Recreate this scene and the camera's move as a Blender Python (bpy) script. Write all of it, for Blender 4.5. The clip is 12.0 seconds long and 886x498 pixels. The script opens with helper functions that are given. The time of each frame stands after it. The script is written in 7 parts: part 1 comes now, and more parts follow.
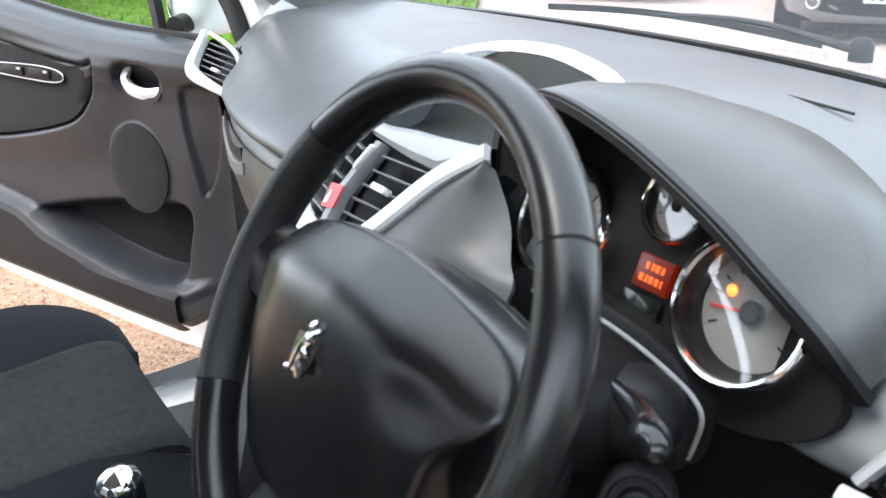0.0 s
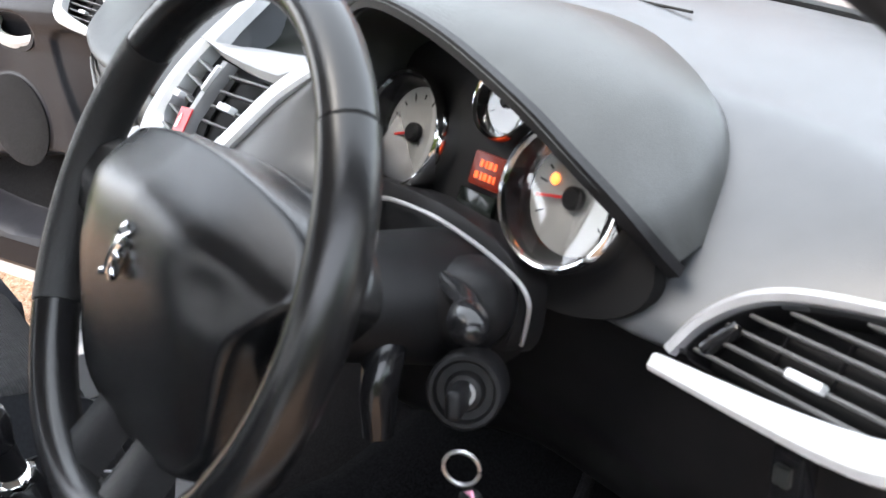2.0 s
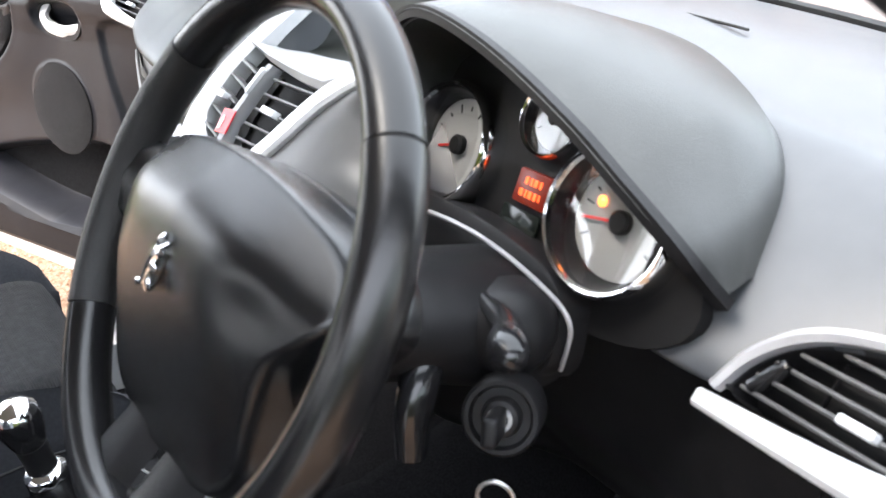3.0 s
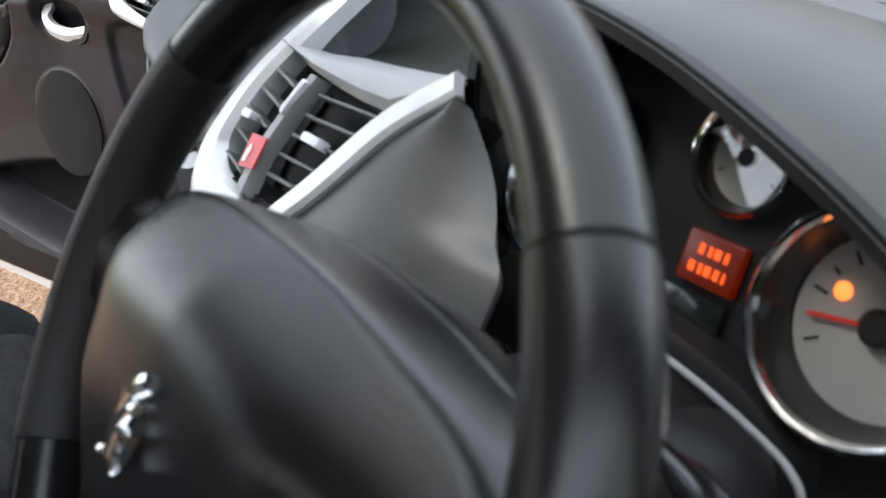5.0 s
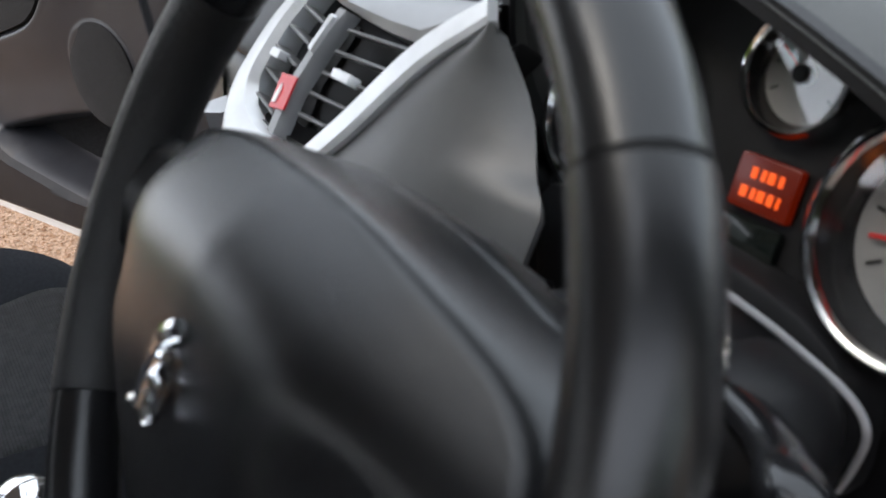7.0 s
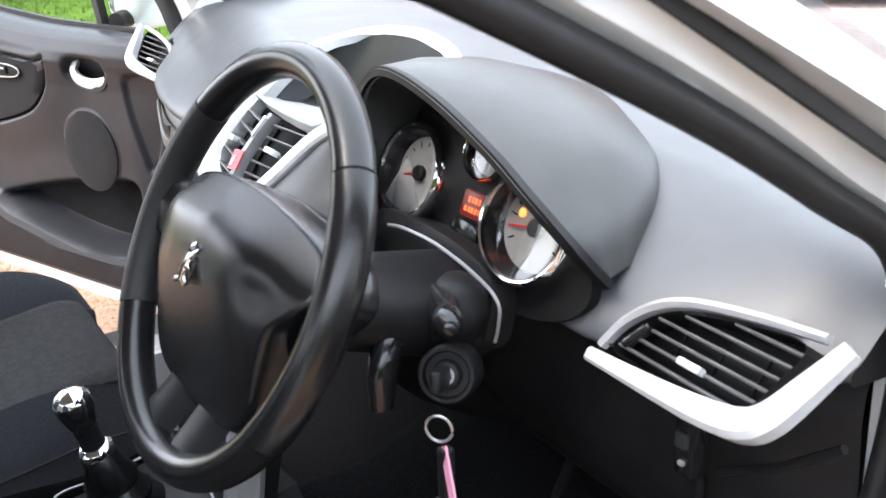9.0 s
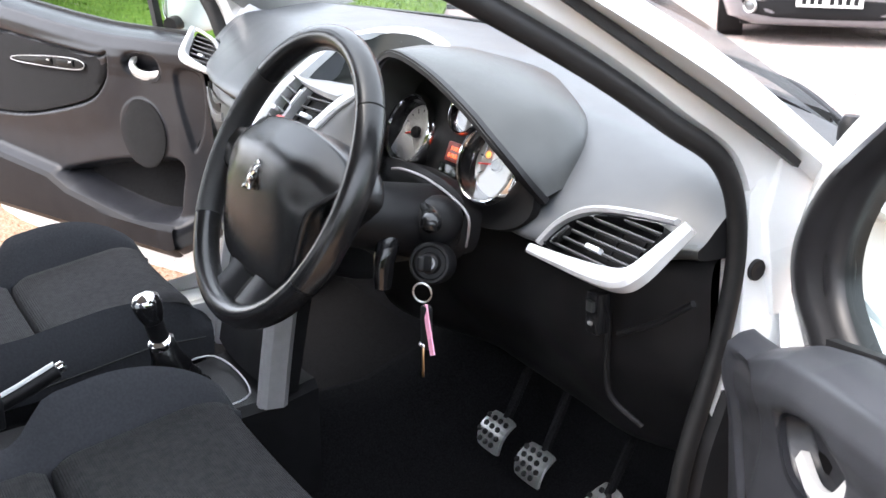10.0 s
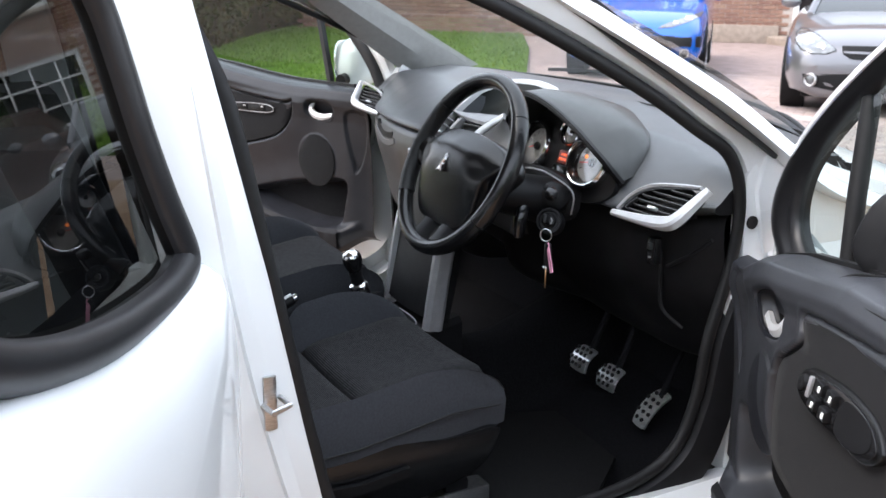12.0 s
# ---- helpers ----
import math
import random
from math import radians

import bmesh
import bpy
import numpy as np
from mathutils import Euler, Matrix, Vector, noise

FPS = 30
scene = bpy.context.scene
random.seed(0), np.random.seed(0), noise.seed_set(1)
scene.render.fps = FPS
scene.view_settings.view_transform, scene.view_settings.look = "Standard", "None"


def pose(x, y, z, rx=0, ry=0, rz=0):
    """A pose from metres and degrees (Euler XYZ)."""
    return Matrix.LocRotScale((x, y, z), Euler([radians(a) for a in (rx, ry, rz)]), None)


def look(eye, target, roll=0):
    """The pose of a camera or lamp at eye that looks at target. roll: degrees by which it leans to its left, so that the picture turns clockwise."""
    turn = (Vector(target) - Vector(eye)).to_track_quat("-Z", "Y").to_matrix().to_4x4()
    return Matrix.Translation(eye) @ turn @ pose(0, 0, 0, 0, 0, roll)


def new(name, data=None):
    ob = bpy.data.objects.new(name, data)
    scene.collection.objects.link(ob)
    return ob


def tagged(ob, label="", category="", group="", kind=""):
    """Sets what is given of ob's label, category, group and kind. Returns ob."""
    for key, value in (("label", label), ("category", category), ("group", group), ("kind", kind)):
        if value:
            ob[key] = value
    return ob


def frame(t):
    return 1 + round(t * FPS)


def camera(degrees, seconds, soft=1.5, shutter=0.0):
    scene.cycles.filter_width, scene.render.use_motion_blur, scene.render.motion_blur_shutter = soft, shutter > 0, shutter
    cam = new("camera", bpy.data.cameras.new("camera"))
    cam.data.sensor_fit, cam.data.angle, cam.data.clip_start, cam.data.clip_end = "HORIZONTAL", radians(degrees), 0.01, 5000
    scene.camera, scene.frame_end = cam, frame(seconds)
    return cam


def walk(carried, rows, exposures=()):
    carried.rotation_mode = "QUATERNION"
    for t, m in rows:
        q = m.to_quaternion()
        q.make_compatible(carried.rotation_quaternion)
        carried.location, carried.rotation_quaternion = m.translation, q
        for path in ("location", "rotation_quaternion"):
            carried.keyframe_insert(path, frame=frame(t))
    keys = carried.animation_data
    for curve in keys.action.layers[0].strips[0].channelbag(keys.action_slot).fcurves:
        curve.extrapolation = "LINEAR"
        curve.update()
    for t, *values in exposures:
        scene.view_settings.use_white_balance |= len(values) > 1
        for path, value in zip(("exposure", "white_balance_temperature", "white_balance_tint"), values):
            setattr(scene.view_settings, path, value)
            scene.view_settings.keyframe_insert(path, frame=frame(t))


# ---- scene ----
cam = camera(46.8, 12.0)
METRES, EYE, TILT, LEAN, TURN = 2.0, 1.3, -20.0, 0.0, 35.0
PATH = [
    (0, (0.88, -0.235, 1.188), (-0.727, 0.745, 0.51), 0.7),
    (0.5, (0.928, -0.215, 1.168), (-0.733, 0.696, 0.523), 0.7),
    (1, (0.948, -0.211, 1.166), (-0.708, 0.678, 0.483), 0.3),
    (1.5, (0.944, -0.192, 1.164), (-0.633, 0.826, 0.473), -1.3),
    (2, (0.94, -0.183, 1.153), (-0.572, 0.883, 0.394), -1.2),
    (2.5, (0.934, -0.181, 1.157), (-0.565, 0.902, 0.394), -0.2),
    (3, (0.92, -0.175, 1.163), (-0.627, 0.833, 0.394), 0.3),
    (3.2, (0.917, -0.172, 1.165), (-0.688, 0.747, 0.405), 0.9),
    (5, (0.675, -0.078, 1.11), (-0.906, 0.881, 0.348), -0.4),
    (5.5, (0.67, -0.07, 1.103), (-0.928, 0.858, 0.338), -0.6),
    (6, (0.661, -0.063, 1.099), (-0.926, 0.863, 0.308), -0.3),
    (6.5, (0.656, -0.065, 1.086), (-0.939, 0.788, 0.231), -1.5),
    (7, (0.661, -0.068, 1.098), (-0.925, 0.795, 0.238), -3.4),
    (8.8, (1.062, -0.222, 1.213), (-0.535, 0.697, 0.437), -1.5),
    (9, (1.131, -0.258, 1.229), (-0.443, 0.746, 0.512), -1.5),
    (9.5, (1.297, -0.365, 1.241), (-0.232, 0.718, 0.543), -0.4),
    (10, (1.472, -0.451, 1.24), (-0.123, 0.559, 0.579), 0.2),
    (10.5, (1.661, -0.566, 1.272), (0.059, 0.482, 0.694), -0.4),
    (11, (1.859, -0.713, 1.292), (0.298, 0.407, 0.735), -1.3),
    (11.5, (2.018, -0.819, 1.285), (0.402, 0.236, 0.762), 0.2),
    (12, (2.089, -0.947, 1.287), (0.392, -0.03, 0.756), 0.6),
]
walk(cam, [(t, look(eye, target, roll)) for t, eye, target, roll in PATH], exposures=[(0.0, 2.85, 6500, 10), (0.3, 2.7, 6500, 10), (0.6, 2.4, 6500, 10), (1.0, 2.7, 6600, 10), (1.5, 2.95, 6700, 11), (2.4, 3.1, 6800, 12), (3.2, 3.3, 6800, 12), (4.8, 2.25, 6750, 10), (6.0, 1.9, 6650, 10), (6.4, 1.75, 6700, 11), (7.2, 2.15, 6700, 11), (8.8, 3.05, 6650, 13), (9.6, 3.05, 6650, 13), (10.5, 2.9, 6650, 12), (11.2, 2.5, 6600, 12), (12.0, 2.15, 6500, 12)])
cam.data.dof.use_dof = True
cam.data.dof.focus_distance = 1.5
cam.data.dof.aperture_fstop = 14.0

from mathutils.bvhtree import BVHTree


# ---- daylight: bright, thinly overcast ----
world = bpy.data.worlds.new("sky")
scene.world = world
world.use_nodes = True
wn = world.node_tree
wn.nodes.clear()
sky = wn.nodes.new("ShaderNodeTexSky")
sky.sky_type = "NISHITA"
sky.sun_disc = False
SUN_EL, SUN_AZ = radians(50), radians(-168)
sky.sun_elevation, sky.sun_rotation = SUN_EL, SUN_AZ
sky.dust_density, sky.air_density = 3.0, 1.0
cloud = wn.nodes.new("ShaderNodeMixRGB")
cloud.inputs[0].default_value = 0.55
cloud.inputs[2].default_value = (8.4, 9.0, 9.8, 1)
back = wn.nodes.new("ShaderNodeBackground")
back.inputs[1].default_value = 0.11
wout = wn.nodes.new("ShaderNodeOutputWorld")
wn.links.new(sky.outputs[0], cloud.inputs[1])
wn.links.new(cloud.outputs[0], back.inputs[0])
wn.links.new(back.outputs[0], wout.inputs[0])
sun_data = bpy.data.lights.new("sun", "SUN")
sun_data.energy, sun_data.angle, sun_data.color = 0.5, radians(30), (1.0, 0.96, 0.9)
sun = new("sun", sun_data)
sun_dir = Vector((math.sin(SUN_AZ) * math.cos(SUN_EL), math.cos(SUN_AZ) * math.cos(SUN_EL), math.sin(SUN_EL)))
sun.rotation_euler = sun_dir.to_track_quat("Z", "Y").to_euler()
sun.location = (0, 0, 12)


# ---- materials ----
def mat(name, color, rough=0.5, metal=0.0, vary=0.0, scale=40.0, bump=0.0, bscale=400.0, coat=0.0, color2=None,
        emit=None, power=0.0, spec=0.5, sheen=0.0, stretch=(1, 1, 1)):
    m = bpy.data.materials.new(name)
    m.use_nodes = True
    n, l = m.node_tree.nodes, m.node_tree.links
    b = n["Principled BSDF"]
    b.inputs["Base Color"].default_value = (*color, 1)
    b.inputs["Roughness"].default_value = rough
    b.inputs["Metallic"].default_value = metal
    b.inputs["Coat Weight"].default_value = coat
    b.inputs["Coat Roughness"].default_value = 0.04
    b.inputs["Specular IOR Level"].default_value = spec
    b.inputs["Sheen Weight"].default_value = sheen
    if emit:
        b.inputs["Emission Color"].default_value = (*emit, 1)
        b.inputs["Emission Strength"].default_value = power
    if vary or color2 or bump:
        tc = n.new("ShaderNodeTexCoord")
        mp = n.new("ShaderNodeMapping")
        mp.inputs["Scale"].default_value = stretch
        l.new(tc.outputs["Object"], mp.inputs[0])
    if vary or color2:
        no = n.new("ShaderNodeTexNoise")
        no.inputs["Scale"].default_value, no.inputs["Detail"].default_value = scale, 6
        l.new(mp.outputs[0], no.inputs["Vector"])
        ra = n.new("ShaderNodeValToRGB")
        c2 = color2 or tuple(min(1, c * (1 + vary)) for c in color)
        c1 = color if color2 else tuple(c * (1 - vary) for c in color)
        ra.color_ramp.elements[0].color, ra.color_ramp.elements[1].color = (*c1, 1), (*c2, 1)
        ra.color_ramp.elements[0].position, ra.color_ramp.elements[1].position = 0.35, 0.65
        l.new(no.outputs[0], ra.inputs[0])
        l.new(ra.outputs[0], b.inputs["Base Color"])
        mr = n.new("ShaderNodeMapRange")
        mr.inputs[3].default_value, mr.inputs[4].default_value = max(0, rough - 0.07), min(1, rough + 0.07)
        n2 = n.new("ShaderNodeTexNoise")
        n2.inputs["Scale"].default_value = scale * 0.23
        l.new(mp.outputs[0], n2.inputs["Vector"])
        l.new(n2.outputs[0], mr.inputs[0])
        l.new(mr.outputs[0], b.inputs["Roughness"])
    if bump:
        nb = n.new("ShaderNodeTexNoise")
        nb.inputs["Scale"].default_value, nb.inputs["Detail"].default_value = bscale, 3
        l.new(mp.outputs[0], nb.inputs["Vector"])
        bu = n.new("ShaderNodeBump")
        bu.inputs["Strength"].default_value, bu.inputs["Distance"].default_value = bump, 0.002
        l.new(nb.outputs[0], bu.inputs["Height"])
        l.new(bu.outputs[0], b.inputs["Normal"])
    return m


def glass_mat(name, tint=(1, 1, 1), dirt=0.0, gloss=0.035):
    """Thin pane: clear with a Fresnel-driven gloss."""
    m = bpy.data.materials.new(name)
    m.use_nodes = True
    n, l = m.node_tree.nodes, m.node_tree.links
    n.clear()
    out = n.new("ShaderNodeOutputMaterial")
    tr, gl, mx = n.new("ShaderNodeBsdfTransparent"), n.new("ShaderNodeBsdfGlossy"), n.new("ShaderNodeMixShader")
    lw, pw, fr = n.new("ShaderNodeLayerWeight"), n.new("ShaderNodeMath"), n.new("ShaderNodeMath")
    tr.inputs[0].default_value = (*tint, 1)
    gl.inputs["Roughness"].default_value = 0.0
    lw.inputs[0].default_value = 0.5
    pw.operation, fr.operation = "POWER", "MULTIPLY_ADD"
    pw.inputs[1].default_value = 5.0
    fr.inputs[1].default_value, fr.inputs[2].default_value = 0.92, gloss
    l.new(lw.outputs["Facing"], pw.inputs[0])
    l.new(pw.outputs[0], fr.inputs[0])
    l.new(fr.outputs[0], mx.inputs[0])
    l.new(tr.outputs[0], mx.inputs[1])
    l.new(gl.outputs[0], mx.inputs[2])
    last = mx
    if dirt:
        df, m2 = n.new("ShaderNodeBsdfDiffuse"), n.new("ShaderNodeMixShader")
        df.inputs[0].default_value = (0.7, 0.75, 0.72, 1)
        m2.inputs[0].default_value = dirt
        l.new(mx.outputs[0], m2.inputs[1])
        l.new(df.outputs[0], m2.inputs[2])
        last = m2
    l.new(last.outputs[0], out.inputs[0])
    return m


def rib_mat(name, c1, c2, scale, axis, rough=0.9):
    """Woven cloth with fine ribs across one axis."""
    m = mat(name, c1, rough, vary=0.25, scale=90, sheen=0.04, spec=0.12)
    n, l = m.node_tree.nodes, m.node_tree.links
    b = n["Principled BSDF"]
    tc = n.new("ShaderNodeTexCoord")
    w = n.new("ShaderNodeTexWave")
    w.wave_type, w.bands_direction = "BANDS", axis
    w.inputs["Scale"].default_value, w.inputs["Distortion"].default_value = scale, 0.6
    w.inputs["Detail Scale"].default_value = 2.0
    l.new(tc.outputs["Object"], w.inputs["Vector"])
    mx = n.new("ShaderNodeMixRGB")
    mx.blend_type = "MULTIPLY"
    mx.inputs[0].default_value = 0.75
    src = b.inputs["Base Color"].links[0].from_socket
    ra = n.new("ShaderNodeValToRGB")
    k = tuple(min(1, x / max(y, 1e-4)) for x, y in zip(c2, c1))
    ra.color_ramp.elements[0].color, ra.color_ramp.elements[1].color = (*k, 1), (1, 1, 1, 1)
    l.new(w.outputs[0], ra.inputs[0])
    l.new(src, mx.inputs[1])
    l.new(ra.outputs[0], mx.inputs[2])
    l.new(mx.outputs[0], b.inputs["Base Color"])
    bu = n.new("ShaderNodeBump")
    bu.inputs["Strength"].default_value, bu.inputs["Distance"].default_value = 0.5, 0.002
    l.new(w.outputs[0], bu.inputs["Height"])
    l.new(bu.outputs[0], b.inputs["Normal"])
    return m


def random_mat(name, colors, rough=0.85, bump=0.4, bscale=120, scale=30):
    """Colour varied from piece to piece by the object's random value, with grain inside each piece."""
    m = mat(name, colors[0], rough, vary=0.2, scale=scale, bump=bump, bscale=bscale)
    n, l = m.node_tree.nodes, m.node_tree.links
    b = n["Principled BSDF"]
    oi = n.new("ShaderNodeObjectInfo")
    ra = n.new("ShaderNodeValToRGB")
    els = ra.color_ramp.elements
    els[0].color, els[1].color = (*colors[0], 1), (*colors[-1], 1)
    for i, c in enumerate(colors[1:-1], 1):
        els.new(i / (len(colors) - 1)).color = (*c, 1)
    l.new(oi.outputs["Random"], ra.inputs[0])
    src = b.inputs["Base Color"].links[0].from_node
    src.color_ramp.elements[0].color, src.color_ramp.elements[1].color = (0.75, 0.75, 0.75, 1), (1.15, 1.15, 1.15, 1)
    mx = n.new("ShaderNodeMixRGB")
    mx.blend_type = "MULTIPLY"
    mx.inputs[0].default_value = 1
    l.new(ra.outputs[0], mx.inputs[1])
    l.new(src.outputs[0], mx.inputs[2])
    l.new(mx.outputs[0], b.inputs["Base Color"])
    return m


def island_mat(name, colors, rough=0.8):
    """Leaves, pebbles and blades: colour varied from island to island."""
    m = mat(name, colors[0], rough, spec=0.15)
    n, l = m.node_tree.nodes, m.node_tree.links
    g = n.new("ShaderNodeNewGeometry")
    ra = n.new("ShaderNodeValToRGB")
    els = ra.color_ramp.elements
    els[0].color, els[1].color = (*colors[0], 1), (*colors[-1], 1)
    for i, c in enumerate(colors[1:-1], 1):
        els.new(i / (len(colors) - 1)).color = (*c, 1)
    l.new(g.outputs["Random Per Island"], ra.inputs[0])
    l.new(ra.outputs[0], n["Principled BSDF"].inputs["Base Color"])
    return m


SOFT = mat("dash_soft_plastic", (0.062, 0.066, 0.072), 0.36, vary=0.06, scale=25, bump=0.12, bscale=900, spec=0.5)
SHELF = mat("pale_grey_plastic", (0.20, 0.20, 0.205), 0.36, vary=0.06, scale=30, bump=0.08, bscale=900)
FACE = mat("dash_grey_plastic", (0.085, 0.085, 0.085), 0.38, vary=0.10, scale=25, bump=0.10, bscale=900)
HOODM = mat("hood_plastic", (0.033, 0.035, 0.034), 0.33, vary=0.10, scale=30, bump=0.2, bscale=900)
BLACK = mat("black_plastic", (0.0095, 0.0095, 0.0105), 0.45, vary=0.2, scale=30, bump=0.15, bscale=700, spec=0.22)
GLOSS = mat("gloss_black_plastic", (0.010, 0.010, 0.011), 0.16, vary=0.15, scale=20)
SATIN = mat("satin_silver", (0.60, 0.61, 0.62), 0.36, metal=0.3, vary=0.04, scale=60)
GREYTRIM = mat("grey_silver_trim", (0.44, 0.44, 0.45), 0.42, metal=0.5, vary=0.05, scale=60)
CHROME = mat("chrome", (0.82, 0.83, 0.84), 0.08, metal=1.0)
STEEL = mat("brushed_steel", (0.55, 0.55, 0.55), 0.32, metal=1.0, vary=0.12, scale=120, stretch=(1, 1, 6))
PEDALM = mat("pedal_steel", (0.82, 0.82, 0.81), 0.36, metal=0.9, vary=0.10, scale=120)
LEATHER = mat("black_leather", (0.006, 0.006, 0.0065), 0.25, vary=0.2, scale=60, bump=0.06, bscale=900)
PERFO = mat("perforated_leather", (0.007, 0.007, 0.0075), 0.42, vary=0.3, scale=500, bump=0.5, bscale=900)
AIRBAG = mat("airbag_plastic", (0.006, 0.0062, 0.0068), 0.24, vary=0.12, scale=40, bump=0.14, bscale=900)
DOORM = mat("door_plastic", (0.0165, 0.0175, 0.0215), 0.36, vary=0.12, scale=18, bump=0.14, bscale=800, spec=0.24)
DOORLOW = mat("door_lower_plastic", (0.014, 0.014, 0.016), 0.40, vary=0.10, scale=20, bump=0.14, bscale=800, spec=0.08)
# same plastic as DOORM, lightened: the driver's door's extra light is in the colour
DOORLIT = mat("lit_door_plastic", (0.034, 0.036, 0.042), 0.38, vary=0.10, scale=18, bump=0.12, bscale=800, spec=0.45)
FRAMEM = mat("window_frame_plastic", (0.013, 0.013, 0.0145), 0.36, vary=0.12, scale=30, bump=0.10, bscale=900, spec=0.40)
CLOTH = rib_mat("seat_rib_cloth", (0.026, 0.026, 0.0275), (0.020, 0.020, 0.0215), 95, "Y")
BOLST = mat("seat_bolster_cloth", (0.038, 0.040, 0.046), 0.80, vary=0.12, scale=250, bump=0.35, bscale=900, sheen=0.10, spec=0.15)
DCLOTH = mat("door_cloth", (0.008, 0.008, 0.009), 0.88, vary=0.25, scale=260, bump=0.35, bscale=900, sheen=0.05, spec=0.12)
CARPET = mat("carpet", (0.010, 0.010, 0.011), 0.95, vary=0.4, scale=300, bump=0.7, bscale=700, spec=0.08)
MATM = mat("floor_mat", (0.012, 0.012, 0.012), 0.9, vary=0.3, scale=300, bump=0.6, bscale=600, spec=0.1)
WHITE = mat("white_paint", (0.78, 0.80, 0.80), 0.28, coat=1.0, vary=0.02, scale=3)
RUBBER = mat("black_rubber", (0.0078, 0.0078, 0.0084), 0.55, vary=0.2, scale=60, spec=0.35)
PILLAR = mat("grey_pillar_trim", (0.27, 0.27, 0.26), 0.6, vary=0.05, scale=60, bump=0.1, bscale=800)
LINING = mat("headlining_cloth", (0.42, 0.42, 0.40), 0.9, vary=0.05, scale=90)
GLASS = glass_mat("clear_glass", (0.97, 0.99, 0.98))
LENS = glass_mat("dial_lens_plastic", (0.93, 0.93, 0.93), gloss=0.11)
SGLASS = glass_mat("side_glass", (0.72, 0.79, 0.76))
SCREENG = glass_mat("windscreen_glass", (0.93, 0.96, 0.95), dirt=0.06)
DGLASS = glass_mat("dark_glass", (0.12, 0.13, 0.13), gloss=0.11)
MIRROR = mat("mirror_glass", (0.9, 0.92, 0.92), 0.01, metal=1.0)
DIAL = mat("white_dial", (0.24, 0.24, 0.235), 0.5, vary=0.04, scale=60)
INK = mat("dark_ink", (0.012, 0.012, 0.012), 0.6, spec=0.15)
NEEDLE = mat("red_needle", (0.55, 0.02, 0.02), 0.4)
RED = mat("red_sticker", (0.55, 0.012, 0.02), 0.35)
RECESS = mat("dark_recess", (0.012, 0.0135, 0.012), 0.6, vary=0.1, scale=20, spec=0.2)
SCREEN_DARK = mat("dark_display", (0.006, 0.008, 0.007), 0.12)
LCD = mat("orange_display", (0.035, 0.003, 0.0), 0.3, emit=(1.0, 0.05, 0.004), power=0.016)
LCDSEG = mat("orange_segments", (0.3, 0.05, 0.0), 0.3, emit=(1.0, 0.10, 0.015), power=0.26)
AMBER = mat("amber_lamp", (0.4, 0.13, 0.02), 0.3, emit=(1.0, 0.24, 0.05), power=0.5)
REDLAMP = mat("red_lamp", (0.3, 0.0, 0.0), 0.3, emit=(1.0, 0.05, 0.02), power=1.2)
REDPLASTIC = mat("red_plastic", (0.6, 0.03, 0.05), 0.4)
PINK = mat("pink_ribbon", (0.70, 0.30, 0.42), 0.7)
BRASS = mat("brass_key", (0.70, 0.42, 0.20), 0.3, metal=1.0)
BLUEP = mat("blue_paint", (0.010, 0.115, 0.50), 0.25, metal=0.2, coat=1.0)
SILVERP = mat("silver_paint", (0.16, 0.16, 0.172), 0.28, metal=0.5, coat=1.0)
TYRE = mat("tyre_rubber", (0.02, 0.02, 0.02), 0.8, vary=0.2, scale=60)
FOGGLASS = mat("fog_lens", (0.06, 0.065, 0.07), 0.15, coat=1.0, vary=0.3, scale=40)
LAMPGLASS = mat("headlamp_lens", (0.17, 0.18, 0.185), 0.10, metal=0.3, coat=1.0, vary=0.25, scale=22)
PLATE = mat("number_plate_white", (0.75, 0.75, 0.72), 0.4)
GRILLE = mat("grille_black", (0.006, 0.006, 0.0065), 0.55, spec=0.2)
STONE = mat("pale_stone", (0.30, 0.245, 0.20), 0.85, vary=0.15, scale=12, bump=0.4, bscale=60)
MORTAR = mat("mortar", (0.42, 0.37, 0.33), 0.9, vary=0.15, scale=40, bump=0.4, bscale=200)
BRICK = random_mat("red_brick", [(0.23, 0.12, 0.085), (0.28, 0.165, 0.12), (0.19, 0.10, 0.075), (0.32, 0.21, 0.15)])
PAVER = random_mat("paving_block", [(0.26, 0.205, 0.188), (0.31, 0.245, 0.222), (0.24, 0.20, 0.19), (0.335, 0.275, 0.245)], 0.85)
PAVEBED = mat("pale_paved_drive", (0.30, 0.235, 0.215), 0.85, vary=0.14, scale=5, bump=0.5, bscale=70, spec=0.2)
GRAVEL = mat("tan_gravel_bed", (0.20, 0.125, 0.080), 0.9, color2=(0.30, 0.205, 0.140), scale=130, bump=1.0, bscale=160, spec=0.2)
PEBBLE = island_mat("gravel_pebbles", [(0.17, 0.09, 0.05), (0.29, 0.185, 0.115), (0.36, 0.26, 0.19), (0.23, 0.13, 0.08)])
KERB = mat("kerb_concrete", (0.45, 0.44, 0.42), 0.85, vary=0.12, scale=20, bump=0.4, bscale=90)
LAWN = mat("lawn_soil", (0.075, 0.130, 0.020), 0.95, vary=0.25, scale=6, bump=0.5, bscale=150, spec=0.05)
# near-black green: the shade between the leaves is in this colour
HEDGEIN = mat("hedge_inner_shade", (0.014, 0.017, 0.006), 0.95, color2=(0.040, 0.036, 0.012), scale=14, bump=0.8, bscale=30, spec=0.05)
BLADE = island_mat("grass_blades", [(0.070, 0.13, 0.018), (0.11, 0.18, 0.028), (0.15, 0.21, 0.045)])
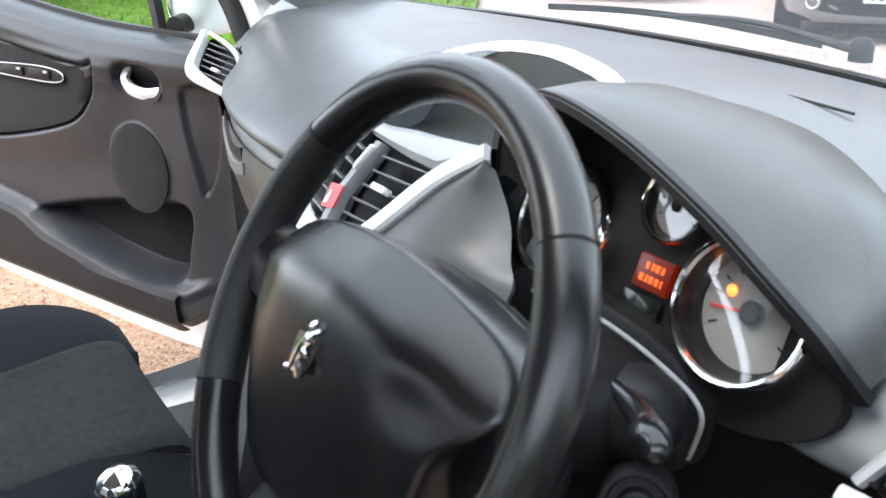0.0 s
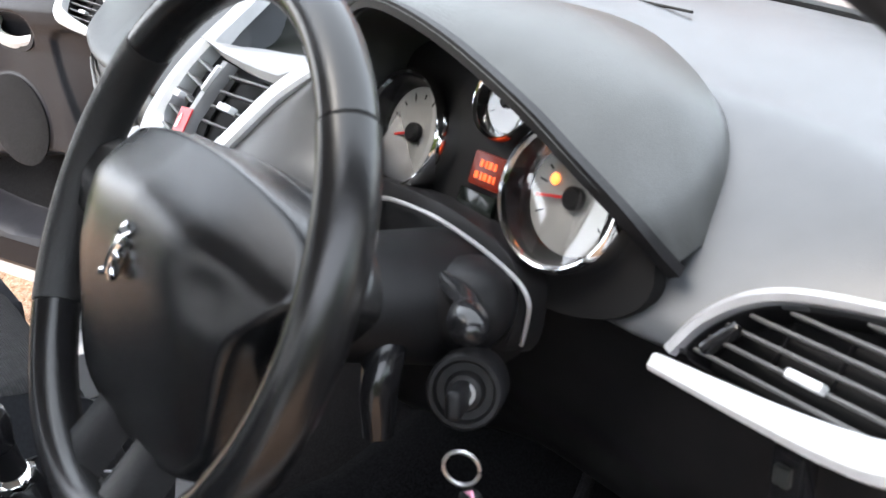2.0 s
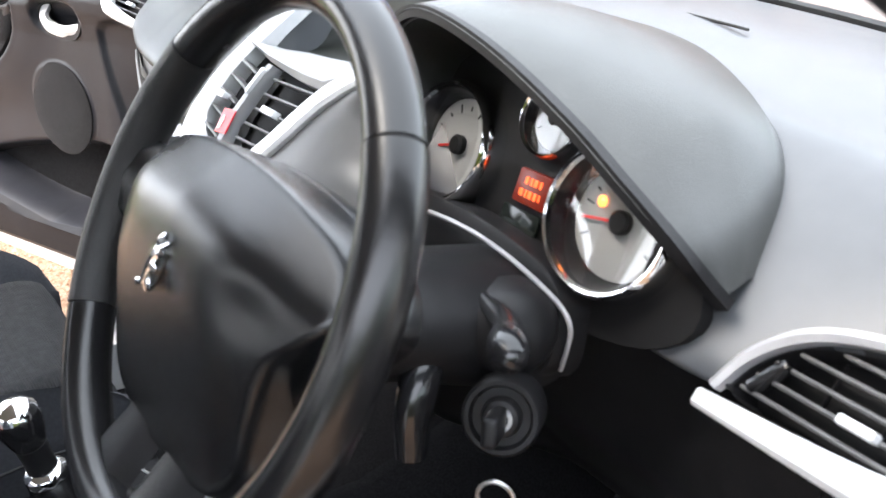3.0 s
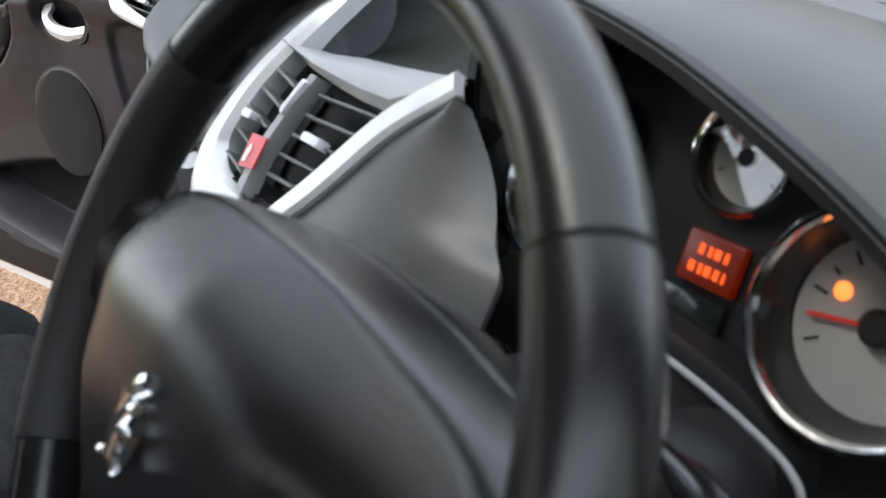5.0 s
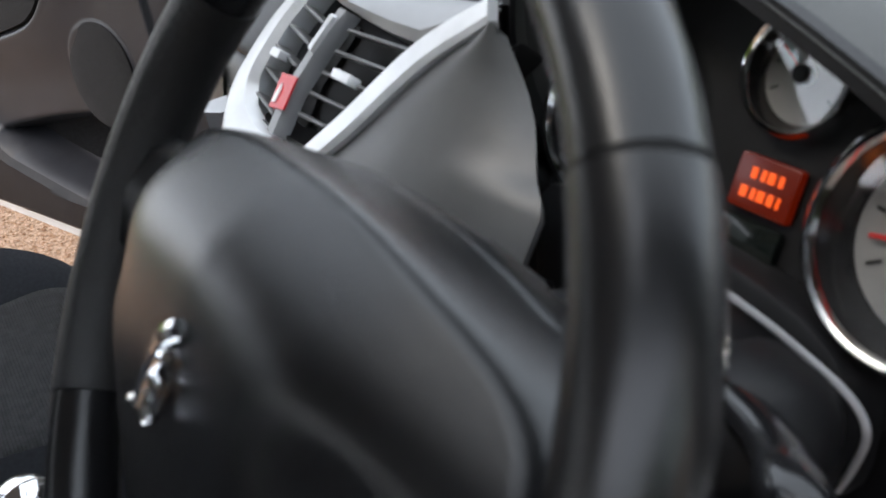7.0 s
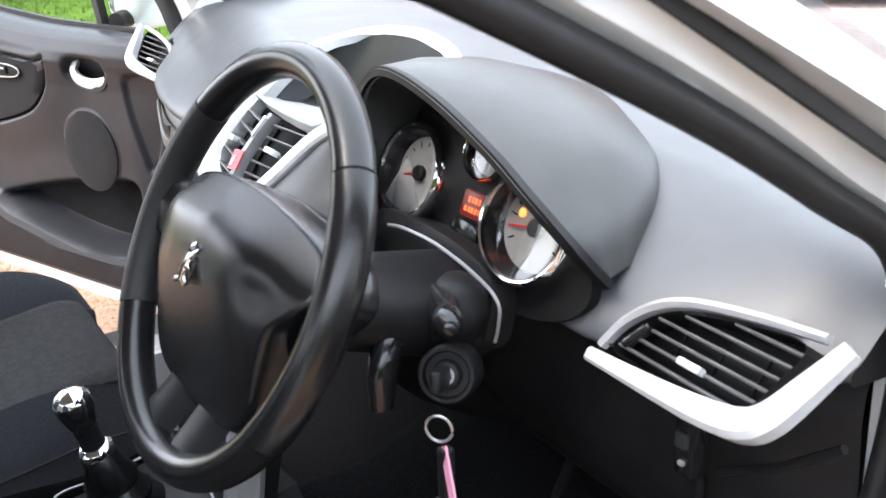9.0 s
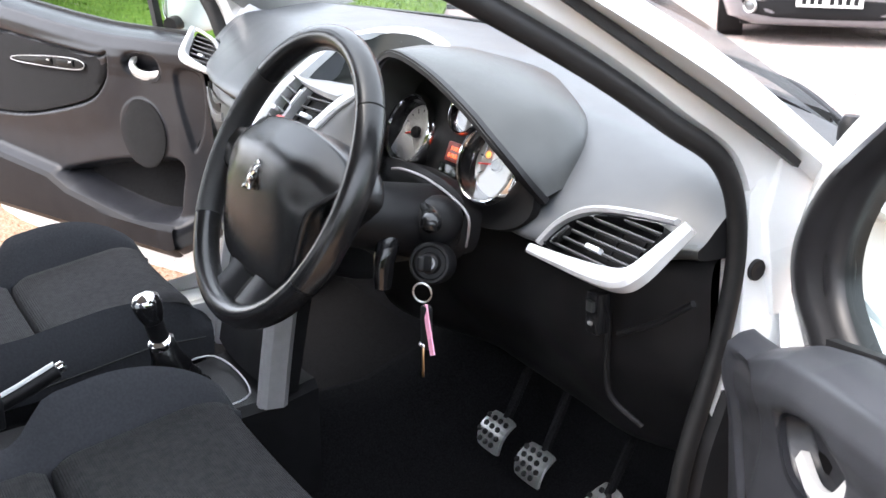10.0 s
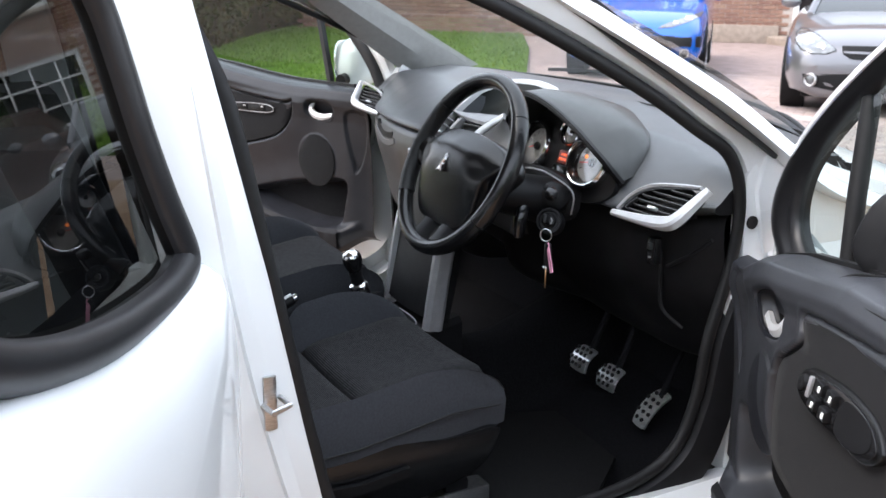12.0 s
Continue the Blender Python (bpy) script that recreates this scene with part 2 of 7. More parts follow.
LEAF = island_mat("hedge_leaves", [(0.020, 0.050, 0.012), (0.045, 0.085, 0.018), (0.085, 0.10, 0.03), (0.03, 0.06, 0.015)])
LEAFB = island_mat("brown_hedge_leaves", [(0.045, 0.040, 0.016), (0.08, 0.062, 0.022), (0.035, 0.055, 0.014), (0.10, 0.075, 0.03)])
LEAFY = island_mat("sunlit_leaves", [(0.07, 0.13, 0.02), (0.14, 0.20, 0.04), (0.22, 0.26, 0.07), (0.05, 0.08, 0.015)])
BARK = mat("bark", (0.06, 0.045, 0.03), 0.95, vary=0.3, scale=30, bump=0.8, bscale=60)
ROOF = mat("roof_tile", (0.13, 0.07, 0.05), 0.85, vary=0.2, scale=8, bump=0.6, bscale=30)


# ---- building helpers ----
def part(name, bm, material, parent=None, label="", sharp=38, weld=True):
    """Link a bmesh as one mesh object, under a thing or a part."""
    if weld:
        bmesh.ops.remove_doubles(bm, verts=bm.verts, dist=1e-5)
    bmesh.ops.recalc_face_normals(bm, faces=bm.faces)
    for e in bm.edges:
        if len(e.link_faces) == 2:
            e.smooth = e.calc_face_angle(0) < radians(sharp)
    for f in bm.faces:
        f.smooth = True
    me = bpy.data.meshes.new(name)
    bm.to_mesh(me)
    bm.free()
    me.materials.append(material)
    ob = new(name, me)
    if parent:
        ob.parent = parent
    if label:
        ob["label"] = label
    return ob


def thing(name, label, category, group="", kind="", m=None):
    ob = new(name)
    ob.empty_display_size = 0.05
    if m:
        ob.matrix_basis = m
    return tagged(ob, label, category, group, kind)


def V(*a):
    return Vector(a)


def spline(pts, n=8, closed=False):
    pts = [Vector(p) for p in pts]
    out, k = [], len(pts)
    for i in range(k if closed else k - 1):
        if closed:
            p0, p1, p2, p3 = pts[i - 1], pts[i], pts[(i + 1) % k], pts[(i + 2) % k]
        else:
            p1, p2 = pts[i], pts[i + 1]
            p0 = pts[i - 1] if i else p1 * 2 - p2
            p3 = pts[i + 2] if i + 2 < k else p2 * 2 - p1
        for j in range(n):
            t = j / n
            out.append(0.5 * (2 * p1 + (p2 - p0) * t + (2 * p0 - 5 * p1 + 4 * p2 - p3) * t * t + (3 * p1 - p0 - 3 * p2 + p3) * t ** 3))
    if not closed:
        out.append(pts[-1])
    return out


def loft(rings, closed=True, loop=False, caps=True, bm=None):
    bm = bm or bmesh.new()
    rows = [[bm.verts.new(p) for p in r] for r in rings]
    k, nr = len(rows[0]), len(rows)
    for i in range(nr if loop else nr - 1):
        a, b = rows[i], rows[(i + 1) % nr]
        for j in range(k if closed else k - 1):
            q = (a[j], a[(j + 1) % k], b[(j + 1) % k], b[j])
            bm.faces.new(q)
    if caps and closed and not loop:
        bm.faces.new(rows[0][::-1])
        bm.faces.new(rows[-1])
    return bm


def circle(r, n=12, squash=1.0):
    return [(r * math.cos(2 * math.pi * i / n), r * squash * math.sin(2 * math.pi * i / n)) for i in range(n)]


def sweep(path, prof, up=(0, 0, 1), loop=False, scale=None, caps=True, bm=None):
    """Carry a closed profile (side, up) along a path."""
    path, up, n = [Vector(p) for p in path], Vector(up), len(path)
    rings = []
    for i, p in enumerate(path):
        a = path[i - 1] if (i or loop) else p
        b = path[(i + 1) % n] if (i < n - 1 or loop) else p
        t = (b - a).normalized()
        s = t.cross(up)
        s = s.normalized() if s.length > 1e-6 else Vector((1, 0, 0))
        u = s.cross(t)
        k = scale(i / max(1, n - 1)) if scale else 1
        rings.append([p + s * x * k + u * y * k for x, y in prof])
    return loft(rings, True, loop, caps, bm)


def tube(path, r, n=10, loop=False, bm=None, scale=None):
    return sweep(path, circle(r, n), (0.13, 0.07, 0.98), loop, scale, True, bm)


def rbox(c, s, bev=0.004, seg=2, rot=None, bm=None):
    """A box with rounded edges: centre, size, and an optional turn."""
    b = bmesh.new()
    bmesh.ops.create_cube(b, size=1)
    for v in b.verts:
        v.co = Vector((v.co.x * s[0], v.co.y * s[1], v.co.z * s[2]))
    if bev:
        bmesh.ops.bevel(b, geom=list(b.edges), offset=min(bev, min(s) * 0.45), segments=seg, affect="EDGES", profile=0.6)
    m = Matrix.Translation(c) @ (rot.to_4x4() if rot else Matrix())
    bmesh.ops.transform(b, matrix=m, verts=b.verts)
    return merge(b, bm)


def merge(b, bm=None):
    if bm is None:
        return b
    me = bpy.data.meshes.new("tmp")
    b.to_mesh(me)
    b.free()
    bm.from_mesh(me)
    bpy.data.meshes.remove(me)
    return bm


def lathe(prof, n=24, m=None, bm=None):
    rings = [[Vector((max(r, 1e-4) * math.cos(2 * math.pi * i / n), max(r, 1e-4) * math.sin(2 * math.pi * i / n), z)) for i in range(n)] for r, z in prof]
    b = loft(rings)
    if m:
        bmesh.ops.transform(b, matrix=m, verts=b.verts)
    return merge(b, bm)


def prism(outline, depth, m=None, bev=0.0, seg=2, bm=None):
    """A plate with the given outline, in the local x, y plane, depth along z, its upper rim rounded."""
    b = bmesh.new()
    k = len(outline)
    cx, cy = sum(p[0] for p in outline) / k, sum(p[1] for p in outline) / k
    area = sum(outline[i][0] * outline[(i + 1) % k][1] - outline[(i + 1) % k][0] * outline[i][1] for i in range(k))
    pts = outline if area > 0 else outline[::-1]

    def inset(d):
        res = []
        for i in range(k):
            a, p, c = Vector(pts[i - 1]), Vector(pts[i]), Vector(pts[(i + 1) % k])
            d1, d2 = (p - a), (c - p)
            n1, n2 = Vector((-d1.y, d1.x)).normalized(), Vector((-d2.y, d2.x)).normalized()
            nn = (n1 + n2)
            nn = nn.normalized() if nn.length > 1e-6 else n1
            res.append(p + nn * d)
        return res
    rings = [[Vector((p[0], p[1], 0)) for p in pts]]
    steps = [(0, depth)] if not bev else [(bev * (1 - math.cos(a)), depth - bev + bev * math.sin(a)) for a in [math.pi / 2 * i / seg for i in range(seg + 1)]]
    for d, z in steps:
        rings.append([Vector((p[0], p[1], z)) for p in inset(d)])
    loft(rings, caps=True, bm=b)
    if m:
        bmesh.ops.transform(b, matrix=m, verts=b.verts)
    return merge(b, bm)


def surface(fn, us, vs, thick=0.0, bm=None):
    """A sheet of points fn(u, v), with an optional thickness along its normals."""
    b = bmesh.new()
    rows = [[b.verts.new(fn(u, v)) for v in vs] for u in us]
    for i in range(len(us) - 1):
        for j in range(len(vs) - 1):
            b.faces.new((rows[i][j], rows[i + 1][j], rows[i + 1][j + 1], rows[i][j + 1]))
    if thick:
        bmesh.ops.recalc_face_normals(b, faces=b.faces)
        bmesh.ops.solidify(b, geom=list(b.faces), thickness=thick)
    return merge(b, bm)


def frange(a, b, n):
    return [a + (b - a) * i / n for i in range(n + 1)]


def smooth(a, b, x):
    t = np.clip((x - a) / (b - a), 0, 1)
    return t * t * (3 - 2 * t)


def poly_dist(P, Q, poly):
    """Signed distance from the points (P, Q) to a polygon, positive inside."""
    d = np.full(P.shape, 1e9)
    inside = np.zeros(P.shape, bool)
    k = len(poly)
    for i in range(k):
        ax, ay = poly[i][0], poly[i][1]
        bx, by = poly[(i + 1) % k][0], poly[(i + 1) % k][1]
        ex, ey = bx - ax, by - ay
        t = np.clip(((P - ax) * ex + (Q - ay) * ey) / (ex * ex + ey * ey + 1e-12), 0, 1)
        d = np.minimum(d, np.hypot(P - ax - t * ex, Q - ay - t * ey))
        if abs(by - ay) > 1e-12:
            cross = ((ay > Q) != (by > Q)) & (P < (bx - ax) * (Q - ay) / (by - ay) + ax)
            inside ^= cross
    return np.where(inside, d, -d)


def basis(o, x, y, z):
    m = Matrix.Identity(4)
    for i, v in enumerate((x, y, z, o)):
        m.col[i][:3] = Vector(v)
    return m


def text_mesh(body, size, m, material, name, parent, align="CENTER"):
    cu = bpy.data.curves.new(name, "FONT")
    cu.body, cu.size, cu.align_x, cu.align_y = body, size, align, "CENTER"
    cu.extrude = 0.0006
    tmp = bpy.data.objects.new(name, cu)
    scene.collection.objects.link(tmp)
    dg = bpy.context.evaluated_depsgraph_get()
    me = bpy.data.meshes.new_from_object(tmp.evaluated_get(dg))
    bpy.data.objects.remove(tmp)
    me.transform(m)
    me.materials.clear()
    me.materials.append(material)
    ob = new(name, me)
    ob.parent = parent
    return ob


# ================= the setting =================
def disc_sheet(outline, z, thick, m, name, label, kind="structure", mound=None):
    b = prism([(p[0], p[1]) for p in outline], thick)
    bmesh.ops.translate(b, verts=b.verts, vec=(0, 0, z))
    ob = part(name, b, m)
    return tagged(ob, label, "ground", kind=kind)


gb = bmesh.new()
surface(lambda u, v: V(u, v, 0.0), frange(-260, 260, 20), frange(-260, 260, 20), bm=gb)
ground = tagged(part("ground", gb, PAVEBED), "pale pinkish block-paved drive and ground", "ground", kind="structure")

tan_outline = [(-4.3, -9), (9, -9), (9, 5.7), (2.5, 5.15), (-2.2, 4.75), (-3.6, 4.3), (-4.3, 3.6)]
gravel = disc_sheet(tan_outline, 0.0, 0.006, GRAVEL, "gravel_bed", "tan resin-bound gravel beside the white car")
lawn_outline = [(-5.2, -9), (-5.2, 2.4), (-6.2, 4.3), (-8.2, 5.7), (-12, 8.2), (-20, 13), (-24, 8), (-14, 2), (-9, -9)]
lawn = disc_sheet(lawn_outline, 0.0, 0.05, LAWN, "lawn", "bright green mown lawn beside the drive")

# grass blades over the lawn
rng = np.random.default_rng(3)
gx, gy = rng.uniform(-20, -5.2, 90000), rng.uniform(-6, 12, 90000)
keep = poly_dist(gx, gy, lawn_outline) > 0.03
gx, gy = gx[keep][:26000], gy[keep][:26000]
vv, ff = [], []
for x, y in zip(gx, gy):
    a, h, w = rng.uniform(0, 6.28), rng.uniform(0.03, 0.06), rng.uniform(0.008, 0.016)
    ca, sa = math.cos(a) * w, math.sin(a) * w
    k = len(vv)
    lx, ly = rng.normal(0, 0.015, 2)
    vv += [(x - ca, y - sa, 0.05), (x + ca, y + sa, 0.05), (x + lx, y + ly, 0.05 + h)]
    ff.append((k, k + 1, k + 2))
me = bpy.data.meshes.new("grass")
me.from_pydata(vv, [], ff)
me.materials.append(BLADE)
tagged(new("grass", me), "short green grass blades of the lawn", "grass", kind="stuff")

# loose pebbles in the gravel beside the passenger door
vv, ff = [], []
octa = [(1, 0, 0), (-1, 0, 0), (0, 1, 0), (0, -1, 0), (0, 0, 1), (0, 0, -0.6)]
of = [(0, 2, 4), (2, 1, 4), (1, 3, 4), (3, 0, 4), (2, 0, 5), (1, 2, 5), (3, 1, 5), (0, 3, 5)]
for i in range(60000):
    x, y = rng.uniform(-3.4, -0.95), rng.uniform(-0.5, 1.6)
    s = rng.uniform(0.003, 0.0065)
    a = rng.uniform(0, 6.28)
    k = len(vv)
    sx, sy, sz = s * rng.uniform(0.7, 1.3), s * rng.uniform(0.7, 1.3), s * rng.uniform(0.4, 0.8)
    for ox, oy, oz in octa:
        px, py = ox * sx, oy * sy
        vv.append((x + px * math.cos(a) - py * math.sin(a), y + px * math.sin(a) + py * math.cos(a), 0.006 + sz * 0.5 + oz * sz))
    ff += [tuple(k + q for q in f) for f in of]
me = bpy.data.meshes.new("pebbles")
me.from_pydata(vv, [], ff)
me.materials.append(PEBBLE)
tagged(new("pebbles", me), "loose tan and brown gravel pebbles", "gravel", kind="stuff")


def leaf_cloud(name, boxes, count, size, material, label, seed, parent=None, lift=0.0):
    """Many small leaf blades on and inside rounded clumps: (centre, radii)."""
    r = np.random.default_rng(seed)
    cs, ss = np.array([b[0] for b in boxes]), np.array([b[1] for b in boxes])
    vol = (ss[:, 0] * ss[:, 1] * ss[:, 2]) ** 0.7
    pick = r.choice(len(boxes), count, p=vol / vol.sum())

    def unit(v):
        return v / np.linalg.norm(v, axis=1)[:, None]
    d = unit(r.normal(0, 1, (count, 3)))
    q = cs[pick] + d * ss[pick] * (r.uniform(0.6, 1.08, count) ** 0.6)[:, None]
    q = q[q[:, 2] > 0.03]
    n = len(q)
    a = unit(r.normal(0, 1, (n, 3)))
    b = r.normal(0, 1, (n, 3))
    b = unit(b - a * (a * b).sum(1)[:, None])
    L, W = (size * r.uniform(0.7, 1.4, n))[:, None], (size * r.uniform(0.35, 0.6, n))[:, None]
    vv = np.stack([q - a * L, q + b * W, q + a * L, q - b * W], 1).reshape(-1, 3).tolist()
    ff = np.arange(4 * n).reshape(-1, 4).tolist()
    me = bpy.data.meshes.new(name)
    me.from_pydata(vv, [], ff)
    me.materials.append(material)
    ob = new(name, me)
    if parent:
        ob.parent = parent
    return ob


def hedge(name, p0, p1, height, depth, leaves, size, material, label, seed):
    """A hedge along a line: solid core coloured as the inner shade, and leaves with an uneven outline."""
    t = thing(name, label, "hedge")
    r = np.random.default_rng(seed)
    p0, p1 = np.array(p0, float), np.array(p1, float)
    n = max(3, int(np.linalg.norm(p1 - p0) / (height * 0.35)))
    boxes = []
    for i in range(n + 1):
        c = p0 + (p1 - p0) * i / n
        for k in range(3):
            h = height * (0.25 + 0.3 * k) * r.uniform(0.9, 1.1)
            boxes.append(((c[0] + r.normal(0, 0.15), c[1] + r.normal(0, 0.15), h), (height * r.uniform(0.28, 0.36), height * r.uniform(0.28, 0.36), height * r.uniform(0.22, 0.32))))
    leaf_cloud("foliage", boxes, leaves, size, material, "", seed, t)
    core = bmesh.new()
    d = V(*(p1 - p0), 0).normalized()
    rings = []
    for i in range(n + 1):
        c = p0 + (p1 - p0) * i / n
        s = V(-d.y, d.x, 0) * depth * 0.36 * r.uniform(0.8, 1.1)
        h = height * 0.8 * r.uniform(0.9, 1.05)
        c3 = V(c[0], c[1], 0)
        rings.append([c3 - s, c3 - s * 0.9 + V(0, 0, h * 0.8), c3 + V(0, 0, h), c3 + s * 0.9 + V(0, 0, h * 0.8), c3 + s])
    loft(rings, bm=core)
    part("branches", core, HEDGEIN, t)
    return t


hedge("brown_hedge", (-10.0, 0.3), (-24.5, 9.6), 3.4, 1.8, 110000, 0.06, LEAFB, "tall brown-green beech hedge behind the lawn", 11)
hedge("conifer_hedge", (-30, 12), (-17, 19), 5.0, 2.5, 60000, 0.10, LEAF, "dark green conifer hedge beyond the drive", 12)
hedge("garden_hedge", (-1.0, 15.5), (-5.4, 13.4), 2.6, 1.6, 50000, 0.055, LEAFY, "green garden hedge behind the silver car", 13)
hedge("laurel_hedge", (1.2, -9.4), (8.4, 1.5), 2.6, 1.6, 170000, 0.028, LEAFY, "leafy green hedge along the drive edge", 14)


# brick house beyond the parked cars
def house():
    o = Vector((-12.1, 13.2, 0))
    xd, fd = Vector((0.70, 0.714, 0)), Vector((0.714, -0.70, 0))
    m = basis(o, xd, Vector((0, 0, 1)), fd)      # local x along the wall, y up, z towards the drive
    h = thing("brick_house", "red brick house with white window frames and tiled roof", "house")
    W0, W1, H = -3.2, 9.0, 5.2
    openings = [(0.62, 1.62, 0.12, 2.2), (3.4, 5.4, 0.95, 2.3), (3.6, 5.2, 3.2, 4.5), (-1.6, -0.2, 3.2, 4.5)]
    b = bmesh.new()
    xs = sorted({W0, W1, *[q for op in openings for q in op[:2]]})
    ys = sorted({0, H, *[q for op in openings for q in op[2:]]})
    for i in range(len(xs) - 1):
        for j in range(len(ys) - 1):
            cx, cy = (xs[i] + xs[i + 1]) / 2, (ys[j] + ys[j + 1]) / 2
            if any(op[0] < cx < op[1] and op[2] < cy < op[3] for op in openings):
                continue
            rbox((cx, cy, -0.15), (xs[i + 1] - xs[i], ys[j + 1] - ys[j], 0.3), 0, bm=b)
    bmesh.ops.transform(b, matrix=m, verts=b.verts)
    wall = part("wall", b, MORTAR, h, weld=False)
    bb = rbox((2.9, H / 2, -4.2), (12.1, H, 7.7), 0)
    bmesh.ops.transform(bb, matrix=m, verts=bb.verts)
    part("rear_wall", bb, MORTAR, h)
    r = bmesh.new()
    loft([[V(x, H, 0.5), V(x, H + 3.2, -4.0), V(x, H, -8.5)] for x in (W0 - 0.3, W1 + 0.3)], bm=r)
    bmesh.ops.transform(r, matrix=m, verts=r.verts)
    part("roof", r, ROOF, h)
    for k, op in enumerate(openings):
        cx, cy, w, hh = (op[0] + op[1]) / 2, (op[2] + op[3]) / 2, op[1] - op[0], op[3] - op[2]
        if k == 0:
            f = bmesh.new()
            for q in ((op[0] + 0.05, cy, 0.1, hh), (op[1] - 0.05, cy, 0.1, hh)):
                rbox((q[0], q[1], -0.06), (q[2], q[3], 0.12), 0.01, bm=f)
            rbox((cx, op[3] - 0.05, -0.06), (w - 0.2, 0.1, 0.12), 0.01, bm=f)
            bmesh.ops.transform(f, matrix=m, verts=f.verts)
            dr = part("door_frame", f, WHITE, h, "white painted door frame")
            d = rbox((cx, cy - 0.05, -0.12), (w - 0.2, hh - 0.1, 0.05), 0.01)
            bmesh.ops.transform(d, matrix=m, verts=d.verts)
            part("front_door", d, GLOSS, h, "dark front door")
            continue
        win = None
        f = bmesh.new()
        t = 0.09
        rbox((op[0] + t / 2, cy, -0.08), (t, hh, 0.1), 0.01, bm=f)
        rbox((op[1] - t / 2, cy, -0.08), (t, hh, 0.1), 0.01, bm=f)
        rbox((cx, op[2] + t / 2, -0.08), (w - 2 * t, t, 0.1), 0.01, bm=f)
        rbox((cx, op[3] - t / 2, -0.08), (w - 2 * t, t, 0.1), 0.01, bm=f)
        for i in (1, 2, 3):
            rbox((op[0] + w * i / 4, cy, -0.085), (0.035, hh - 2 * t, 0.06), 0.006, bm=f)
        for i in (1, 2):
            rbox((cx, op[2] + hh * i / 3, -0.085), (w - 2 * t, 0.035, 0.05), 0.006, bm=f)
        bmesh.ops.transform(f, matrix=m, verts=f.verts)
        win = part("window", f, WHITE, h, "white framed window with small panes")
        g = rbox((cx, cy, -0.1), (w - 2 * t, hh - 2 * t, 0.01), 0)
        bmesh.ops.transform(g, matrix=m, verts=g.verts)
        part("pane", g, DGLASS, win)
        s = rbox((cx, op[2] - 0.04, 0.03), (w + 0.2, 0.08, 0.16), 0.01)
        bmesh.ops.transform(s, matrix=m, verts=s.verts)
        part("sill", s, STONE, win)
    # plinth of stone and a low curved step
    pl = rbox((-0.2, 0.16, 0.05), (1.2, 0.32, 0.1), 0.02)
    bmesh.ops.transform(pl, matrix=m, verts=pl.verts)
    part("plinth", pl, STONE, h)
    st = lathe([(0.9, 0), (0.9, 0.12), (0.86, 0.14), (0, 0.14)], 28, Matrix.Translation(o + xd * 1.1))
    part("doorstep", st, STONE, h)
    return h, m, openings


HOUSE, HOUSE_M, HOUSE_OPEN = house()


# ================= the white car: shell =================
def tilt(x):
    return -0.028 * x


car = thing("white_car", "white five-door hatchback with open doors on the drive", "car")


def pane(name, bm, material, parent, label, inside):
    """A single sheet of glass whose face looks to the given side."""
    ob = part(name, bm, material, parent, label)
    me = ob.data
    c = sum((p.center for p in me.polygons), Vector()) / len(me.polygons)
    n = sum((p.normal for p in me.polygons), Vector())
    if n.dot(Vector(inside) - c) < 0:
        me.flip_normals()
    ob.visible_shadow = False
    return ob


def mirror_pts(pts):
    return [(-p[0], p[1] + 0.07 * float(smooth(0.0, 0.3, p[1])), p[2] + 0.04) for p in pts]


APERTURE = [(0.705, -0.600, 1.30), (0.715, -0.36, 1.305), (0.725, -0.193, 1.259), (0.735, -0.035, 1.191), (0.74, 0.155, 1.095), (0.742, 0.277, 1.022),
            (0.742, 0.362, 0.966), (0.742, 0.395, 0.88), (0.742, 0.385, 0.76), (0.742, 0.345, 0.62), (0.742, 0.325, 0.50), (0.742, 0.27, 0.40), (0.742, 0.12, 0.355),
            (0.742, -0.22, 0.35), (0.742, -0.375, 0.365), (0.742, -0.418, 0.48), (0.742, -0.446, 0.60), (0.742, -0.491, 0.82), (0.738, -0.547, 1.10)]
for side in (1, -1):
    p = APERTURE if side == 1 else mirror_pts(APERTURE[15:] + APERTURE[:8])
    k = 0.66 if side == 1 else 0.42
    part("door_seal", sweep(spline(p, 6, side == 1), circle(0.0185 * k, 14, 0.85), (1, 0, 0), loop=side == 1), RUBBER, car, "black rubber door seal")


def shell_ring(side):
    """White flange round the front door opening, from the seal out to the body skin."""
    p = spline(APERTURE, 6, True)
    c = Vector((0.74, -0.1, 0.80))
    rings = []
    for q in p:
        d = Vector((0, q.y - c.y, q.z - c.z)).normalized()
        up = smooth(0.9, 1.05, q.z) * smooth(-0.3, -0.1, q.y)
        wide = 0.065 + 0.05 * float(smooth(0.30, 0.38, q.y)) * (1 - float(up))
        rings.append([q + d * 0.012 + V(-0.012, 0, 0), q + d * 0.02 + V(0.004, 0, 0), q + d * wide * 0.6 + V(0.012, 0, 0), q + d * wide + V(0.018, 0, 0),
                      q + d * (wide + 0.012) + V(0.004, 0, 0), q + d * (wide + 0.012) + V(-0.03, 0, 0)])
    if side < 0:
        rings = [[V(-v.x, v.y + 0.07 * float(smooth(0.0, 0.3, v.y)), v.z + 0.04) for v in r] for r in rings]
    return loft(rings, closed=False, loop=True)


for side in (1, -1):
    part("door_frame_flange", shell_ring(side), WHITE, car, "white painted door opening")

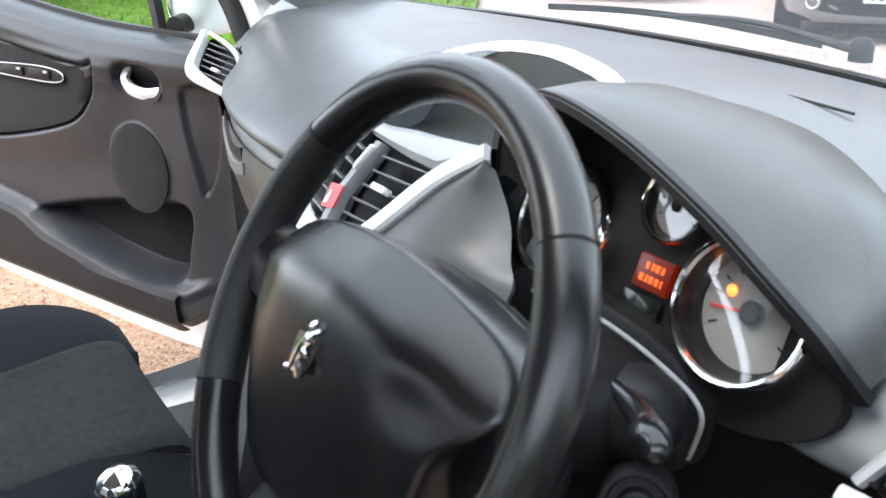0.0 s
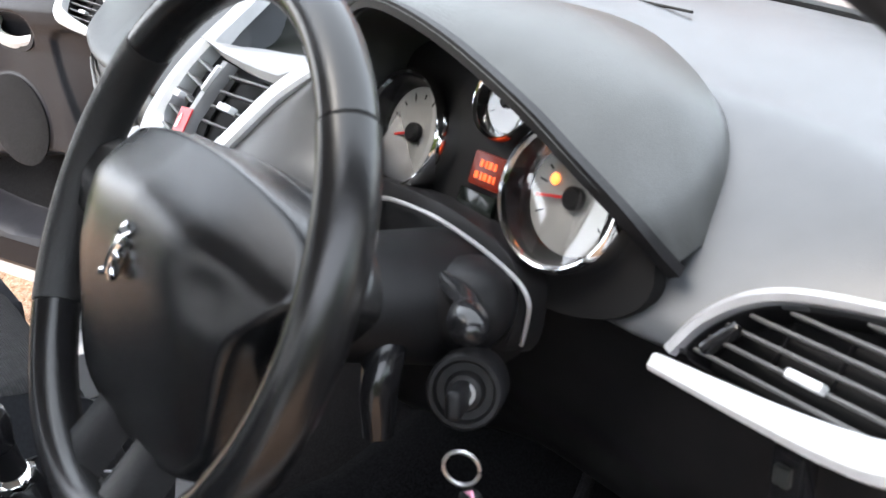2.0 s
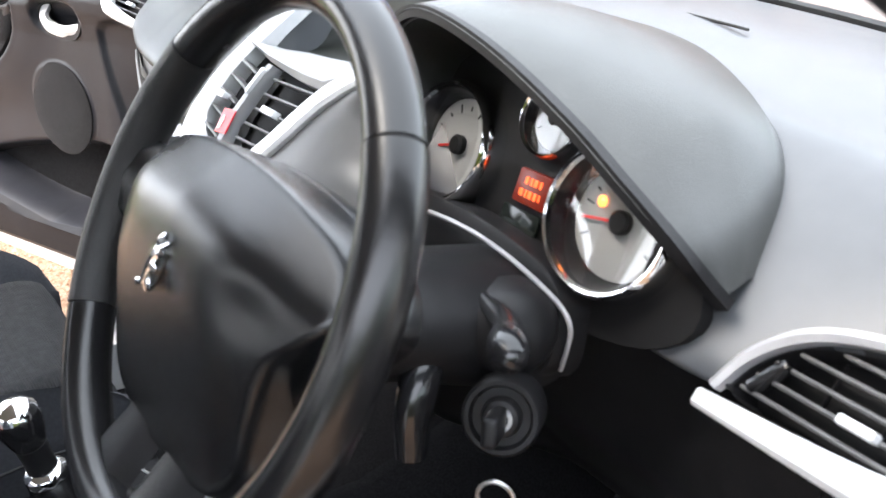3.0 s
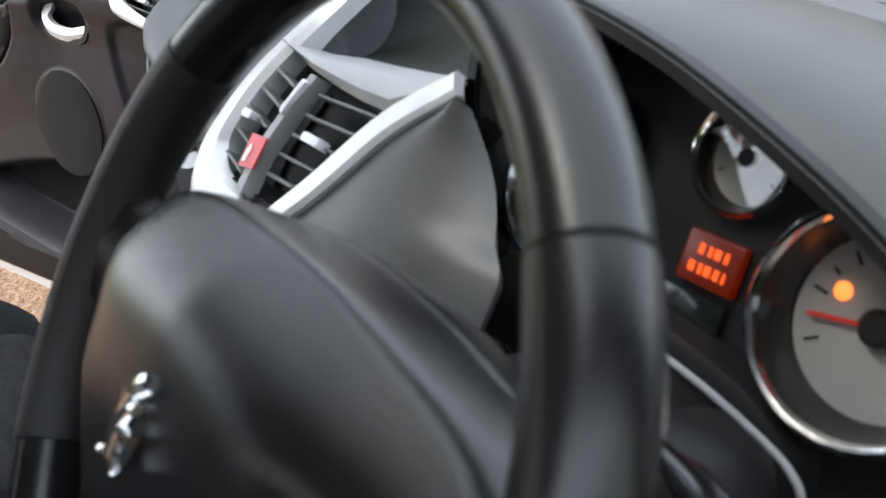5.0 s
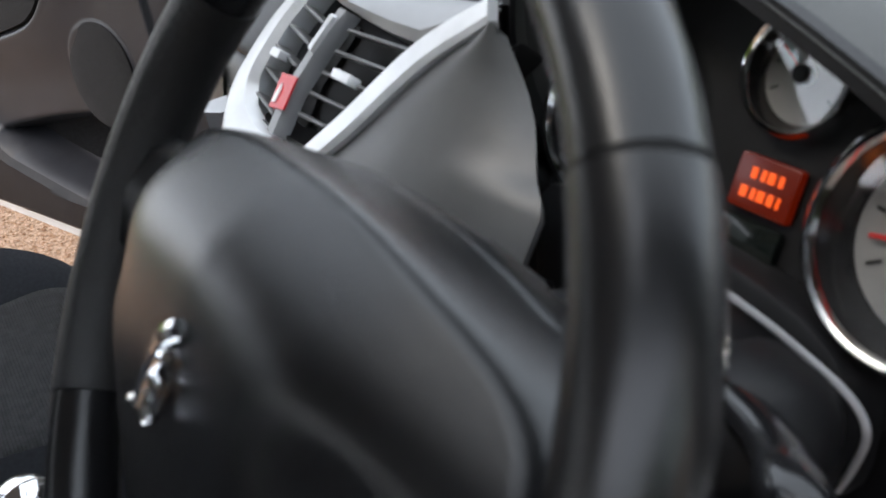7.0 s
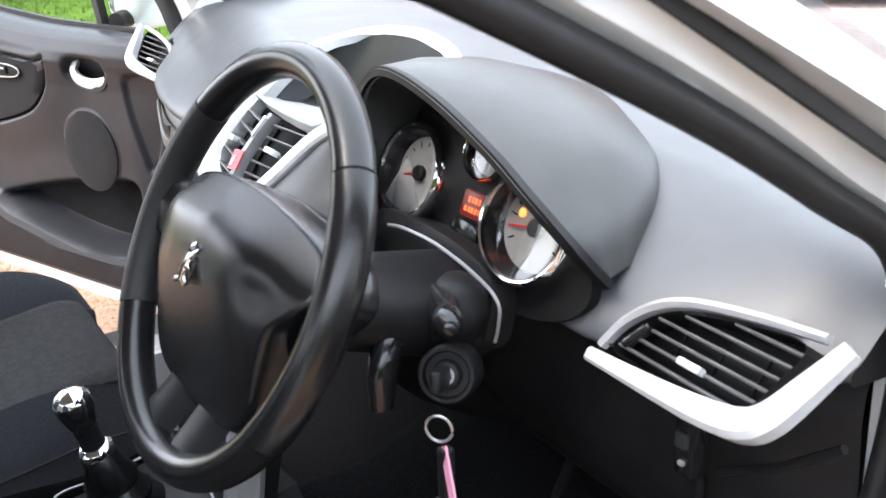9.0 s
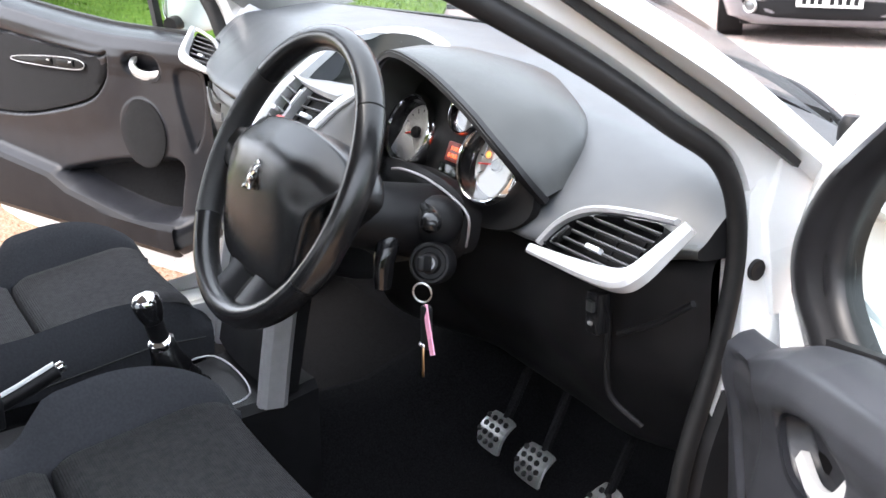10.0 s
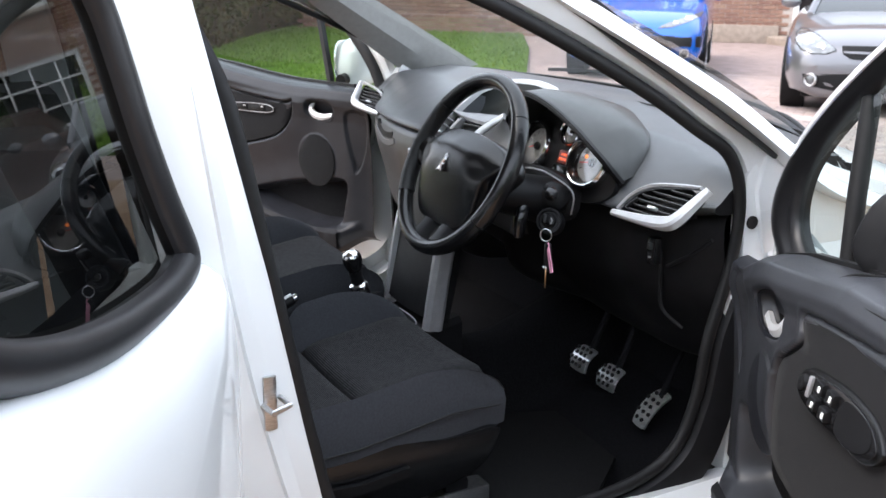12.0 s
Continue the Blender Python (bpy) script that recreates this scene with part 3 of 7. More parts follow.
# black plastic cover over the lower part of the driver's door opening
cover = []
for q in spline([V(0.742, 0.372, 0.70), V(0.742, 0.345, 0.62), V(0.742, 0.325, 0.50), V(0.742, 0.27, 0.40), V(0.742, 0.12, 0.355), V(0.742, -0.10, 0.35)], 8):
    d = Vector((0, q.y + 0.1, q.z - 0.80)).normalized()
    cover.append([q + d * 0.014 + V(-0.004, 0, 0), q + d * 0.024 + V(0.014, 0, 0), q + d * 0.055 + V(0.024, 0, 0), q + d * 0.082 + V(0.024, 0, 0), q + d * 0.090 + V(0.008, 0, 0), q + d * 0.05 + V(-0.01, 0, 0)])
part("sill_cover", loft(cover), BLACK, car, "black plastic sill cover")

# pillar skins, gutter strips and inner pillar trims
for side in (1, -1):
    dz = 0.0 if side == 1 else 0.04
    base = [(0.758, 0.74, 0.868), (0.765, 0.62, 0.905), (0.768, 0.53, 0.950), (0.770, 0.46, 0.998), (0.762, 0.32, 1.090), (0.750, 0.16, 1.177), (0.735, 0.02, 1.25), (0.72, -0.14, 1.325), (0.70, -0.36, 1.375), (0.69, -0.75, 1.39), (0.68, -1.5, 1.33)]
    low = 0.022 if side == 1 else 0.0
    path = [V(side * x, y, z + dz) for x, y, z in spline([V(*q) for q in base], 6)]
    prof = [(-0.03, -0.012 - low * 0.8), (-0.018, 0.02 - low * 1.1), (0.012, 0.028 - low * 1.1), (0.04, 0.016 - low), (0.052, -0.02 - low * 0.2), (0.0, -0.03 - low * 0.3)]
    part("roof_rail", sweep(path, [(side * a, b) for a, b in prof], (0, 0, 1), caps=True), WHITE, car, "white painted windscreen pillar")
    strip = [V(side * p.x, p.y, p.z + dz) for p in spline([V(0.774, 0.44, 0.966), V(0.773, 0.40, 0.991), V(0.770, 0.319, 1.040), V(0.766, 0.213, 1.102), V(0.760, 0.129, 1.152), V(0.745, 0.0, 1.228), V(0.735, -0.15, 1.296), V(0.715, -0.36, 1.342), V(0.70, -0.7, 1.35)], 6)]
    part("gutter_strip", sweep(strip, [(-0.004, -0.005), (-0.004, 0.004), (0.0, 0.006), (0.004, 0.004), (0.004, -0.005)], (0, 0, 1)), RUBBER, car, "black rubber gutter strip")
    gar = []
    for t in frange(0, 1, 14):
        a = V(side * (0.735 - 0.06 * t), 0.455 - 0.52 * t, 0.925 + 0.35 * t + dz)
        b = V(side * (0.70 - 0.06 * t), 0.68 - 0.66 * t, 0.955 + 0.36 * t + dz - low * 0.8)
        if side == 1:
            b = b + (a - b) * 0.30
        mid = (a + b) / 2 + (V(0.028, -0.02, 0.0) if side < 0 else V(0.026, 0.0, 0.012))
        out = (a + b) / 2 + V(side * 0.02, 0.02, 0.02)
        gar.append([a, a * 0.6 + mid * 0.4 + V(-side * 0.006, 0, 0), mid, b * 0.6 + mid * 0.4, b, out])
    part("pillar_trim", loft(gar), PILLAR if side < 0 else RUBBER, car, "grey moulded windscreen pillar trim" if side < 0 else "dark windscreen pillar trim")

for side in (1, -1):
    corner = [(0.42, 0.90), (0.44, 0.985), (0.52, 0.968), (0.62, 0.930), (0.77, 0.885), (0.77, 0.78), (0.45, 0.78)]
    part("wing_corner", prism(corner, 0.02, basis((side * 0.74, 0, 0 if side == 1 else 0.04), (0, 1, 0), (0, 0, 1), (side, 0, 0)), 0.006), WHITE, car)
# hinge post panel with its plugged hole
post = [(0.405, 0.34), (0.415, 0.60), (0.405, 0.80), (0.40, 0.93), (0.44, 0.985), (0.52, 0.955), (0.56, 0.90), (0.56, 0.34)]
for side in (1, -1):
    m = basis((side * 0.715, 0, 0 if side == 1 else 0.04), (0, 1, 0), (0, 0, 1), (side, 0, 0))
    part("hinge_post", prism(post, 0.035, m, 0.006), WHITE, car, "white painted hinge post")
    hole = lathe([(0.0125, 0), (0.0125, 0.004), (0.011, 0.005), (0, 0.002)], 18, basis((side * 0.751, 0.419, 0.841), (0, 1, 0), (0, 0, 1), (side, 0, 0)))
    part("grommet", hole, RUBBER, car)
    bp = [(-0.402, 0.36), (-0.456, 0.62), (-0.503, 0.86), (-0.600, 1.28), (-0.72, 1.28), (-0.67, 0.86), (-0.64, 0.60), (-0.62, 0.36)]
    mb = basis((side * 0.715, 0, 0), (0, 1, 0), (0, 0, 1), (side, 0, 0))
    part("centre_pillar", prism(bp, 0.04, mb, 0.008), WHITE, car, "white painted centre pillar")
    part("sill", sweep([V(side * 0.76, 0.55, 0.28), V(side * 0.765, -0.2, 0.27), V(side * 0.76, -1.3, 0.28)], [(-0.05, -0.06), (-0.055, 0.05), (-0.02, 0.075), (0.025, 0.065), (0.045, 0.02), (0.04, -0.05)], (0, 0, 1)), WHITE, car, "white painted sill")
    stk = bmesh.new()
    rbox((side * 0.760, -0.512, 0.673), (0.006, 0.020, 0.085), 0.003, bm=stk)
    tube([V(side * 0.76, -0.497, 0.680), V(side * 0.795, -0.494, 0.680), V(side * 0.798, -0.520, 0.673), V(side * 0.76, -0.522, 0.670)], 0.0045, 8, bm=stk)
    part("door_striker", stk, STEEL, car, "bright metal door striker")


def roof_pt(u, v):
    w = 0.70 - 0.05 * v
    return V(u * w, -0.17 - 1.5 * v, 1.415 - 0.045 * u * u - 0.12 * max(0, v - 0.5) ** 2 - tilt(u) * 0 + 0.02 * (u < 0) * 0)


part("roof", surface(roof_pt, frange(-1, 1, 20), frange(0, 1, 14), 0.012), WHITE, car)
part("roof_lining", surface(lambda u, v: roof_pt(u * 0.97, v) - V(0, 0, 0.03), frange(-1, 1, 16), frange(0, 1, 10), 0.006), LINING, car, "pale grey cloth roof lining")


def screen_pt(u, v):
    yb = 0.865 - 0.22 * u * u
    a = V(u * 0.735, yb, 0.962 - tilt(u * 0.735) * -1)
    b = V(u * 0.62, -0.17 - 0.06 * u * u, 1.405 - 0.02 * u * u)
    return a * (1 - v) + b * v + V(0, 0.06, 0.09) * v * (1 - v)


pane("windscreen", surface(screen_pt, frange(-1, 1, 24), frange(0, 1, 12)), SCREENG, car, "clear raked windscreen", (0.4, -0.3, 1.0))
band = bmesh.new()
sweep([screen_pt(u, 0.0) + V(0, 0.005, 0.0) for u in frange(-1, 0.72, 26)], [(-0.010, -0.010), (-0.010, 0.006), (0.010, 0.006), (0.010, -0.010)], (0, 0, 1), bm=band)
part("screen_band", band, RUBBER, car, "black windscreen base seal")
part("screen_rim", sweep([screen_pt(-0.995, v) for v in frange(0, 1, 12)], circle(0.005, 8), (1, 0, 0)), RUBBER, car)


# bonnet, wings and front end
def bonnet_pt(u, v):
    """u across, v from the screen forwards."""
    front = 1.62 - 0.30 * abs(u) ** 2.5
    y = (0.90 - 0.2 * u * u) * (1 - v) + front * v
    s = max(0.0, (y - 0.72) / 0.75)
    z = 0.965 - 0.05 * s - 0.24 * s * s - 0.075 * abs(u) ** 4
    return V(u * 0.74, y, z + tilt(u * 0.74))


part("bonnet", surface(bonnet_pt, frange(-1, 1, 30), frange(0, 1, 20), 0.01), WHITE, car, "white painted bonnet")
for side in (1, -1):
    w = bmesh.new()
    cy, cz, cr = 1.16, 0.30, 0.335

    def wing_pt(a, t):
        y = 0.46 + (1.42 - 0.46) * a
        v = min(1, max(0, (y - 0.70) / (1.32 - 0.70)))
        top = bonnet_pt(1.0, v)
        zt = top.z if y > 0.70 else bonnet_pt(1.0, 0).z - 0.0
        z = zt * (1 - t) + 0.26 * t
        x = 0.742 + 0.05 * math.sin(min(1, t * 1.5) * math.pi * 0.5) - 0.10 * max(0, a - 0.75) ** 1.2
        return V(side * x, y, z + (tilt(side * 0.74) - tilt(0.74)) * (1 - t))
    A, T = frange(0, 1, 44), frange(0, 1, 40)
    vs = [[w.verts.new(wing_pt(a, t)) for t in T] for a in A]
    for i in range(44):
        for j in range(40):
            q = (vs[i][j], vs[i + 1][j], vs[i + 1][j + 1], vs[i][j + 1])
            c = sum((k.co for k in q), Vector()) / 4
            if math.hypot(c.y - cy, c.z - cz) > cr:
                w.faces.new(q)
    for v in [v for v in w.verts if not v.link_faces]:
        w.verts.remove(v)
    part("front_wing", w, WHITE, car, "white painted front wing")
    arch = bmesh.new()
    loft([[V(side * (0.80 - d), cy + math.cos(q) * 0.345, cz + math.sin(q) * 0.345) for q in frange(-0.2, math.pi + 0.2, 24)] for d in (0.0, 0.02, 0.25)], closed=False, bm=arch)
    part("wheel_arch_liner", arch, RUBBER, car)
    wh = part("road_wheel", lathe([(0.05, -0.09), (0.19, -0.09), (0.2, 0.09), (0.16, 0.07), (0.05, 0.08), (0, 0.085)], 32, basis((side * 0.70, cy, cz), (0, 1, 0), (0, 0, 1), (side, 0, 0))), STEEL, car, "alloy road wheel")
    part("tyre", lathe([(0.20, -0.085), (0.27, -0.1), (0.30, -0.08), (0.305, 0.0), (0.30, 0.08), (0.27, 0.1), (0.20, 0.085)], 40, basis((side * 0.70, cy, cz), (0, 1, 0), (0, 0, 1), (side, 0, 0))), TYRE, wh, "black rubber tyre")
    hl = surface(lambda a, t: V(side * (0.40 + 0.355 * a), 1.50 - 0.36 * a ** 2.2 - 0.03 * t, 0.70 - 0.03 * (1 - a) - 0.15 * t + 0.045 * a), frange(0, 1, 14), frange(0, 1, 8), 0.02)
    part("headlamp", hl, LAMPGLASS, car, "clear headlamp lens")
bump = surface(lambda u, v: V(u * 0.76, 1.66 - 0.36 * abs(u) ** 2.6 - 0.06 * v, 0.64 - 0.42 * v), frange(-1, 1, 24), frange(0, 1, 8), 0.02)
part("front_bumper", bump, WHITE, car)
cw = surface(lambda u, v: screen_pt(u, 0) * (1 - v) + bonnet_pt(u, 0.02) * v + V(0, 0, -0.035), frange(-1, 0.55, 20), frange(0, 1, 4), 0.008)
part("scuttle_panel", cw, BLACK, car, "black ribbed scuttle panel below the windscreen")
for i in range(46):
    u = -0.95 + 1.48 * i / 45
    a, b = screen_pt(u, 0) + V(0, 0.03, -0.026), bonnet_pt(u, 0) + V(0, -0.01, -0.02)
    part("scuttle_rib", rbox((a + b) / 2, (0.006, max(0.02, (b - a).length), 0.008), 0.001, 1), BLACK, car)


part("scuttle_corner", surface(lambda u, v: screen_pt(u, 0) * (1 - v) + bonnet_pt(u, 0.02) * v + V(0, 0, -0.006), frange(0.552, 1, 10), frange(0, 1, 4), 0.008), WHITE, car, "white corner beside the scuttle panel")
for i in range(15):
    p, q = bonnet_pt(0.56 + 0.02 * i, 0.012), bonnet_pt(0.57 + 0.02 * i, 0.055)
    part("intake_rib", tube([p + V(0, 0, 0.003), (p + q) / 2 + V(0, 0, 0.005), q + V(0, 0, 0.003)], 0.0032, 6), GRILLE, car)


# wipers lying along the screen base
def wiper(pivot, tip, name="wiper"):
    a, b = Vector(pivot), Vector(tip)
    arm = bmesh.new()
    tube(spline([a, a * 0.7 + b * 0.3 + V(0, 0, 0.02), a * 0.35 + b * 0.65 + V(0, 0, 0.012)], 6), 0.0045, 8, bm=arm, scale=lambda t: 1.3 - 0.6 * t)
    lathe([(0.016, 0), (0.016, 0.02), (0.01, 0.03), (0, 0.03)], 14, Matrix.Translation(a - V(0, 0, 0.012)), bm=arm)
    ar = part("wiper_arm", arm, BLACK, car, "black wiper arm")
    s = (a * 0.9 + b * 0.1)
    bl = bmesh.new()
    sweep([s + (b - s) * t + V(0, 0, 0.004 + 0.012 * math.sin(math.pi * t)) for t in frange(0, 1, 10)], [(-0.002, -0.007), (-0.003, 0.003), (0.003, 0.003), (0.002, -0.007)], (0, 0, 1), bm=bl)
    part("wiper_blade", bl, RUBBER, ar)


wiper((0.72, 0.60, 0.972), (0.25, 0.845, 0.985))
wiper((0.02, 0.92, 0.985), (-0.52, 0.82, 0.99))

# floor, tunnel and bulkhead of the cabin
fl = surface(lambda u, v: V(u * 0.715, 0.72 - 2.3 * v, 0.235 + 0.16 * math.exp(-(u / 0.16) ** 4) + 0.30 * max(0, 0.16 - v) * 3), frange(-1, 1, 48), frange(0, 1, 24), 0.01)
part("floor_pan", fl, CARPET, car, "black carpeted floor")
bk = surface(lambda u, v: V(u * 0.735, 0.62 + 0.10 * v, 0.30 + 0.62 * v), frange(-1, 1, 4), frange(0, 1, 4), 0.02)
part("bulkhead", bk, CARPET, car)
part("floor_mat", prism([(0.19, -0.35), (0.60, -0.35), (0.62, 0.20), (0.50, 0.34), (0.24, 0.36), (0.18, 0.2)], 0.012, Matrix.Translation((0, 0, 0.262)), 0.004), MATM, car, "dark floor mat")
rr = surface(lambda u, v: V(u * 0.70, -1.62 - 0.1 * v, 0.3 + 0.95 * v), frange(-1, 1, 6), frange(0, 1, 4), 0.02)
part("tailgate", rr, WHITE, car)
for side in (1, -1):
    q = prism([(-0.64, 0.3), (-0.66, 0.88), (-1.65, 0.90), (-1.65, 0.3)], 0.02, basis((side * 0.715, 0, 0), (0, 1, 0), (0, 0, 1), (side, 0, 0))) if side < 0 else prism([(-1.32, 0.3), (-1.40, 0.90), (-1.68, 0.92), (-1.68, 0.3)], 0.05, basis((side * 0.715, 0, 0), (0, 1, 0), (0, 0, 1), (side, 0, 0)))
    part("rear_quarter", q, WHITE, car)
    if side < 0:
        # unseen pane, added to close the cabin and darken what its surfaces reflect
        rg = bmesh.new()
        rg.faces.new([rg.verts.new(V(-x, y, z)) for x, y, z in ((0.72, -0.66, 0.88), (0.69, -0.72, 1.30), (0.69, -1.26, 1.30), (0.72, -1.38, 0.90))])
        pane("rear_side_glass", rg, DGLASS, car, "added dark tinted rear side window, out of view", (0, -1.0, 1.0))
    cp = prism([(-1.36, 0.9), (-1.25, 1.30), (-1.60, 1.30), (-1.68, 0.9)], 0.03, basis((side * 0.68, 0, 0), (0, 1, 0), (0, 0, 1), (side, 0, 0)))
    part("rear_pillar", cp, WHITE, car)
    kick = prism([(0.40, 0.30), (0.38, 0.62), (0.44, 0.86), (0.66, 0.86), (0.66, 0.30)], 0.012, basis((side * 0.70, 0, 0), (0, 1, 0), (0, 0, 1), (side, 0, 0)))
    part("kick_panel", kick, BLACK, car)

for side in (1, -1):
    wm = basis((side * 0.70, -1.38, 0.30), (0, 1, 0), (0, 0, 1), (side, 0, 0))
    wh = part("road_wheel", lathe([(0.05, -0.09), (0.19, -0.09), (0.2, 0.09), (0.16, 0.07), (0.05, 0.08), (0, 0.085)], 32, wm), STEEL, car, "alloy road wheel")
    part("tyre", lathe([(0.20, -0.085), (0.27, -0.1), (0.30, -0.08), (0.305, 0.0), (0.30, 0.08), (0.27, 0.1), (0.20, 0.085)], 40, wm), TYRE, wh, "black rubber tyre")
    part("tail_lamp", rbox((side * 0.62, -1.74, 0.92), (0.14, 0.05, 0.22), 0.02), RED, car, "red tail lamp")
part("rear_bumper", surface(lambda u, v: V(u * 0.76, -1.84 + 0.20 * abs(u) ** 3 + 0.03 * v, 0.62 - 0.38 * v), frange(-1, 1, 20), frange(0, 1, 6), 0.03), WHITE, car, "white rear bumper")

# inside mirror hanging from the windscreen
mi = bmesh.new()
sweep([V(-0.12, 0.02, 1.292), V(-0.06, 0.008, 1.295), V(0.0, 0.004, 1.296), V(0.06, 0.008, 1.295), V(0.12, 0.02, 1.292)], [(-0.018, -0.03), (-0.018, 0.03), (0.012, 0.028), (0.012, -0.028)], (0, 0, 1), bm=mi)
tube([V(0, 0.02, 1.30), V(0, 0.06, 1.36)], 0.009, 8, bm=mi)
part("rear_view_mirror", mi, BLACK, car, "black interior mirror")


# ================= dashboard =================
dash = thing("dashboard", "dark grey moulded dashboard with satin silver trims", "dashboard")
XK = [-0.74, -0.66, -0.50, -0.30, -0.13, 0.0, 0.14, 0.28, 0.42, 0.54, 0.66, 0.74]
YR = [0.335, 0.300, 0.240, 0.190, 0.178, 0.215, 0.240, 0.275, 0.285, 0.275, 0.312, 0.345]     # rear edge of the upper pad
ZR = [0.885, 0.872, 0.880, 0.890, 0.895, 0.880, 0.880, 0.850, 0.842, 0.850, 0.862, 0.880]
YT = [0.42, 0.40, 0.38, 0.34, 0.30, 0.29, 0.32, 0.42, 0.42, 0.42, 0.40, 0.42]               # where the top starts to roll over
ZT = [0.965, 0.975, 0.985, 0.995, 1.005, 1.008, 1.003, 0.985, 0.975, 0.968, 0.955, 0.945]


def at_x(tab, x):
    k = np.interp(x, XK, range(len(XK)))
    i = int(min(len(XK) - 2, k))
    p = [tab[max(0, i - 1)], tab[i], tab[i + 1], tab[min(len(XK) - 1, i + 2)]]
    t = k - i
    return 0.5 * (2 * p[1] + (p[2] - p[0]) * t + (2 * p[0] - 5 * p[1] + 4 * p[2] - p[3]) * t * t + (3 * p[1] - p[0] - 3 * p[2] + p[3]) * t ** 3)


def dash_profile(x):
    yb = 0.845 - 0.20 * (x / 0.74) ** 2
    yr, zr, yt, zt = (at_x(q, x) for q in (YR, ZR, YT, ZT))
    d = tilt(x)
    pts = [V(x, yb, 0.965 + d), V(x, yb * 0.6 + yt * 0.4, zt * 0.4 + 0.978 * 0.6 + 0.006 + d), V(x, yt + 0.06, zt + 0.001 + d), V(x, yt, zt - 0.004 + d),
           V(x, yt * 0.55 + yr * 0.45, zt * 0.62 + zr * 0.38 + 0.006 + d), V(x, yr * 0.85 + yt * 0.15, zt * 0.3 + zr * 0.7 + d), V(x, yr, zr + 0.012 + d), V(x, yr + 0.006, zr + d), V(x, yr + 0.05, zr - 0.004 + d)]
    return pts


VENT_OUT = [(-0.104, 0.010), (-0.084, 0.032), (-0.058, 0.041), (-0.030, 0.040), (0.026, 0.026), (0.092, 0.0), (0.066, -0.034), (0.043, -0.052), (0.015, -0.053), (-0.055, -0.020)]


def vent_frame(side):
    """Plane of an end vent; the passenger's one sits higher and is smaller."""
    ux, nz = V(0.90, 0.28, 0.32).normalized(), V(-0.10, -0.80, 0.59).normalized()
    ux = (ux - nz * ux.dot(nz)).normalized()
    uy, o = nz.cross(ux), V(0.652, 0.284, 0.872)
    if side > 0:
        return basis(o, ux, uy, nz)
    k = Matrix.Translation((-0.674, 0.298, 0.912)) @ Matrix.Scale(0.86, 4) @ Matrix.Translation((0.655, -0.285, -0.914))
    return k @ basis(V(-o.x, o.y, o.z + 0.046), V(-ux.x, ux.y, ux.z), V(-uy.x, uy.y, uy.z), V(-nz.x, nz.y, nz.z))


def vent_pocket(bm):
    """Press the pad back behind the end vents."""
    for side in (1, -1):
        m = vent_frame(side)
        mi = m.inverted()
        loc = [mi @ v.co for v in bm.verts]
        dist = poly_dist(np.array([p.x for p in loc]), np.array([p.y for p in loc]), VENT_OUT)
        for v, p, q in zip(bm.verts, loc, dist):
            if q > -0.004 and -0.045 < p.z < 0.06:
                v.co = m @ V(p.x, p.y, -0.05)


DX = frange(-0.735, 0.735, 240)
up = bmesh.new()
loft([spline(dash_profile(x), 5) for x in DX], closed=False, caps=False, bm=up)
vent_pocket(up)
# the opening inside the centre trim loop
loop_in = [(-0.040, 0.10), (-0.036, 0.33), (-0.026, 0.375), (0.03, 0.398), (0.09, 0.392), (0.16, 0.372), (0.20, 0.352), (0.20, 0.10)]
inside_loop = poly_dist(np.array([v.co.x for v in up.verts]), np.array([v.co.y for v in up.verts]), loop_in)
for v, q in zip(up.verts, inside_loop):
    if q > 0:
        v.co.z -= 0.16 * min(1.0, q / 0.006)
dark = bmesh.new()
vi = vent_frame(1).inverted()
skin_faces = []
for f in up.faces:
    p = vi @ f.calc_center_median()
    if p.x > -0.125 and f.calc_center_median().x > 0.5 and p.y < float(np.interp(p.x, [-0.125, -0.104, -0.084, -0.055, -0.017, 0.040, 0.100, 0.16], [0.004, 0.014, 0.030, 0.040, 0.037, 0.021, -0.002, -0.030])):
        skin_faces.append(f)
        dark.faces.new([dark.verts.new(v.co) for v in f.verts])
bmesh.ops.delete(up, geom=skin_faces, context="FACES")
part("vent_surround", dark, HOODM, dash, "dark plastic round the end vent")
part("upper_pad", up, SOFT, dash, "soft grained grey dashboard top")
# seam across the dashboard top
seam = bmesh.new()
sweep([V(x, 0.575 + 0.05 * (1 - (x / 0.7) ** 2) - 0.03, 0.9935 + tilt(x)) for x in frange(-0.15, 0.27, 20)], circle(0.0015, 6), (0, 0, 1), bm=seam)
part("pad_seam", seam, INK, dash)

# lower dashboard: glovebox on one side, knee panel on the other
low = bmesh.new()


def low_profile(x):
    yr, zr, d = at_x(YR, x), at_x(ZR, x), tilt(x)
    drv = smooth(0.14, 0.24, np.array(x)).item()
    y0 = yr + 0.012 + 0.03 * drv
    return [V(x, y0 + 0.03, zr - 0.002 + d), V(x, y0, zr - 0.012 + d), V(x, y0 - 0.006 * (1 - drv), zr - 0.07 + d), V(x, y0 + 0.02, zr - 0.16 + d), V(x, y0 + 0.055 + 0.05 * drv, zr - 0.27 + d), V(x, y0 + 0.16, zr - 0.33 + d), V(x, y0 + 0.3, zr - 0.34 + d)]


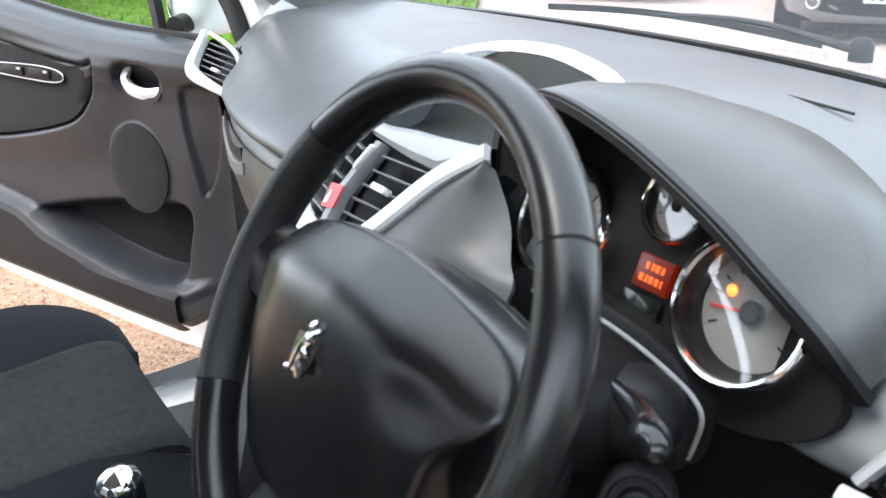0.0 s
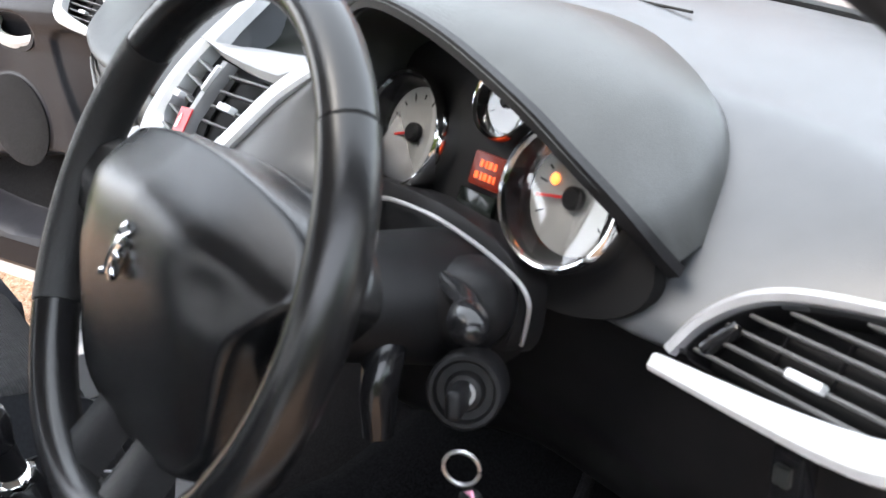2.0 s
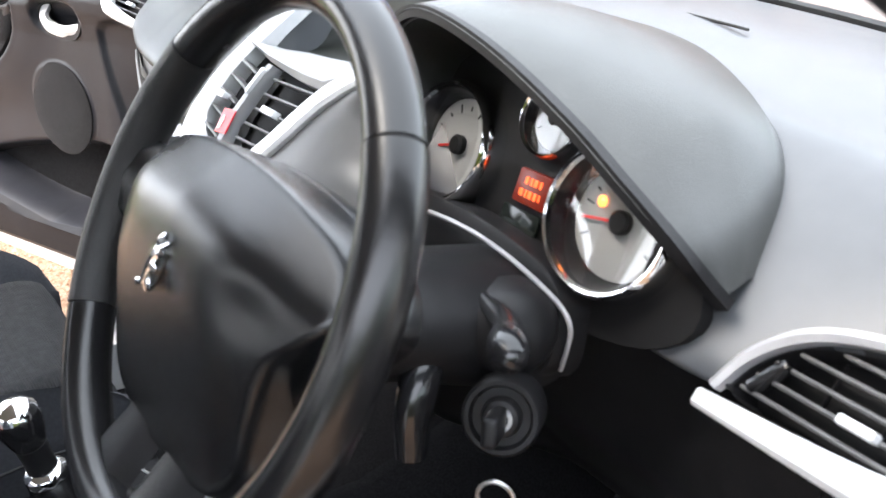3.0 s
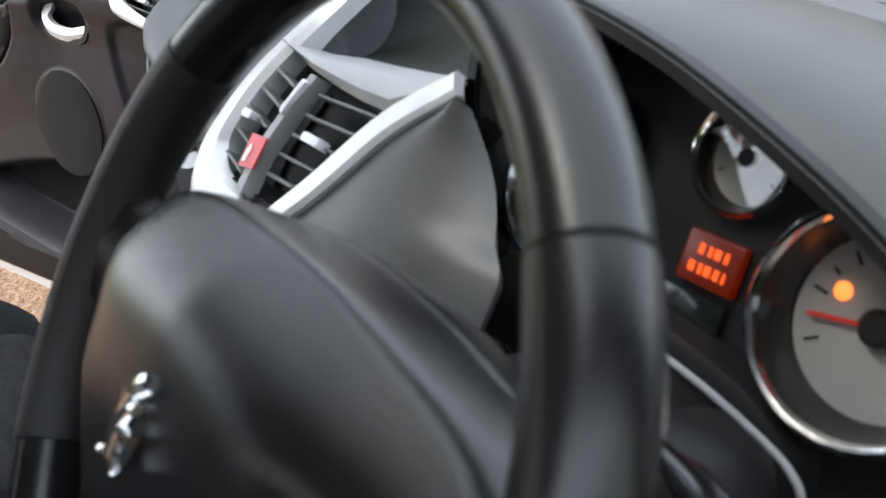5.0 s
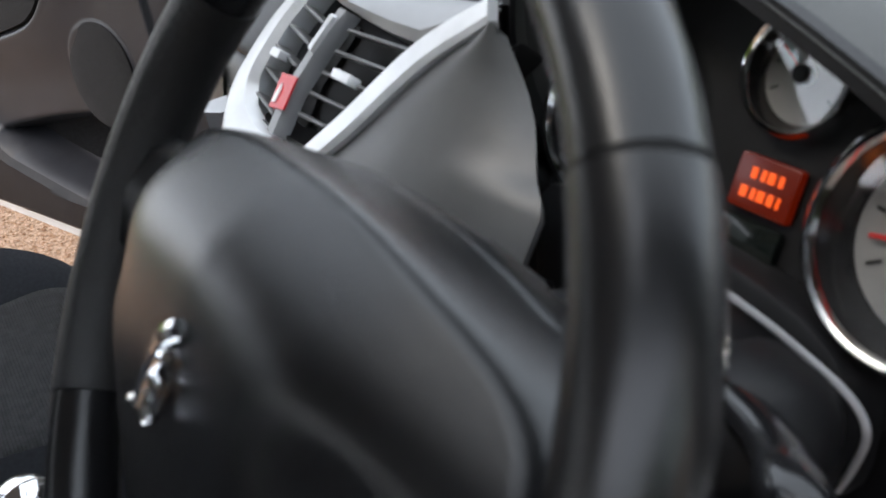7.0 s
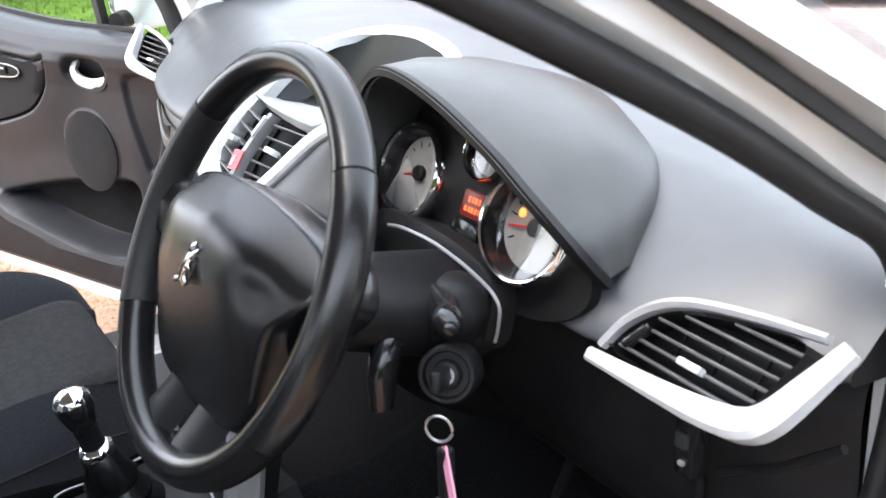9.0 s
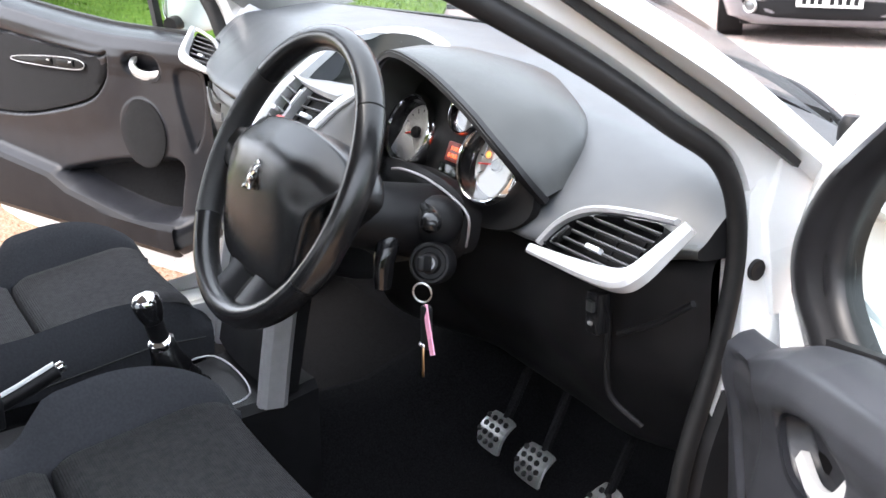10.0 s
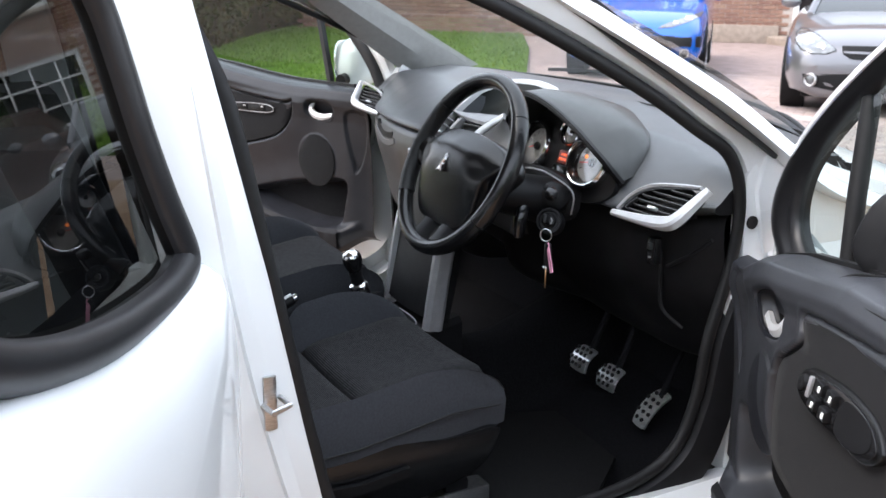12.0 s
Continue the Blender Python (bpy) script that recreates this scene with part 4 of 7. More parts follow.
loft([spline(low_profile(x), 4) for x in frange(-0.725, -0.10, 40)], closed=False, caps=False, bm=low)
part("glovebox", low, FACE, dash, "grey glovebox below the passenger side")
kn = bmesh.new()
loft([spline(low_profile(x), 4) for x in frange(0.12, 0.725, 40)], closed=False, caps=False, bm=kn)
part("knee_panel", kn, BLACK, dash, "black knee panel")
lid = bmesh.new()
loft([[v + V(0, -0.004, 0) for v in spline(low_profile(x), 4)[5:18]] for x in frange(-0.60, -0.16, 24)], closed=False, caps=False, bm=lid)
part("glovebox_lid", lid, FACE, dash)
gh = sweep([V(x, at_x(YR, x) + 0.004, 0.825 + tilt(x) + 0.02 * ((x + 0.4) / 0.12) ** 2) for x in frange(-0.52, -0.28, 10)], [(-0.006, -0.008), (-0.006, 0.008), (0.006, 0.007), (0.006, -0.007)], (0, 0, 1))
part("glovebox_handle", gh, SHELF, dash, "pale grey glovebox handle")
gs = sweep([V(x, at_x(YR, x) + 0.007, 0.842 + tilt(x) + 0.02 * ((x + 0.4) / 0.12) ** 2) for x in frange(-0.50, -0.30, 10)], [(-0.010, -0.006), (-0.010, 0.006), (0.010, 0.006), (0.010, -0.006)], (0, -1, 0))
part("handle_recess", gs, BLACK, dash)
for side in (1, -1):
    e = loft([[V(side * 0.735, v.y, v.z) for v in spline(dash_profile(side * 0.735), 5)] + [V(side * 0.735, 0.5, 0.80), V(side * 0.735, 0.80, 0.80)]] * 1 + [[V(side * 0.725, v.y, v.z) for v in spline(dash_profile(side * 0.735), 5)] + [V(side * 0.725, 0.5, 0.80), V(side * 0.725, 0.80, 0.80)]])
    part("end_panel", e, HOODM if side < 0 else BLACK, dash)


# ---- air vents ----
def slat_set(m, outline, slats, tilt_deg, vt, tab_at, ang=0.0):
    """Slats clipped to an outline in the vent's own plane (x across, y up, z out)."""
    ca, sa = math.cos(ang), math.sin(ang)
    m = m @ Euler((0, 0, ang)).to_matrix().to_4x4()
    outline = [(x * ca + y * sa, y * ca - x * sa) for x, y in outline]
    tab_at = (tab_at[0] * ca + tab_at[1] * sa, tab_at[1] * ca - tab_at[0] * sa)
    ys = [p[1] for p in outline]
    lo, hi = min(ys), max(ys)
    bx = prism(outline, 0.004, m @ Matrix.Translation((0, 0, -0.03)))
    part("vent_back", bx, GRILLE, vt)
    walls = bmesh.new()
    loft([[m @ V(p[0], p[1], z) for p in outline] for z in (-0.03, 0.001)], caps=False, bm=walls)
    part("vent_wall", walls, BLACK, vt)
    for i in range(slats):
        y = lo + (hi - lo) * (i + 0.8) / (slats + 0.6)
        xs = []
        k = len(outline)
        for j in range(k):
            a, b = outline[j], outline[(j + 1) % k]
            if (a[1] > y) != (b[1] > y):
                xs.append(a[0] + (b[0] - a[0]) * (y - a[1]) / (b[1] - a[1]))
        if len(xs) < 2:
            continue
        x0, x1 = min(xs), max(xs)
        s = rbox((0, 0, 0), (x1 - x0 - 0.002, 0.0030, 0.013), 0.0012, 1, rot=Euler((radians(tilt_deg), 0, 0)).to_matrix())
        bmesh.ops.transform(s, matrix=m @ Matrix.Translation(((x0 + x1) / 2, y, -0.007)), verts=s.verts)
        part("slat", s, FACE, vt)
    for i in range(3):
        xs = [p[0] for p in outline]
        x = min(xs) + (max(xs) - min(xs)) * (i + 1) / 4
        s = rbox((x, (lo + hi) / 2, -0.026), (0.002, (hi - lo) * 0.5, 0.006), 0.0005, 1)
        bmesh.ops.transform(s, matrix=m, verts=s.verts)
        part("vane", s, BLACK, vt)
    tb = rbox((tab_at[0], tab_at[1], 0.002), (0.026, 0.0065, 0.009), 0.002)
    bmesh.ops.transform(tb, matrix=m, verts=tb.verts)
    part("vent_tab", tb, SATIN, vt, "silver vent tab")


def end_vent(side):
    """The vent at a dashboard end, with its L-shaped satin trim; drawn for the driver's side, mirrored for the other."""
    dz = 0 if side == 1 else 0.046
    vt = part("end_vent", rbox((side * 0.655, 0.332, 0.856 + dz), (0.08, 0.03, 0.03), 0.01), GRILLE, dash, "black slatted end vent with silver trim")
    ux = V(0.90, 0.28, 0.32).normalized()
    nz = V(-0.10, -0.80, 0.59).normalized()
    ux = (ux - nz * ux.dot(nz)).normalized()
    uy = nz.cross(ux)
    o = V(0.652, 0.284, 0.872)
    if side < 0:
        ux, uy, nz = V(-ux.x, ux.y, ux.z), V(-uy.x, uy.y, uy.z), V(-nz.x, nz.y, nz.z)
        o = V(-o.x, o.y, o.z + dz)
    m = basis(o, ux, uy, nz)
    outline = [(p.x, p.y) for p in spline([V(-0.097, 0.010, 0), V(-0.080, 0.028, 0), V(-0.058, 0.036, 0), V(-0.030, 0.035, 0), V(0.026, 0.021, 0), V(0.083, -0.001, 0), V(0.062, -0.028, 0), V(0.043, -0.044, 0), V(0.018, -0.045, 0), V(-0.050, -0.014, 0)], 4, True)]
    slat_set(m, outline, 6, 2, vt, (-0.013, -0.011), radians(-27))
    trim = bmesh.new()
    path = [m @ p for p in spline([V(-0.119, 0.007, 0.006), V(-0.041, -0.029, 0.007), V(0.008, -0.050, 0.008), V(0.042, -0.060, 0.008), V(0.064, -0.055, 0.008), V(0.090, -0.034, 0.006), V(0.119, -0.009, 0.004)], 8)]
    sweep(path, [(-0.0095, -0.010), (-0.010, 0.002), (-0.006, 0.006), (0.006, 0.006), (0.010, 0.002), (0.0095, -0.010)], nz, bm=trim, scale=lambda t: 0.62 + 0.58 * math.sin(math.pi * min(1, t * 0.95)))
    part("trim", trim, SATIN, vt, "satin silver vent trim")
    br = bmesh.new()
    sweep([m @ p for p in spline([V(-0.112, 0.016, 0.002), V(-0.087, 0.034, 0.004), V(-0.055, 0.044, 0.004), V(-0.017, 0.041, 0.004), V(0.040, 0.024, 0.003), V(0.100, 0.001, 0.003)], 8)], [(-0.005, -0.008), (-0.005, 0.001), (0.0, 0.004), (0.005, 0.001), (0.005, -0.008)], nz, bm=br, scale=lambda t: 0.9 - 0.35 * abs(t - 0.4))
    part("brow", br, GREYTRIM, vt, "dark silver vent brow")
    wheel = bmesh.new()
    rbox((-0.074, 0.021, -0.001), (0.030, 0.008, 0.01), 0.003, rot=Euler((0, 0, radians(28))).to_matrix(), bm=wheel)
    bmesh.ops.transform(wheel, matrix=m, verts=wheel.verts)
    part("thumb_wheel", wheel, GLOSS, vt)
    if side < 0:
        k = Matrix.Translation((-0.674, 0.298, 0.912)) @ Matrix.Scale(0.86, 4) @ Matrix.Translation((0.655, -0.285, -0.914))
        for o in (vt, *vt.children_recursive):
            o.data.transform(k)
    return vt


end_vent(1)
end_vent(-1)
# ---- centre stack: face, vents, display, silver horseshoe ----
FN = V(0, -0.81, 0.59).normalized()
FM = basis((0.0, 0.172, 0.893), (1, 0, 0), V(0, 0.59, 0.81).normalized(), FN)
face = [(p.x, p.y) for p in spline([V(-0.080, 0.0, 0), V(-0.070, 0.05, 0), V(-0.04, 0.085, 0), V(0.05, 0.09, 0), (0.16, 0.09, 0), (0.18, 0.085, 0), (0.10, -0.01, 0), (0.04, -0.035, 0), (-0.05, -0.035, 0)], 5, True)]
part("centre_face", prism(face, 0.02, FM @ Matrix.Translation((0, 0, -0.048)), 0.003), GRILLE, dash, "black back of the centre vents")
for k, (outl, slope) in enumerate((([(-0.030, 0.074), (0.012, 0.066), (0.0, 0.018), (0.006, -0.014), (-0.022, -0.022), (-0.045, -0.004), (-0.048, 0.030)], -0.17), ([(0.044, 0.066), (0.140, 0.072), (0.076, -0.004), (0.050, -0.014), (0.032, -0.012)], 0.035))):
    v = part("centre_vent", prism(outl, 0.003, FM @ Matrix.Translation((0, 0, -0.027))), GRILLE, dash, "black slatted centre vent")
    m = FM @ Matrix.Translation((0, 0, -0.004))
    sh = [(x, y - slope * x) for x, y in outl]
    ys = [q[1] for q in sh]
    for i in range(5):
        y = min(ys) + (max(ys) - min(ys)) * (i + 0.62) / 5.2
        xs = []
        for j in range(len(sh)):
            a, b = sh[j], sh[(j + 1) % len(sh)]
            if (a[1] > y) != (b[1] > y):
                xs.append(a[0] + (b[0] - a[0]) * (y - a[1]) / (b[1] - a[1]))
        if len(xs) < 2:
            continue
        xm = (max(xs) + min(xs)) / 2
        s = rbox((0, 0, 0), (max(xs) - min(xs) - 0.002, 0.0028, 0.012), 0.001, 1, rot=Euler((radians(3), 0, math.atan(slope))).to_matrix())
        bmesh.ops.transform(s, matrix=m @ Matrix.Translation((xm, y + slope * xm, 0)), verts=s.verts)
        part("slat", s, FACE, v)
    tb = rbox((0.078 if k else -0.026, 0.030 if k else 0.024, 0.004), (0.026 if k else 0.016, 0.007, 0.010), 0.002)
    bmesh.ops.transform(tb, matrix=FM, verts=tb.verts)
    part("vent_tab", tb, SATIN, v, "silver vent tab")
dv = bmesh.new()
loft([[FM @ V(x - w, y, -0.006), FM @ V(x - w, y, 0.001), FM @ V(x - w * 0.7, y, 0.006), FM @ V(x + w * 0.7, y, 0.006), FM @ V(x + w, y, 0.001), FM @ V(x + w, y, -0.006)] for x, y, w in ((0.019, -0.026, 0.0075), (0.014, 0.006, 0.0070), (0.022, 0.040, 0.0065), (0.034, 0.070, 0.0075))], bm=dv)
part("vent_divider", dv, SHELF, dash, "grey divider between the centre vents")
wh = rbox((0.026, 0.050, 0.006), (0.007, 0.030, 0.008), 0.003, rot=Euler((0, 0, radians(-18))).to_matrix())
bmesh.ops.transform(wh, matrix=FM, verts=wh.verts)
part("thumb_wheel", wh, SATIN, dash)
stk = bmesh.new()
prism([(-0.001, 0.014), (0.023, 0.016), (0.026, -0.008), (0.004, -0.011)], 0.0016, FM @ Matrix.Translation((0.0, 0.0, 0.0065)), bm=stk)
part("sticker", stk, RED, dash, "small red sticker on the vent divider")
stw = bmesh.new()
prism([(0.006, -0.007), (0.011, -0.006), (0.011, 0.004), (0.008, 0.008), (0.006, 0.002)], 0.0008, FM @ Matrix.Translation((0.0, 0.0, 0.0083)), bm=stw)
part("sticker_mark", stw, PLATE, dash)
# broad silver band up one side, narrowing into the arc over the display
horse = bmesh.new()
HP = spline([V(0.020, -0.042, 0.0), V(-0.014, -0.040, 0.0), V(-0.046, -0.030, 0.001), V(-0.062, -0.008, 0.001), V(-0.062, 0.020, 0.001), V(-0.056, 0.050, 0.0), V(-0.043, 0.083, -0.003), V(-0.030, 0.115, -0.008)], 8)
HQ = [FM @ p for p in HP] + spline([V(-0.034, 0.290, 1.010), V(-0.042, 0.345, 1.018), V(-0.030, 0.392, 1.022), V(0.03, 0.412, 1.023), (0.10, 0.400, 1.021), (0.16, 0.380, 1.018), (0.215, 0.352, 1.010)], 8)
sweep(HQ, [(-0.013, -0.016), (-0.014, 0.000), (-0.007, 0.005), (0.008, 0.005), (0.014, 0.000), (0.013, -0.016)], (0, -0.6, 0.8), bm=horse, scale=lambda t: 1.28 - 0.36 * min(1, max(0, (t - 0.22) / 0.28)) - 0.26 * min(1, max(0, (t - 0.5) / 0.1)))
part("horseshoe_trim", horse, SATIN, dash, "satin silver curved centre trim")
leg = bmesh.new()
bar_line = spline([V(0.062, -0.036, 0.0), V(0.100, 0.004, 0.002), V(0.142, 0.061, 0.003), V(0.187, 0.0995, 0.003)], 6)
sweep([FM @ p for p in bar_line], [(-0.010, -0.007), (-0.0105, 0.0), (-0.007, 0.003), (0.007, 0.003), (0.0105, 0.0), (0.010, -0.007)], FN, bm=leg, scale=lambda t: 0.85 + 0.22 * math.sin(math.pi * t))
part("trim_bar", leg, SATIN, dash, "satin silver trim bar")
# grey shelf above the vents, and the grey panel between the bar and the instruments
shf = loft([[FM @ V(x0, y0, -0.03), FM @ V(x0, y0, 0.0), FM @ V(x0 * 0.9 + x1 * 0.1, y0 * 0.8 + y1 * 0.2, 0.003), FM @ V(x0 * 0.5 + x1 * 0.5, y0 * 0.45 + y1 * 0.55, -0.001), FM @ V(x1, y1, -0.013), FM @ V(x1, y1 + 0.004, -0.03)]
            for x0, y0, x1, y1 in ((-0.048, 0.084, -0.056, 0.092), (-0.024, 0.081, -0.034, 0.090), (0.015, 0.074, 0.008, 0.092), (0.058, 0.070, 0.050, 0.097), (0.095, 0.068, 0.095, 0.100), (0.130, 0.068, 0.140, 0.104), (0.165, 0.086, 0.172, 0.108))], closed=False)
part("vent_shelf", shf, SHELF, dash, "pale grey shelf above the centre vents")
# dark bowl of the display inside the trim loop
rim_up = spline([V(-0.034, 0.285, 1.006), V(-0.036, 0.345, 1.014), V(-0.026, 0.386, 1.018), V(0.03, 0.404, 1.019), V(0.10, 0.392, 1.017), V(0.16, 0.372, 1.014), V(0.205, 0.340, 1.000)], 6)
rim_low = [FM @ V(-0.056 + 0.228 * i / (len(rim_up) - 1), 0.090 + 0.018 * i / (len(rim_up) - 1), -0.026) for i in range(len(rim_up))]
part("display_bowl", surface(lambda u, v: rim_up[u] * (1 - v) + rim_low[u] * v + V(0, 0.012, -0.030) * math.sin(math.pi * v), range(len(rim_up)), frange(0, 1, 12)), RECESS, dash, "dark centre display recess under its hood")


panel_edge = spline([V(0.250, -0.110, -0.050), V(0.264, 0.0, -0.036), V(0.240, 0.032, -0.036), V(0.218, 0.062, -0.031), V(0.198, 0.090, -0.008)], 5)


def side_panel(u, v):
    a = bar_line[round(u * (len(bar_line) - 1))] + V(0.007, -0.006, -0.004)
    b = panel_edge[round(u * (len(panel_edge) - 1))]
    return FM @ (a * (1 - v) + b * v + V(0, 0, 0.010 * math.sin(math.pi * v)))


part("cluster_side_panel", surface(side_panel, frange(0, 1, 18), frange(0, 1, 10), 0.006), FACE, dash, "grey panel between the centre trim and the instruments")
# ---- instrument hood ----
LIP = [V(0.176, 0.270, 0.885), V(0.166, 0.258, 0.935), V(0.174, 0.250, 0.985), V(0.205, 0.247, 1.020), V(0.250, 0.247, 1.031), V(0.33, 0.247, 1.016), V(0.415, 0.248, 0.984), V(0.472, 0.250, 0.954), V(0.512, 0.260, 0.924), V(0.527, 0.290, 0.886)]
BACK = [V(0.170, 0.300, 0.890), V(0.162, 0.320, 0.945), V(0.180, 0.360, 0.990), V(0.225, 0.410, 1.010), V(0.28, 0.432, 1.010), V(0.35, 0.438, 1.000), V(0.42, 0.415, 0.985), V(0.462, 0.395, 0.968), V(0.495, 0.365, 0.942), V(0.524, 0.320, 0.893)]
a, b = spline(LIP, 6), spline(BACK, 6)
c = V(0.35, 0.32, 0.90)
hood = bmesh.new()
rings = []
for p, q in zip(a, b):
    pin = p + (c - p).normalized() * 0.010
    inn = c + (p - c) * 0.88 + V(0, 0.075, 0)
    k = 0.012 * float(smooth(0.52, 0.46, np.array(p.x))) * float(smooth(0.90, 0.96, np.array(p.z)))
    m1 = p * 0.72 + q * 0.28 + V(0, 0, k)
    m2 = p * 0.36 + q * 0.64 + V(0, 0, k)
    rings.append([inn, pin + V(0, 0.008, 0), pin + V(0, 0.001, 0), p + V(0, -0.002, 0), p + V(0, 0.004, 0.003), m1, m2, q, q + V(0, 0.02, -0.02)])
loft(rings, closed=False, bm=hood)
part("instrument_hood", hood, HOODM, dash, "dark grey hood over the instruments")
part("hood_lip", sweep([p + V(0, 0.003, -0.004) for p in a], [(-0.007, -0.004), (-0.007, 0.004), (0.003, 0.005), (0.004, -0.004)], (0, -1, 0)), BLACK, dash, "black lip of the instrument hood")

# ---- instruments ----
CN = V(0, -0.93, 0.36).normalized()
CU = V(0, 0.36, 0.93).normalized()
CM = basis((0.348, 0.2945, 0.9105), (1, 0, 0), CU, CN)
plate = [(p.x, p.y) for p in spline([V(-0.185, -0.07, 0), V(-0.175, 0.04, 0), V(-0.12, 0.085, 0), V(-0.03, 0.07, 0), V(0.06, 0.045, 0), V(0.14, 0.01, 0), V(0.172, -0.05, 0), V(0.10, -0.085, 0), V(-0.08, -0.085, 0)], 5, True)]
cluster = part("instrument_panel", prism(plate, 0.012, CM @ Matrix.Translation((0, 0, -0.012))), GRILLE, dash, "black instrument panel with white dials")


def gauge(cx, cy, r, depth, marks, needle_deg, yaw=0.0):
    m = CM @ Matrix.Translation((cx, cy, 0)) @ Euler((0, radians(yaw), 0)).to_matrix().to_4x4()
    turn = [2 * math.pi * i / 44 for i in range(44)]
    part("dial", lathe([(0, 0.002), (r * 0.80, 0.002), (r * 0.80, 0.004), (0, 0.004)], 36, m), DIAL, cluster, "white dial face")
    part("dial_well", loft([[m @ V(q * math.cos(a), q * math.sin(a), z) for a in turn] for q, z in ((r * 0.79, 0.003), (r * 0.84, 0.006), (r * 0.93, depth * 0.9))], caps=False), GLOSS, cluster, "gloss black dial well")
    part("dial_ring", loft([[m @ V(q * math.cos(a), q * math.sin(a), z) for a in turn] for q, z in ((r * 0.93, depth * 0.88), (r * 0.96, depth + 0.001), (r * 1.00, depth + 0.002), (r * 1.05, depth - 0.001), (r * 1.08, depth * 0.6), (r * 1.10, 0.0))], caps=False), CHROME, cluster, "chrome dial ring")
    lm = m @ Matrix.Translation((0, 0, depth * 0.86)) @ Euler((0, radians(-9), 0)).to_matrix().to_4x4()
    lens = loft([[lm @ V(r * 0.93 * q * math.cos(a), r * 0.93 * q * math.sin(a), -r * 0.075 * (1 - q * q)) for a in turn] for q in (1.0, 0.9, 0.75, 0.6, 0.45, 0.3, 0.15, 0.01)], caps=False)
    pane("dial_lens", lens, LENS, cluster, "clear dished dial lens", m @ V(0, 0, 0.5))
    t = bmesh.new()
    for i in range(marks):
        q = radians(210 - 240 * i / (marks - 1))
        rot = Euler((0, 0, q)).to_matrix()
        rbox((math.cos(q) * r * 0.63, math.sin(q) * r * 0.63, 0.0046), (r * (0.14 if i % 2 == 0 else 0.08), r * 0.03, 0.0006), 0, rot=rot, bm=t)
    bmesh.ops.transform(t, matrix=m, verts=t.verts)
    part("dial_marks", t, INK, cluster)
    nd = bmesh.new()
    q = radians(needle_deg)
    rbox((math.cos(q) * r * 0.33, math.sin(q) * r * 0.33, 0.008), (r * 0.64, r * 0.045, 0.0012), 0.0004, 1, rot=Euler((0, 0, q)).to_matrix(), bm=nd)
    bmesh.ops.transform(nd, matrix=m, verts=nd.verts)
    part("needle", nd, NEEDLE, cluster, "red needle")
    part("needle_hub", lathe([(r * 0.17, 0.005), (r * 0.17, 0.010), (r * 0.13, 0.012), (0, 0.012)], 18, m), BLACK, cluster)
    return m


mL = gauge(-0.116, 0.000, 0.050, 0.024, 11, 196, 3)
mR = gauge(0.087, -0.004, 0.052, 0.027, 13, 190, 8)
mS = gauge(-0.010, 0.047, 0.0295, 0.014, 7, 145, 4)
lc = rbox((-0.011, -0.0085, 0.004), (0.038, 0.027, 0.006), 0.002)
bmesh.ops.transform(lc, matrix=CM, verts=lc.verts)
lcd = part("trip_display", lc, LCD, cluster, "glowing orange trip display")
for x, y, w in ((-0.007, 0.005, 0.004), (-0.001, 0.005, 0.003), (0.004, 0.005, 0.005), (0.010, 0.005, 0.003), (-0.010, -0.005, 0.005), (-0.004, -0.005, 0.003), (0.001, -0.005, 0.005), (0.007, -0.005, 0.004), (0.012, -0.005, 0.002)):
    sg = rbox((-0.011 + x, -0.0085 + y, 0.0073), (w * 0.85, 0.0055, 0.0006), 0)
    bmesh.ops.transform(sg, matrix=CM, verts=sg.verts)
    part("display_segment", sg, LCDSEG, lcd)
lc2 = rbox((-0.016, -0.037, 0.003), (0.046, 0.022, 0.005), 0.002)
bmesh.ops.transform(lc2, matrix=CM, verts=lc2.verts)
part("lower_display", lc2, SCREEN_DARK, cluster, "unlit lower display")
am = lathe([(0, 0.0055), (0.0045, 0.0055), (0.003, 0.007), (0, 0.0075)], 14, mR @ Matrix.Translation((-0.022, 0.009, 0)))
part("warning_lamp", am, AMBER, cluster, "lit amber warning lamp")

# ---- column shroud with its silver line ----
col = bmesh.new()
CA = V(0, 0.88, -0.47).normalized()
rings = []
for t in frange(0, 1, 8):
    o = V(0.355, 0.045, 0.905) + CA * 0.235 * t + V(0, 0, 0.055 * t)
    w, h = 0.050 + 0.030 * t, 0.034 + 0.014 * t
    rings.append([o + V(math.cos(q) * w, math.sin(q) * h * 0.42, math.sin(q) * h - 0.034) for q in [2 * math.pi * i / 28 for i in range(28)]])
loft(rings, bm=col)
part("column_shroud", col, BLACK, dash, "black steering column shroud")
ln = sweep(spline([V(0.245, 0.240, 0.868), V(0.28, 0.236, 0.876), V(0.335, 0.234, 0.8795), V(0.38, 0.235, 0.874), V(0.414, 0.236, 0.866), V(0.437, 0.237, 0.857), V(0.4455, 0.238, 0.845), V(0.441, 0.240, 0.826), V(0.433, 0.242, 0.806)], 8), circle(0.0019, 8), (0, -1, 0.2))
part("shroud_line", ln, GREYTRIM, dash, "thin chrome line round the column shroud")
cv = prism([(p.x, p.y) for p in spline([V(-0.15, 0.0, 0), V(-0.08, 0.014, 0), V(0.0, 0.012, 0), V(0.06, -0.002, 0), V(0.078, -0.03, 0), V(0.06, -0.075, 0), V(-0.10, -0.08, 0)], 5, True)], 0.03, basis((0.355, 0.275, 0.860), (1, 0, 0), (0, 0.3, 0.95), (0, -0.95, 0.3)), 0.004)
part("shroud_panel", cv, BLACK, dash, "gloss black panel below the dials")


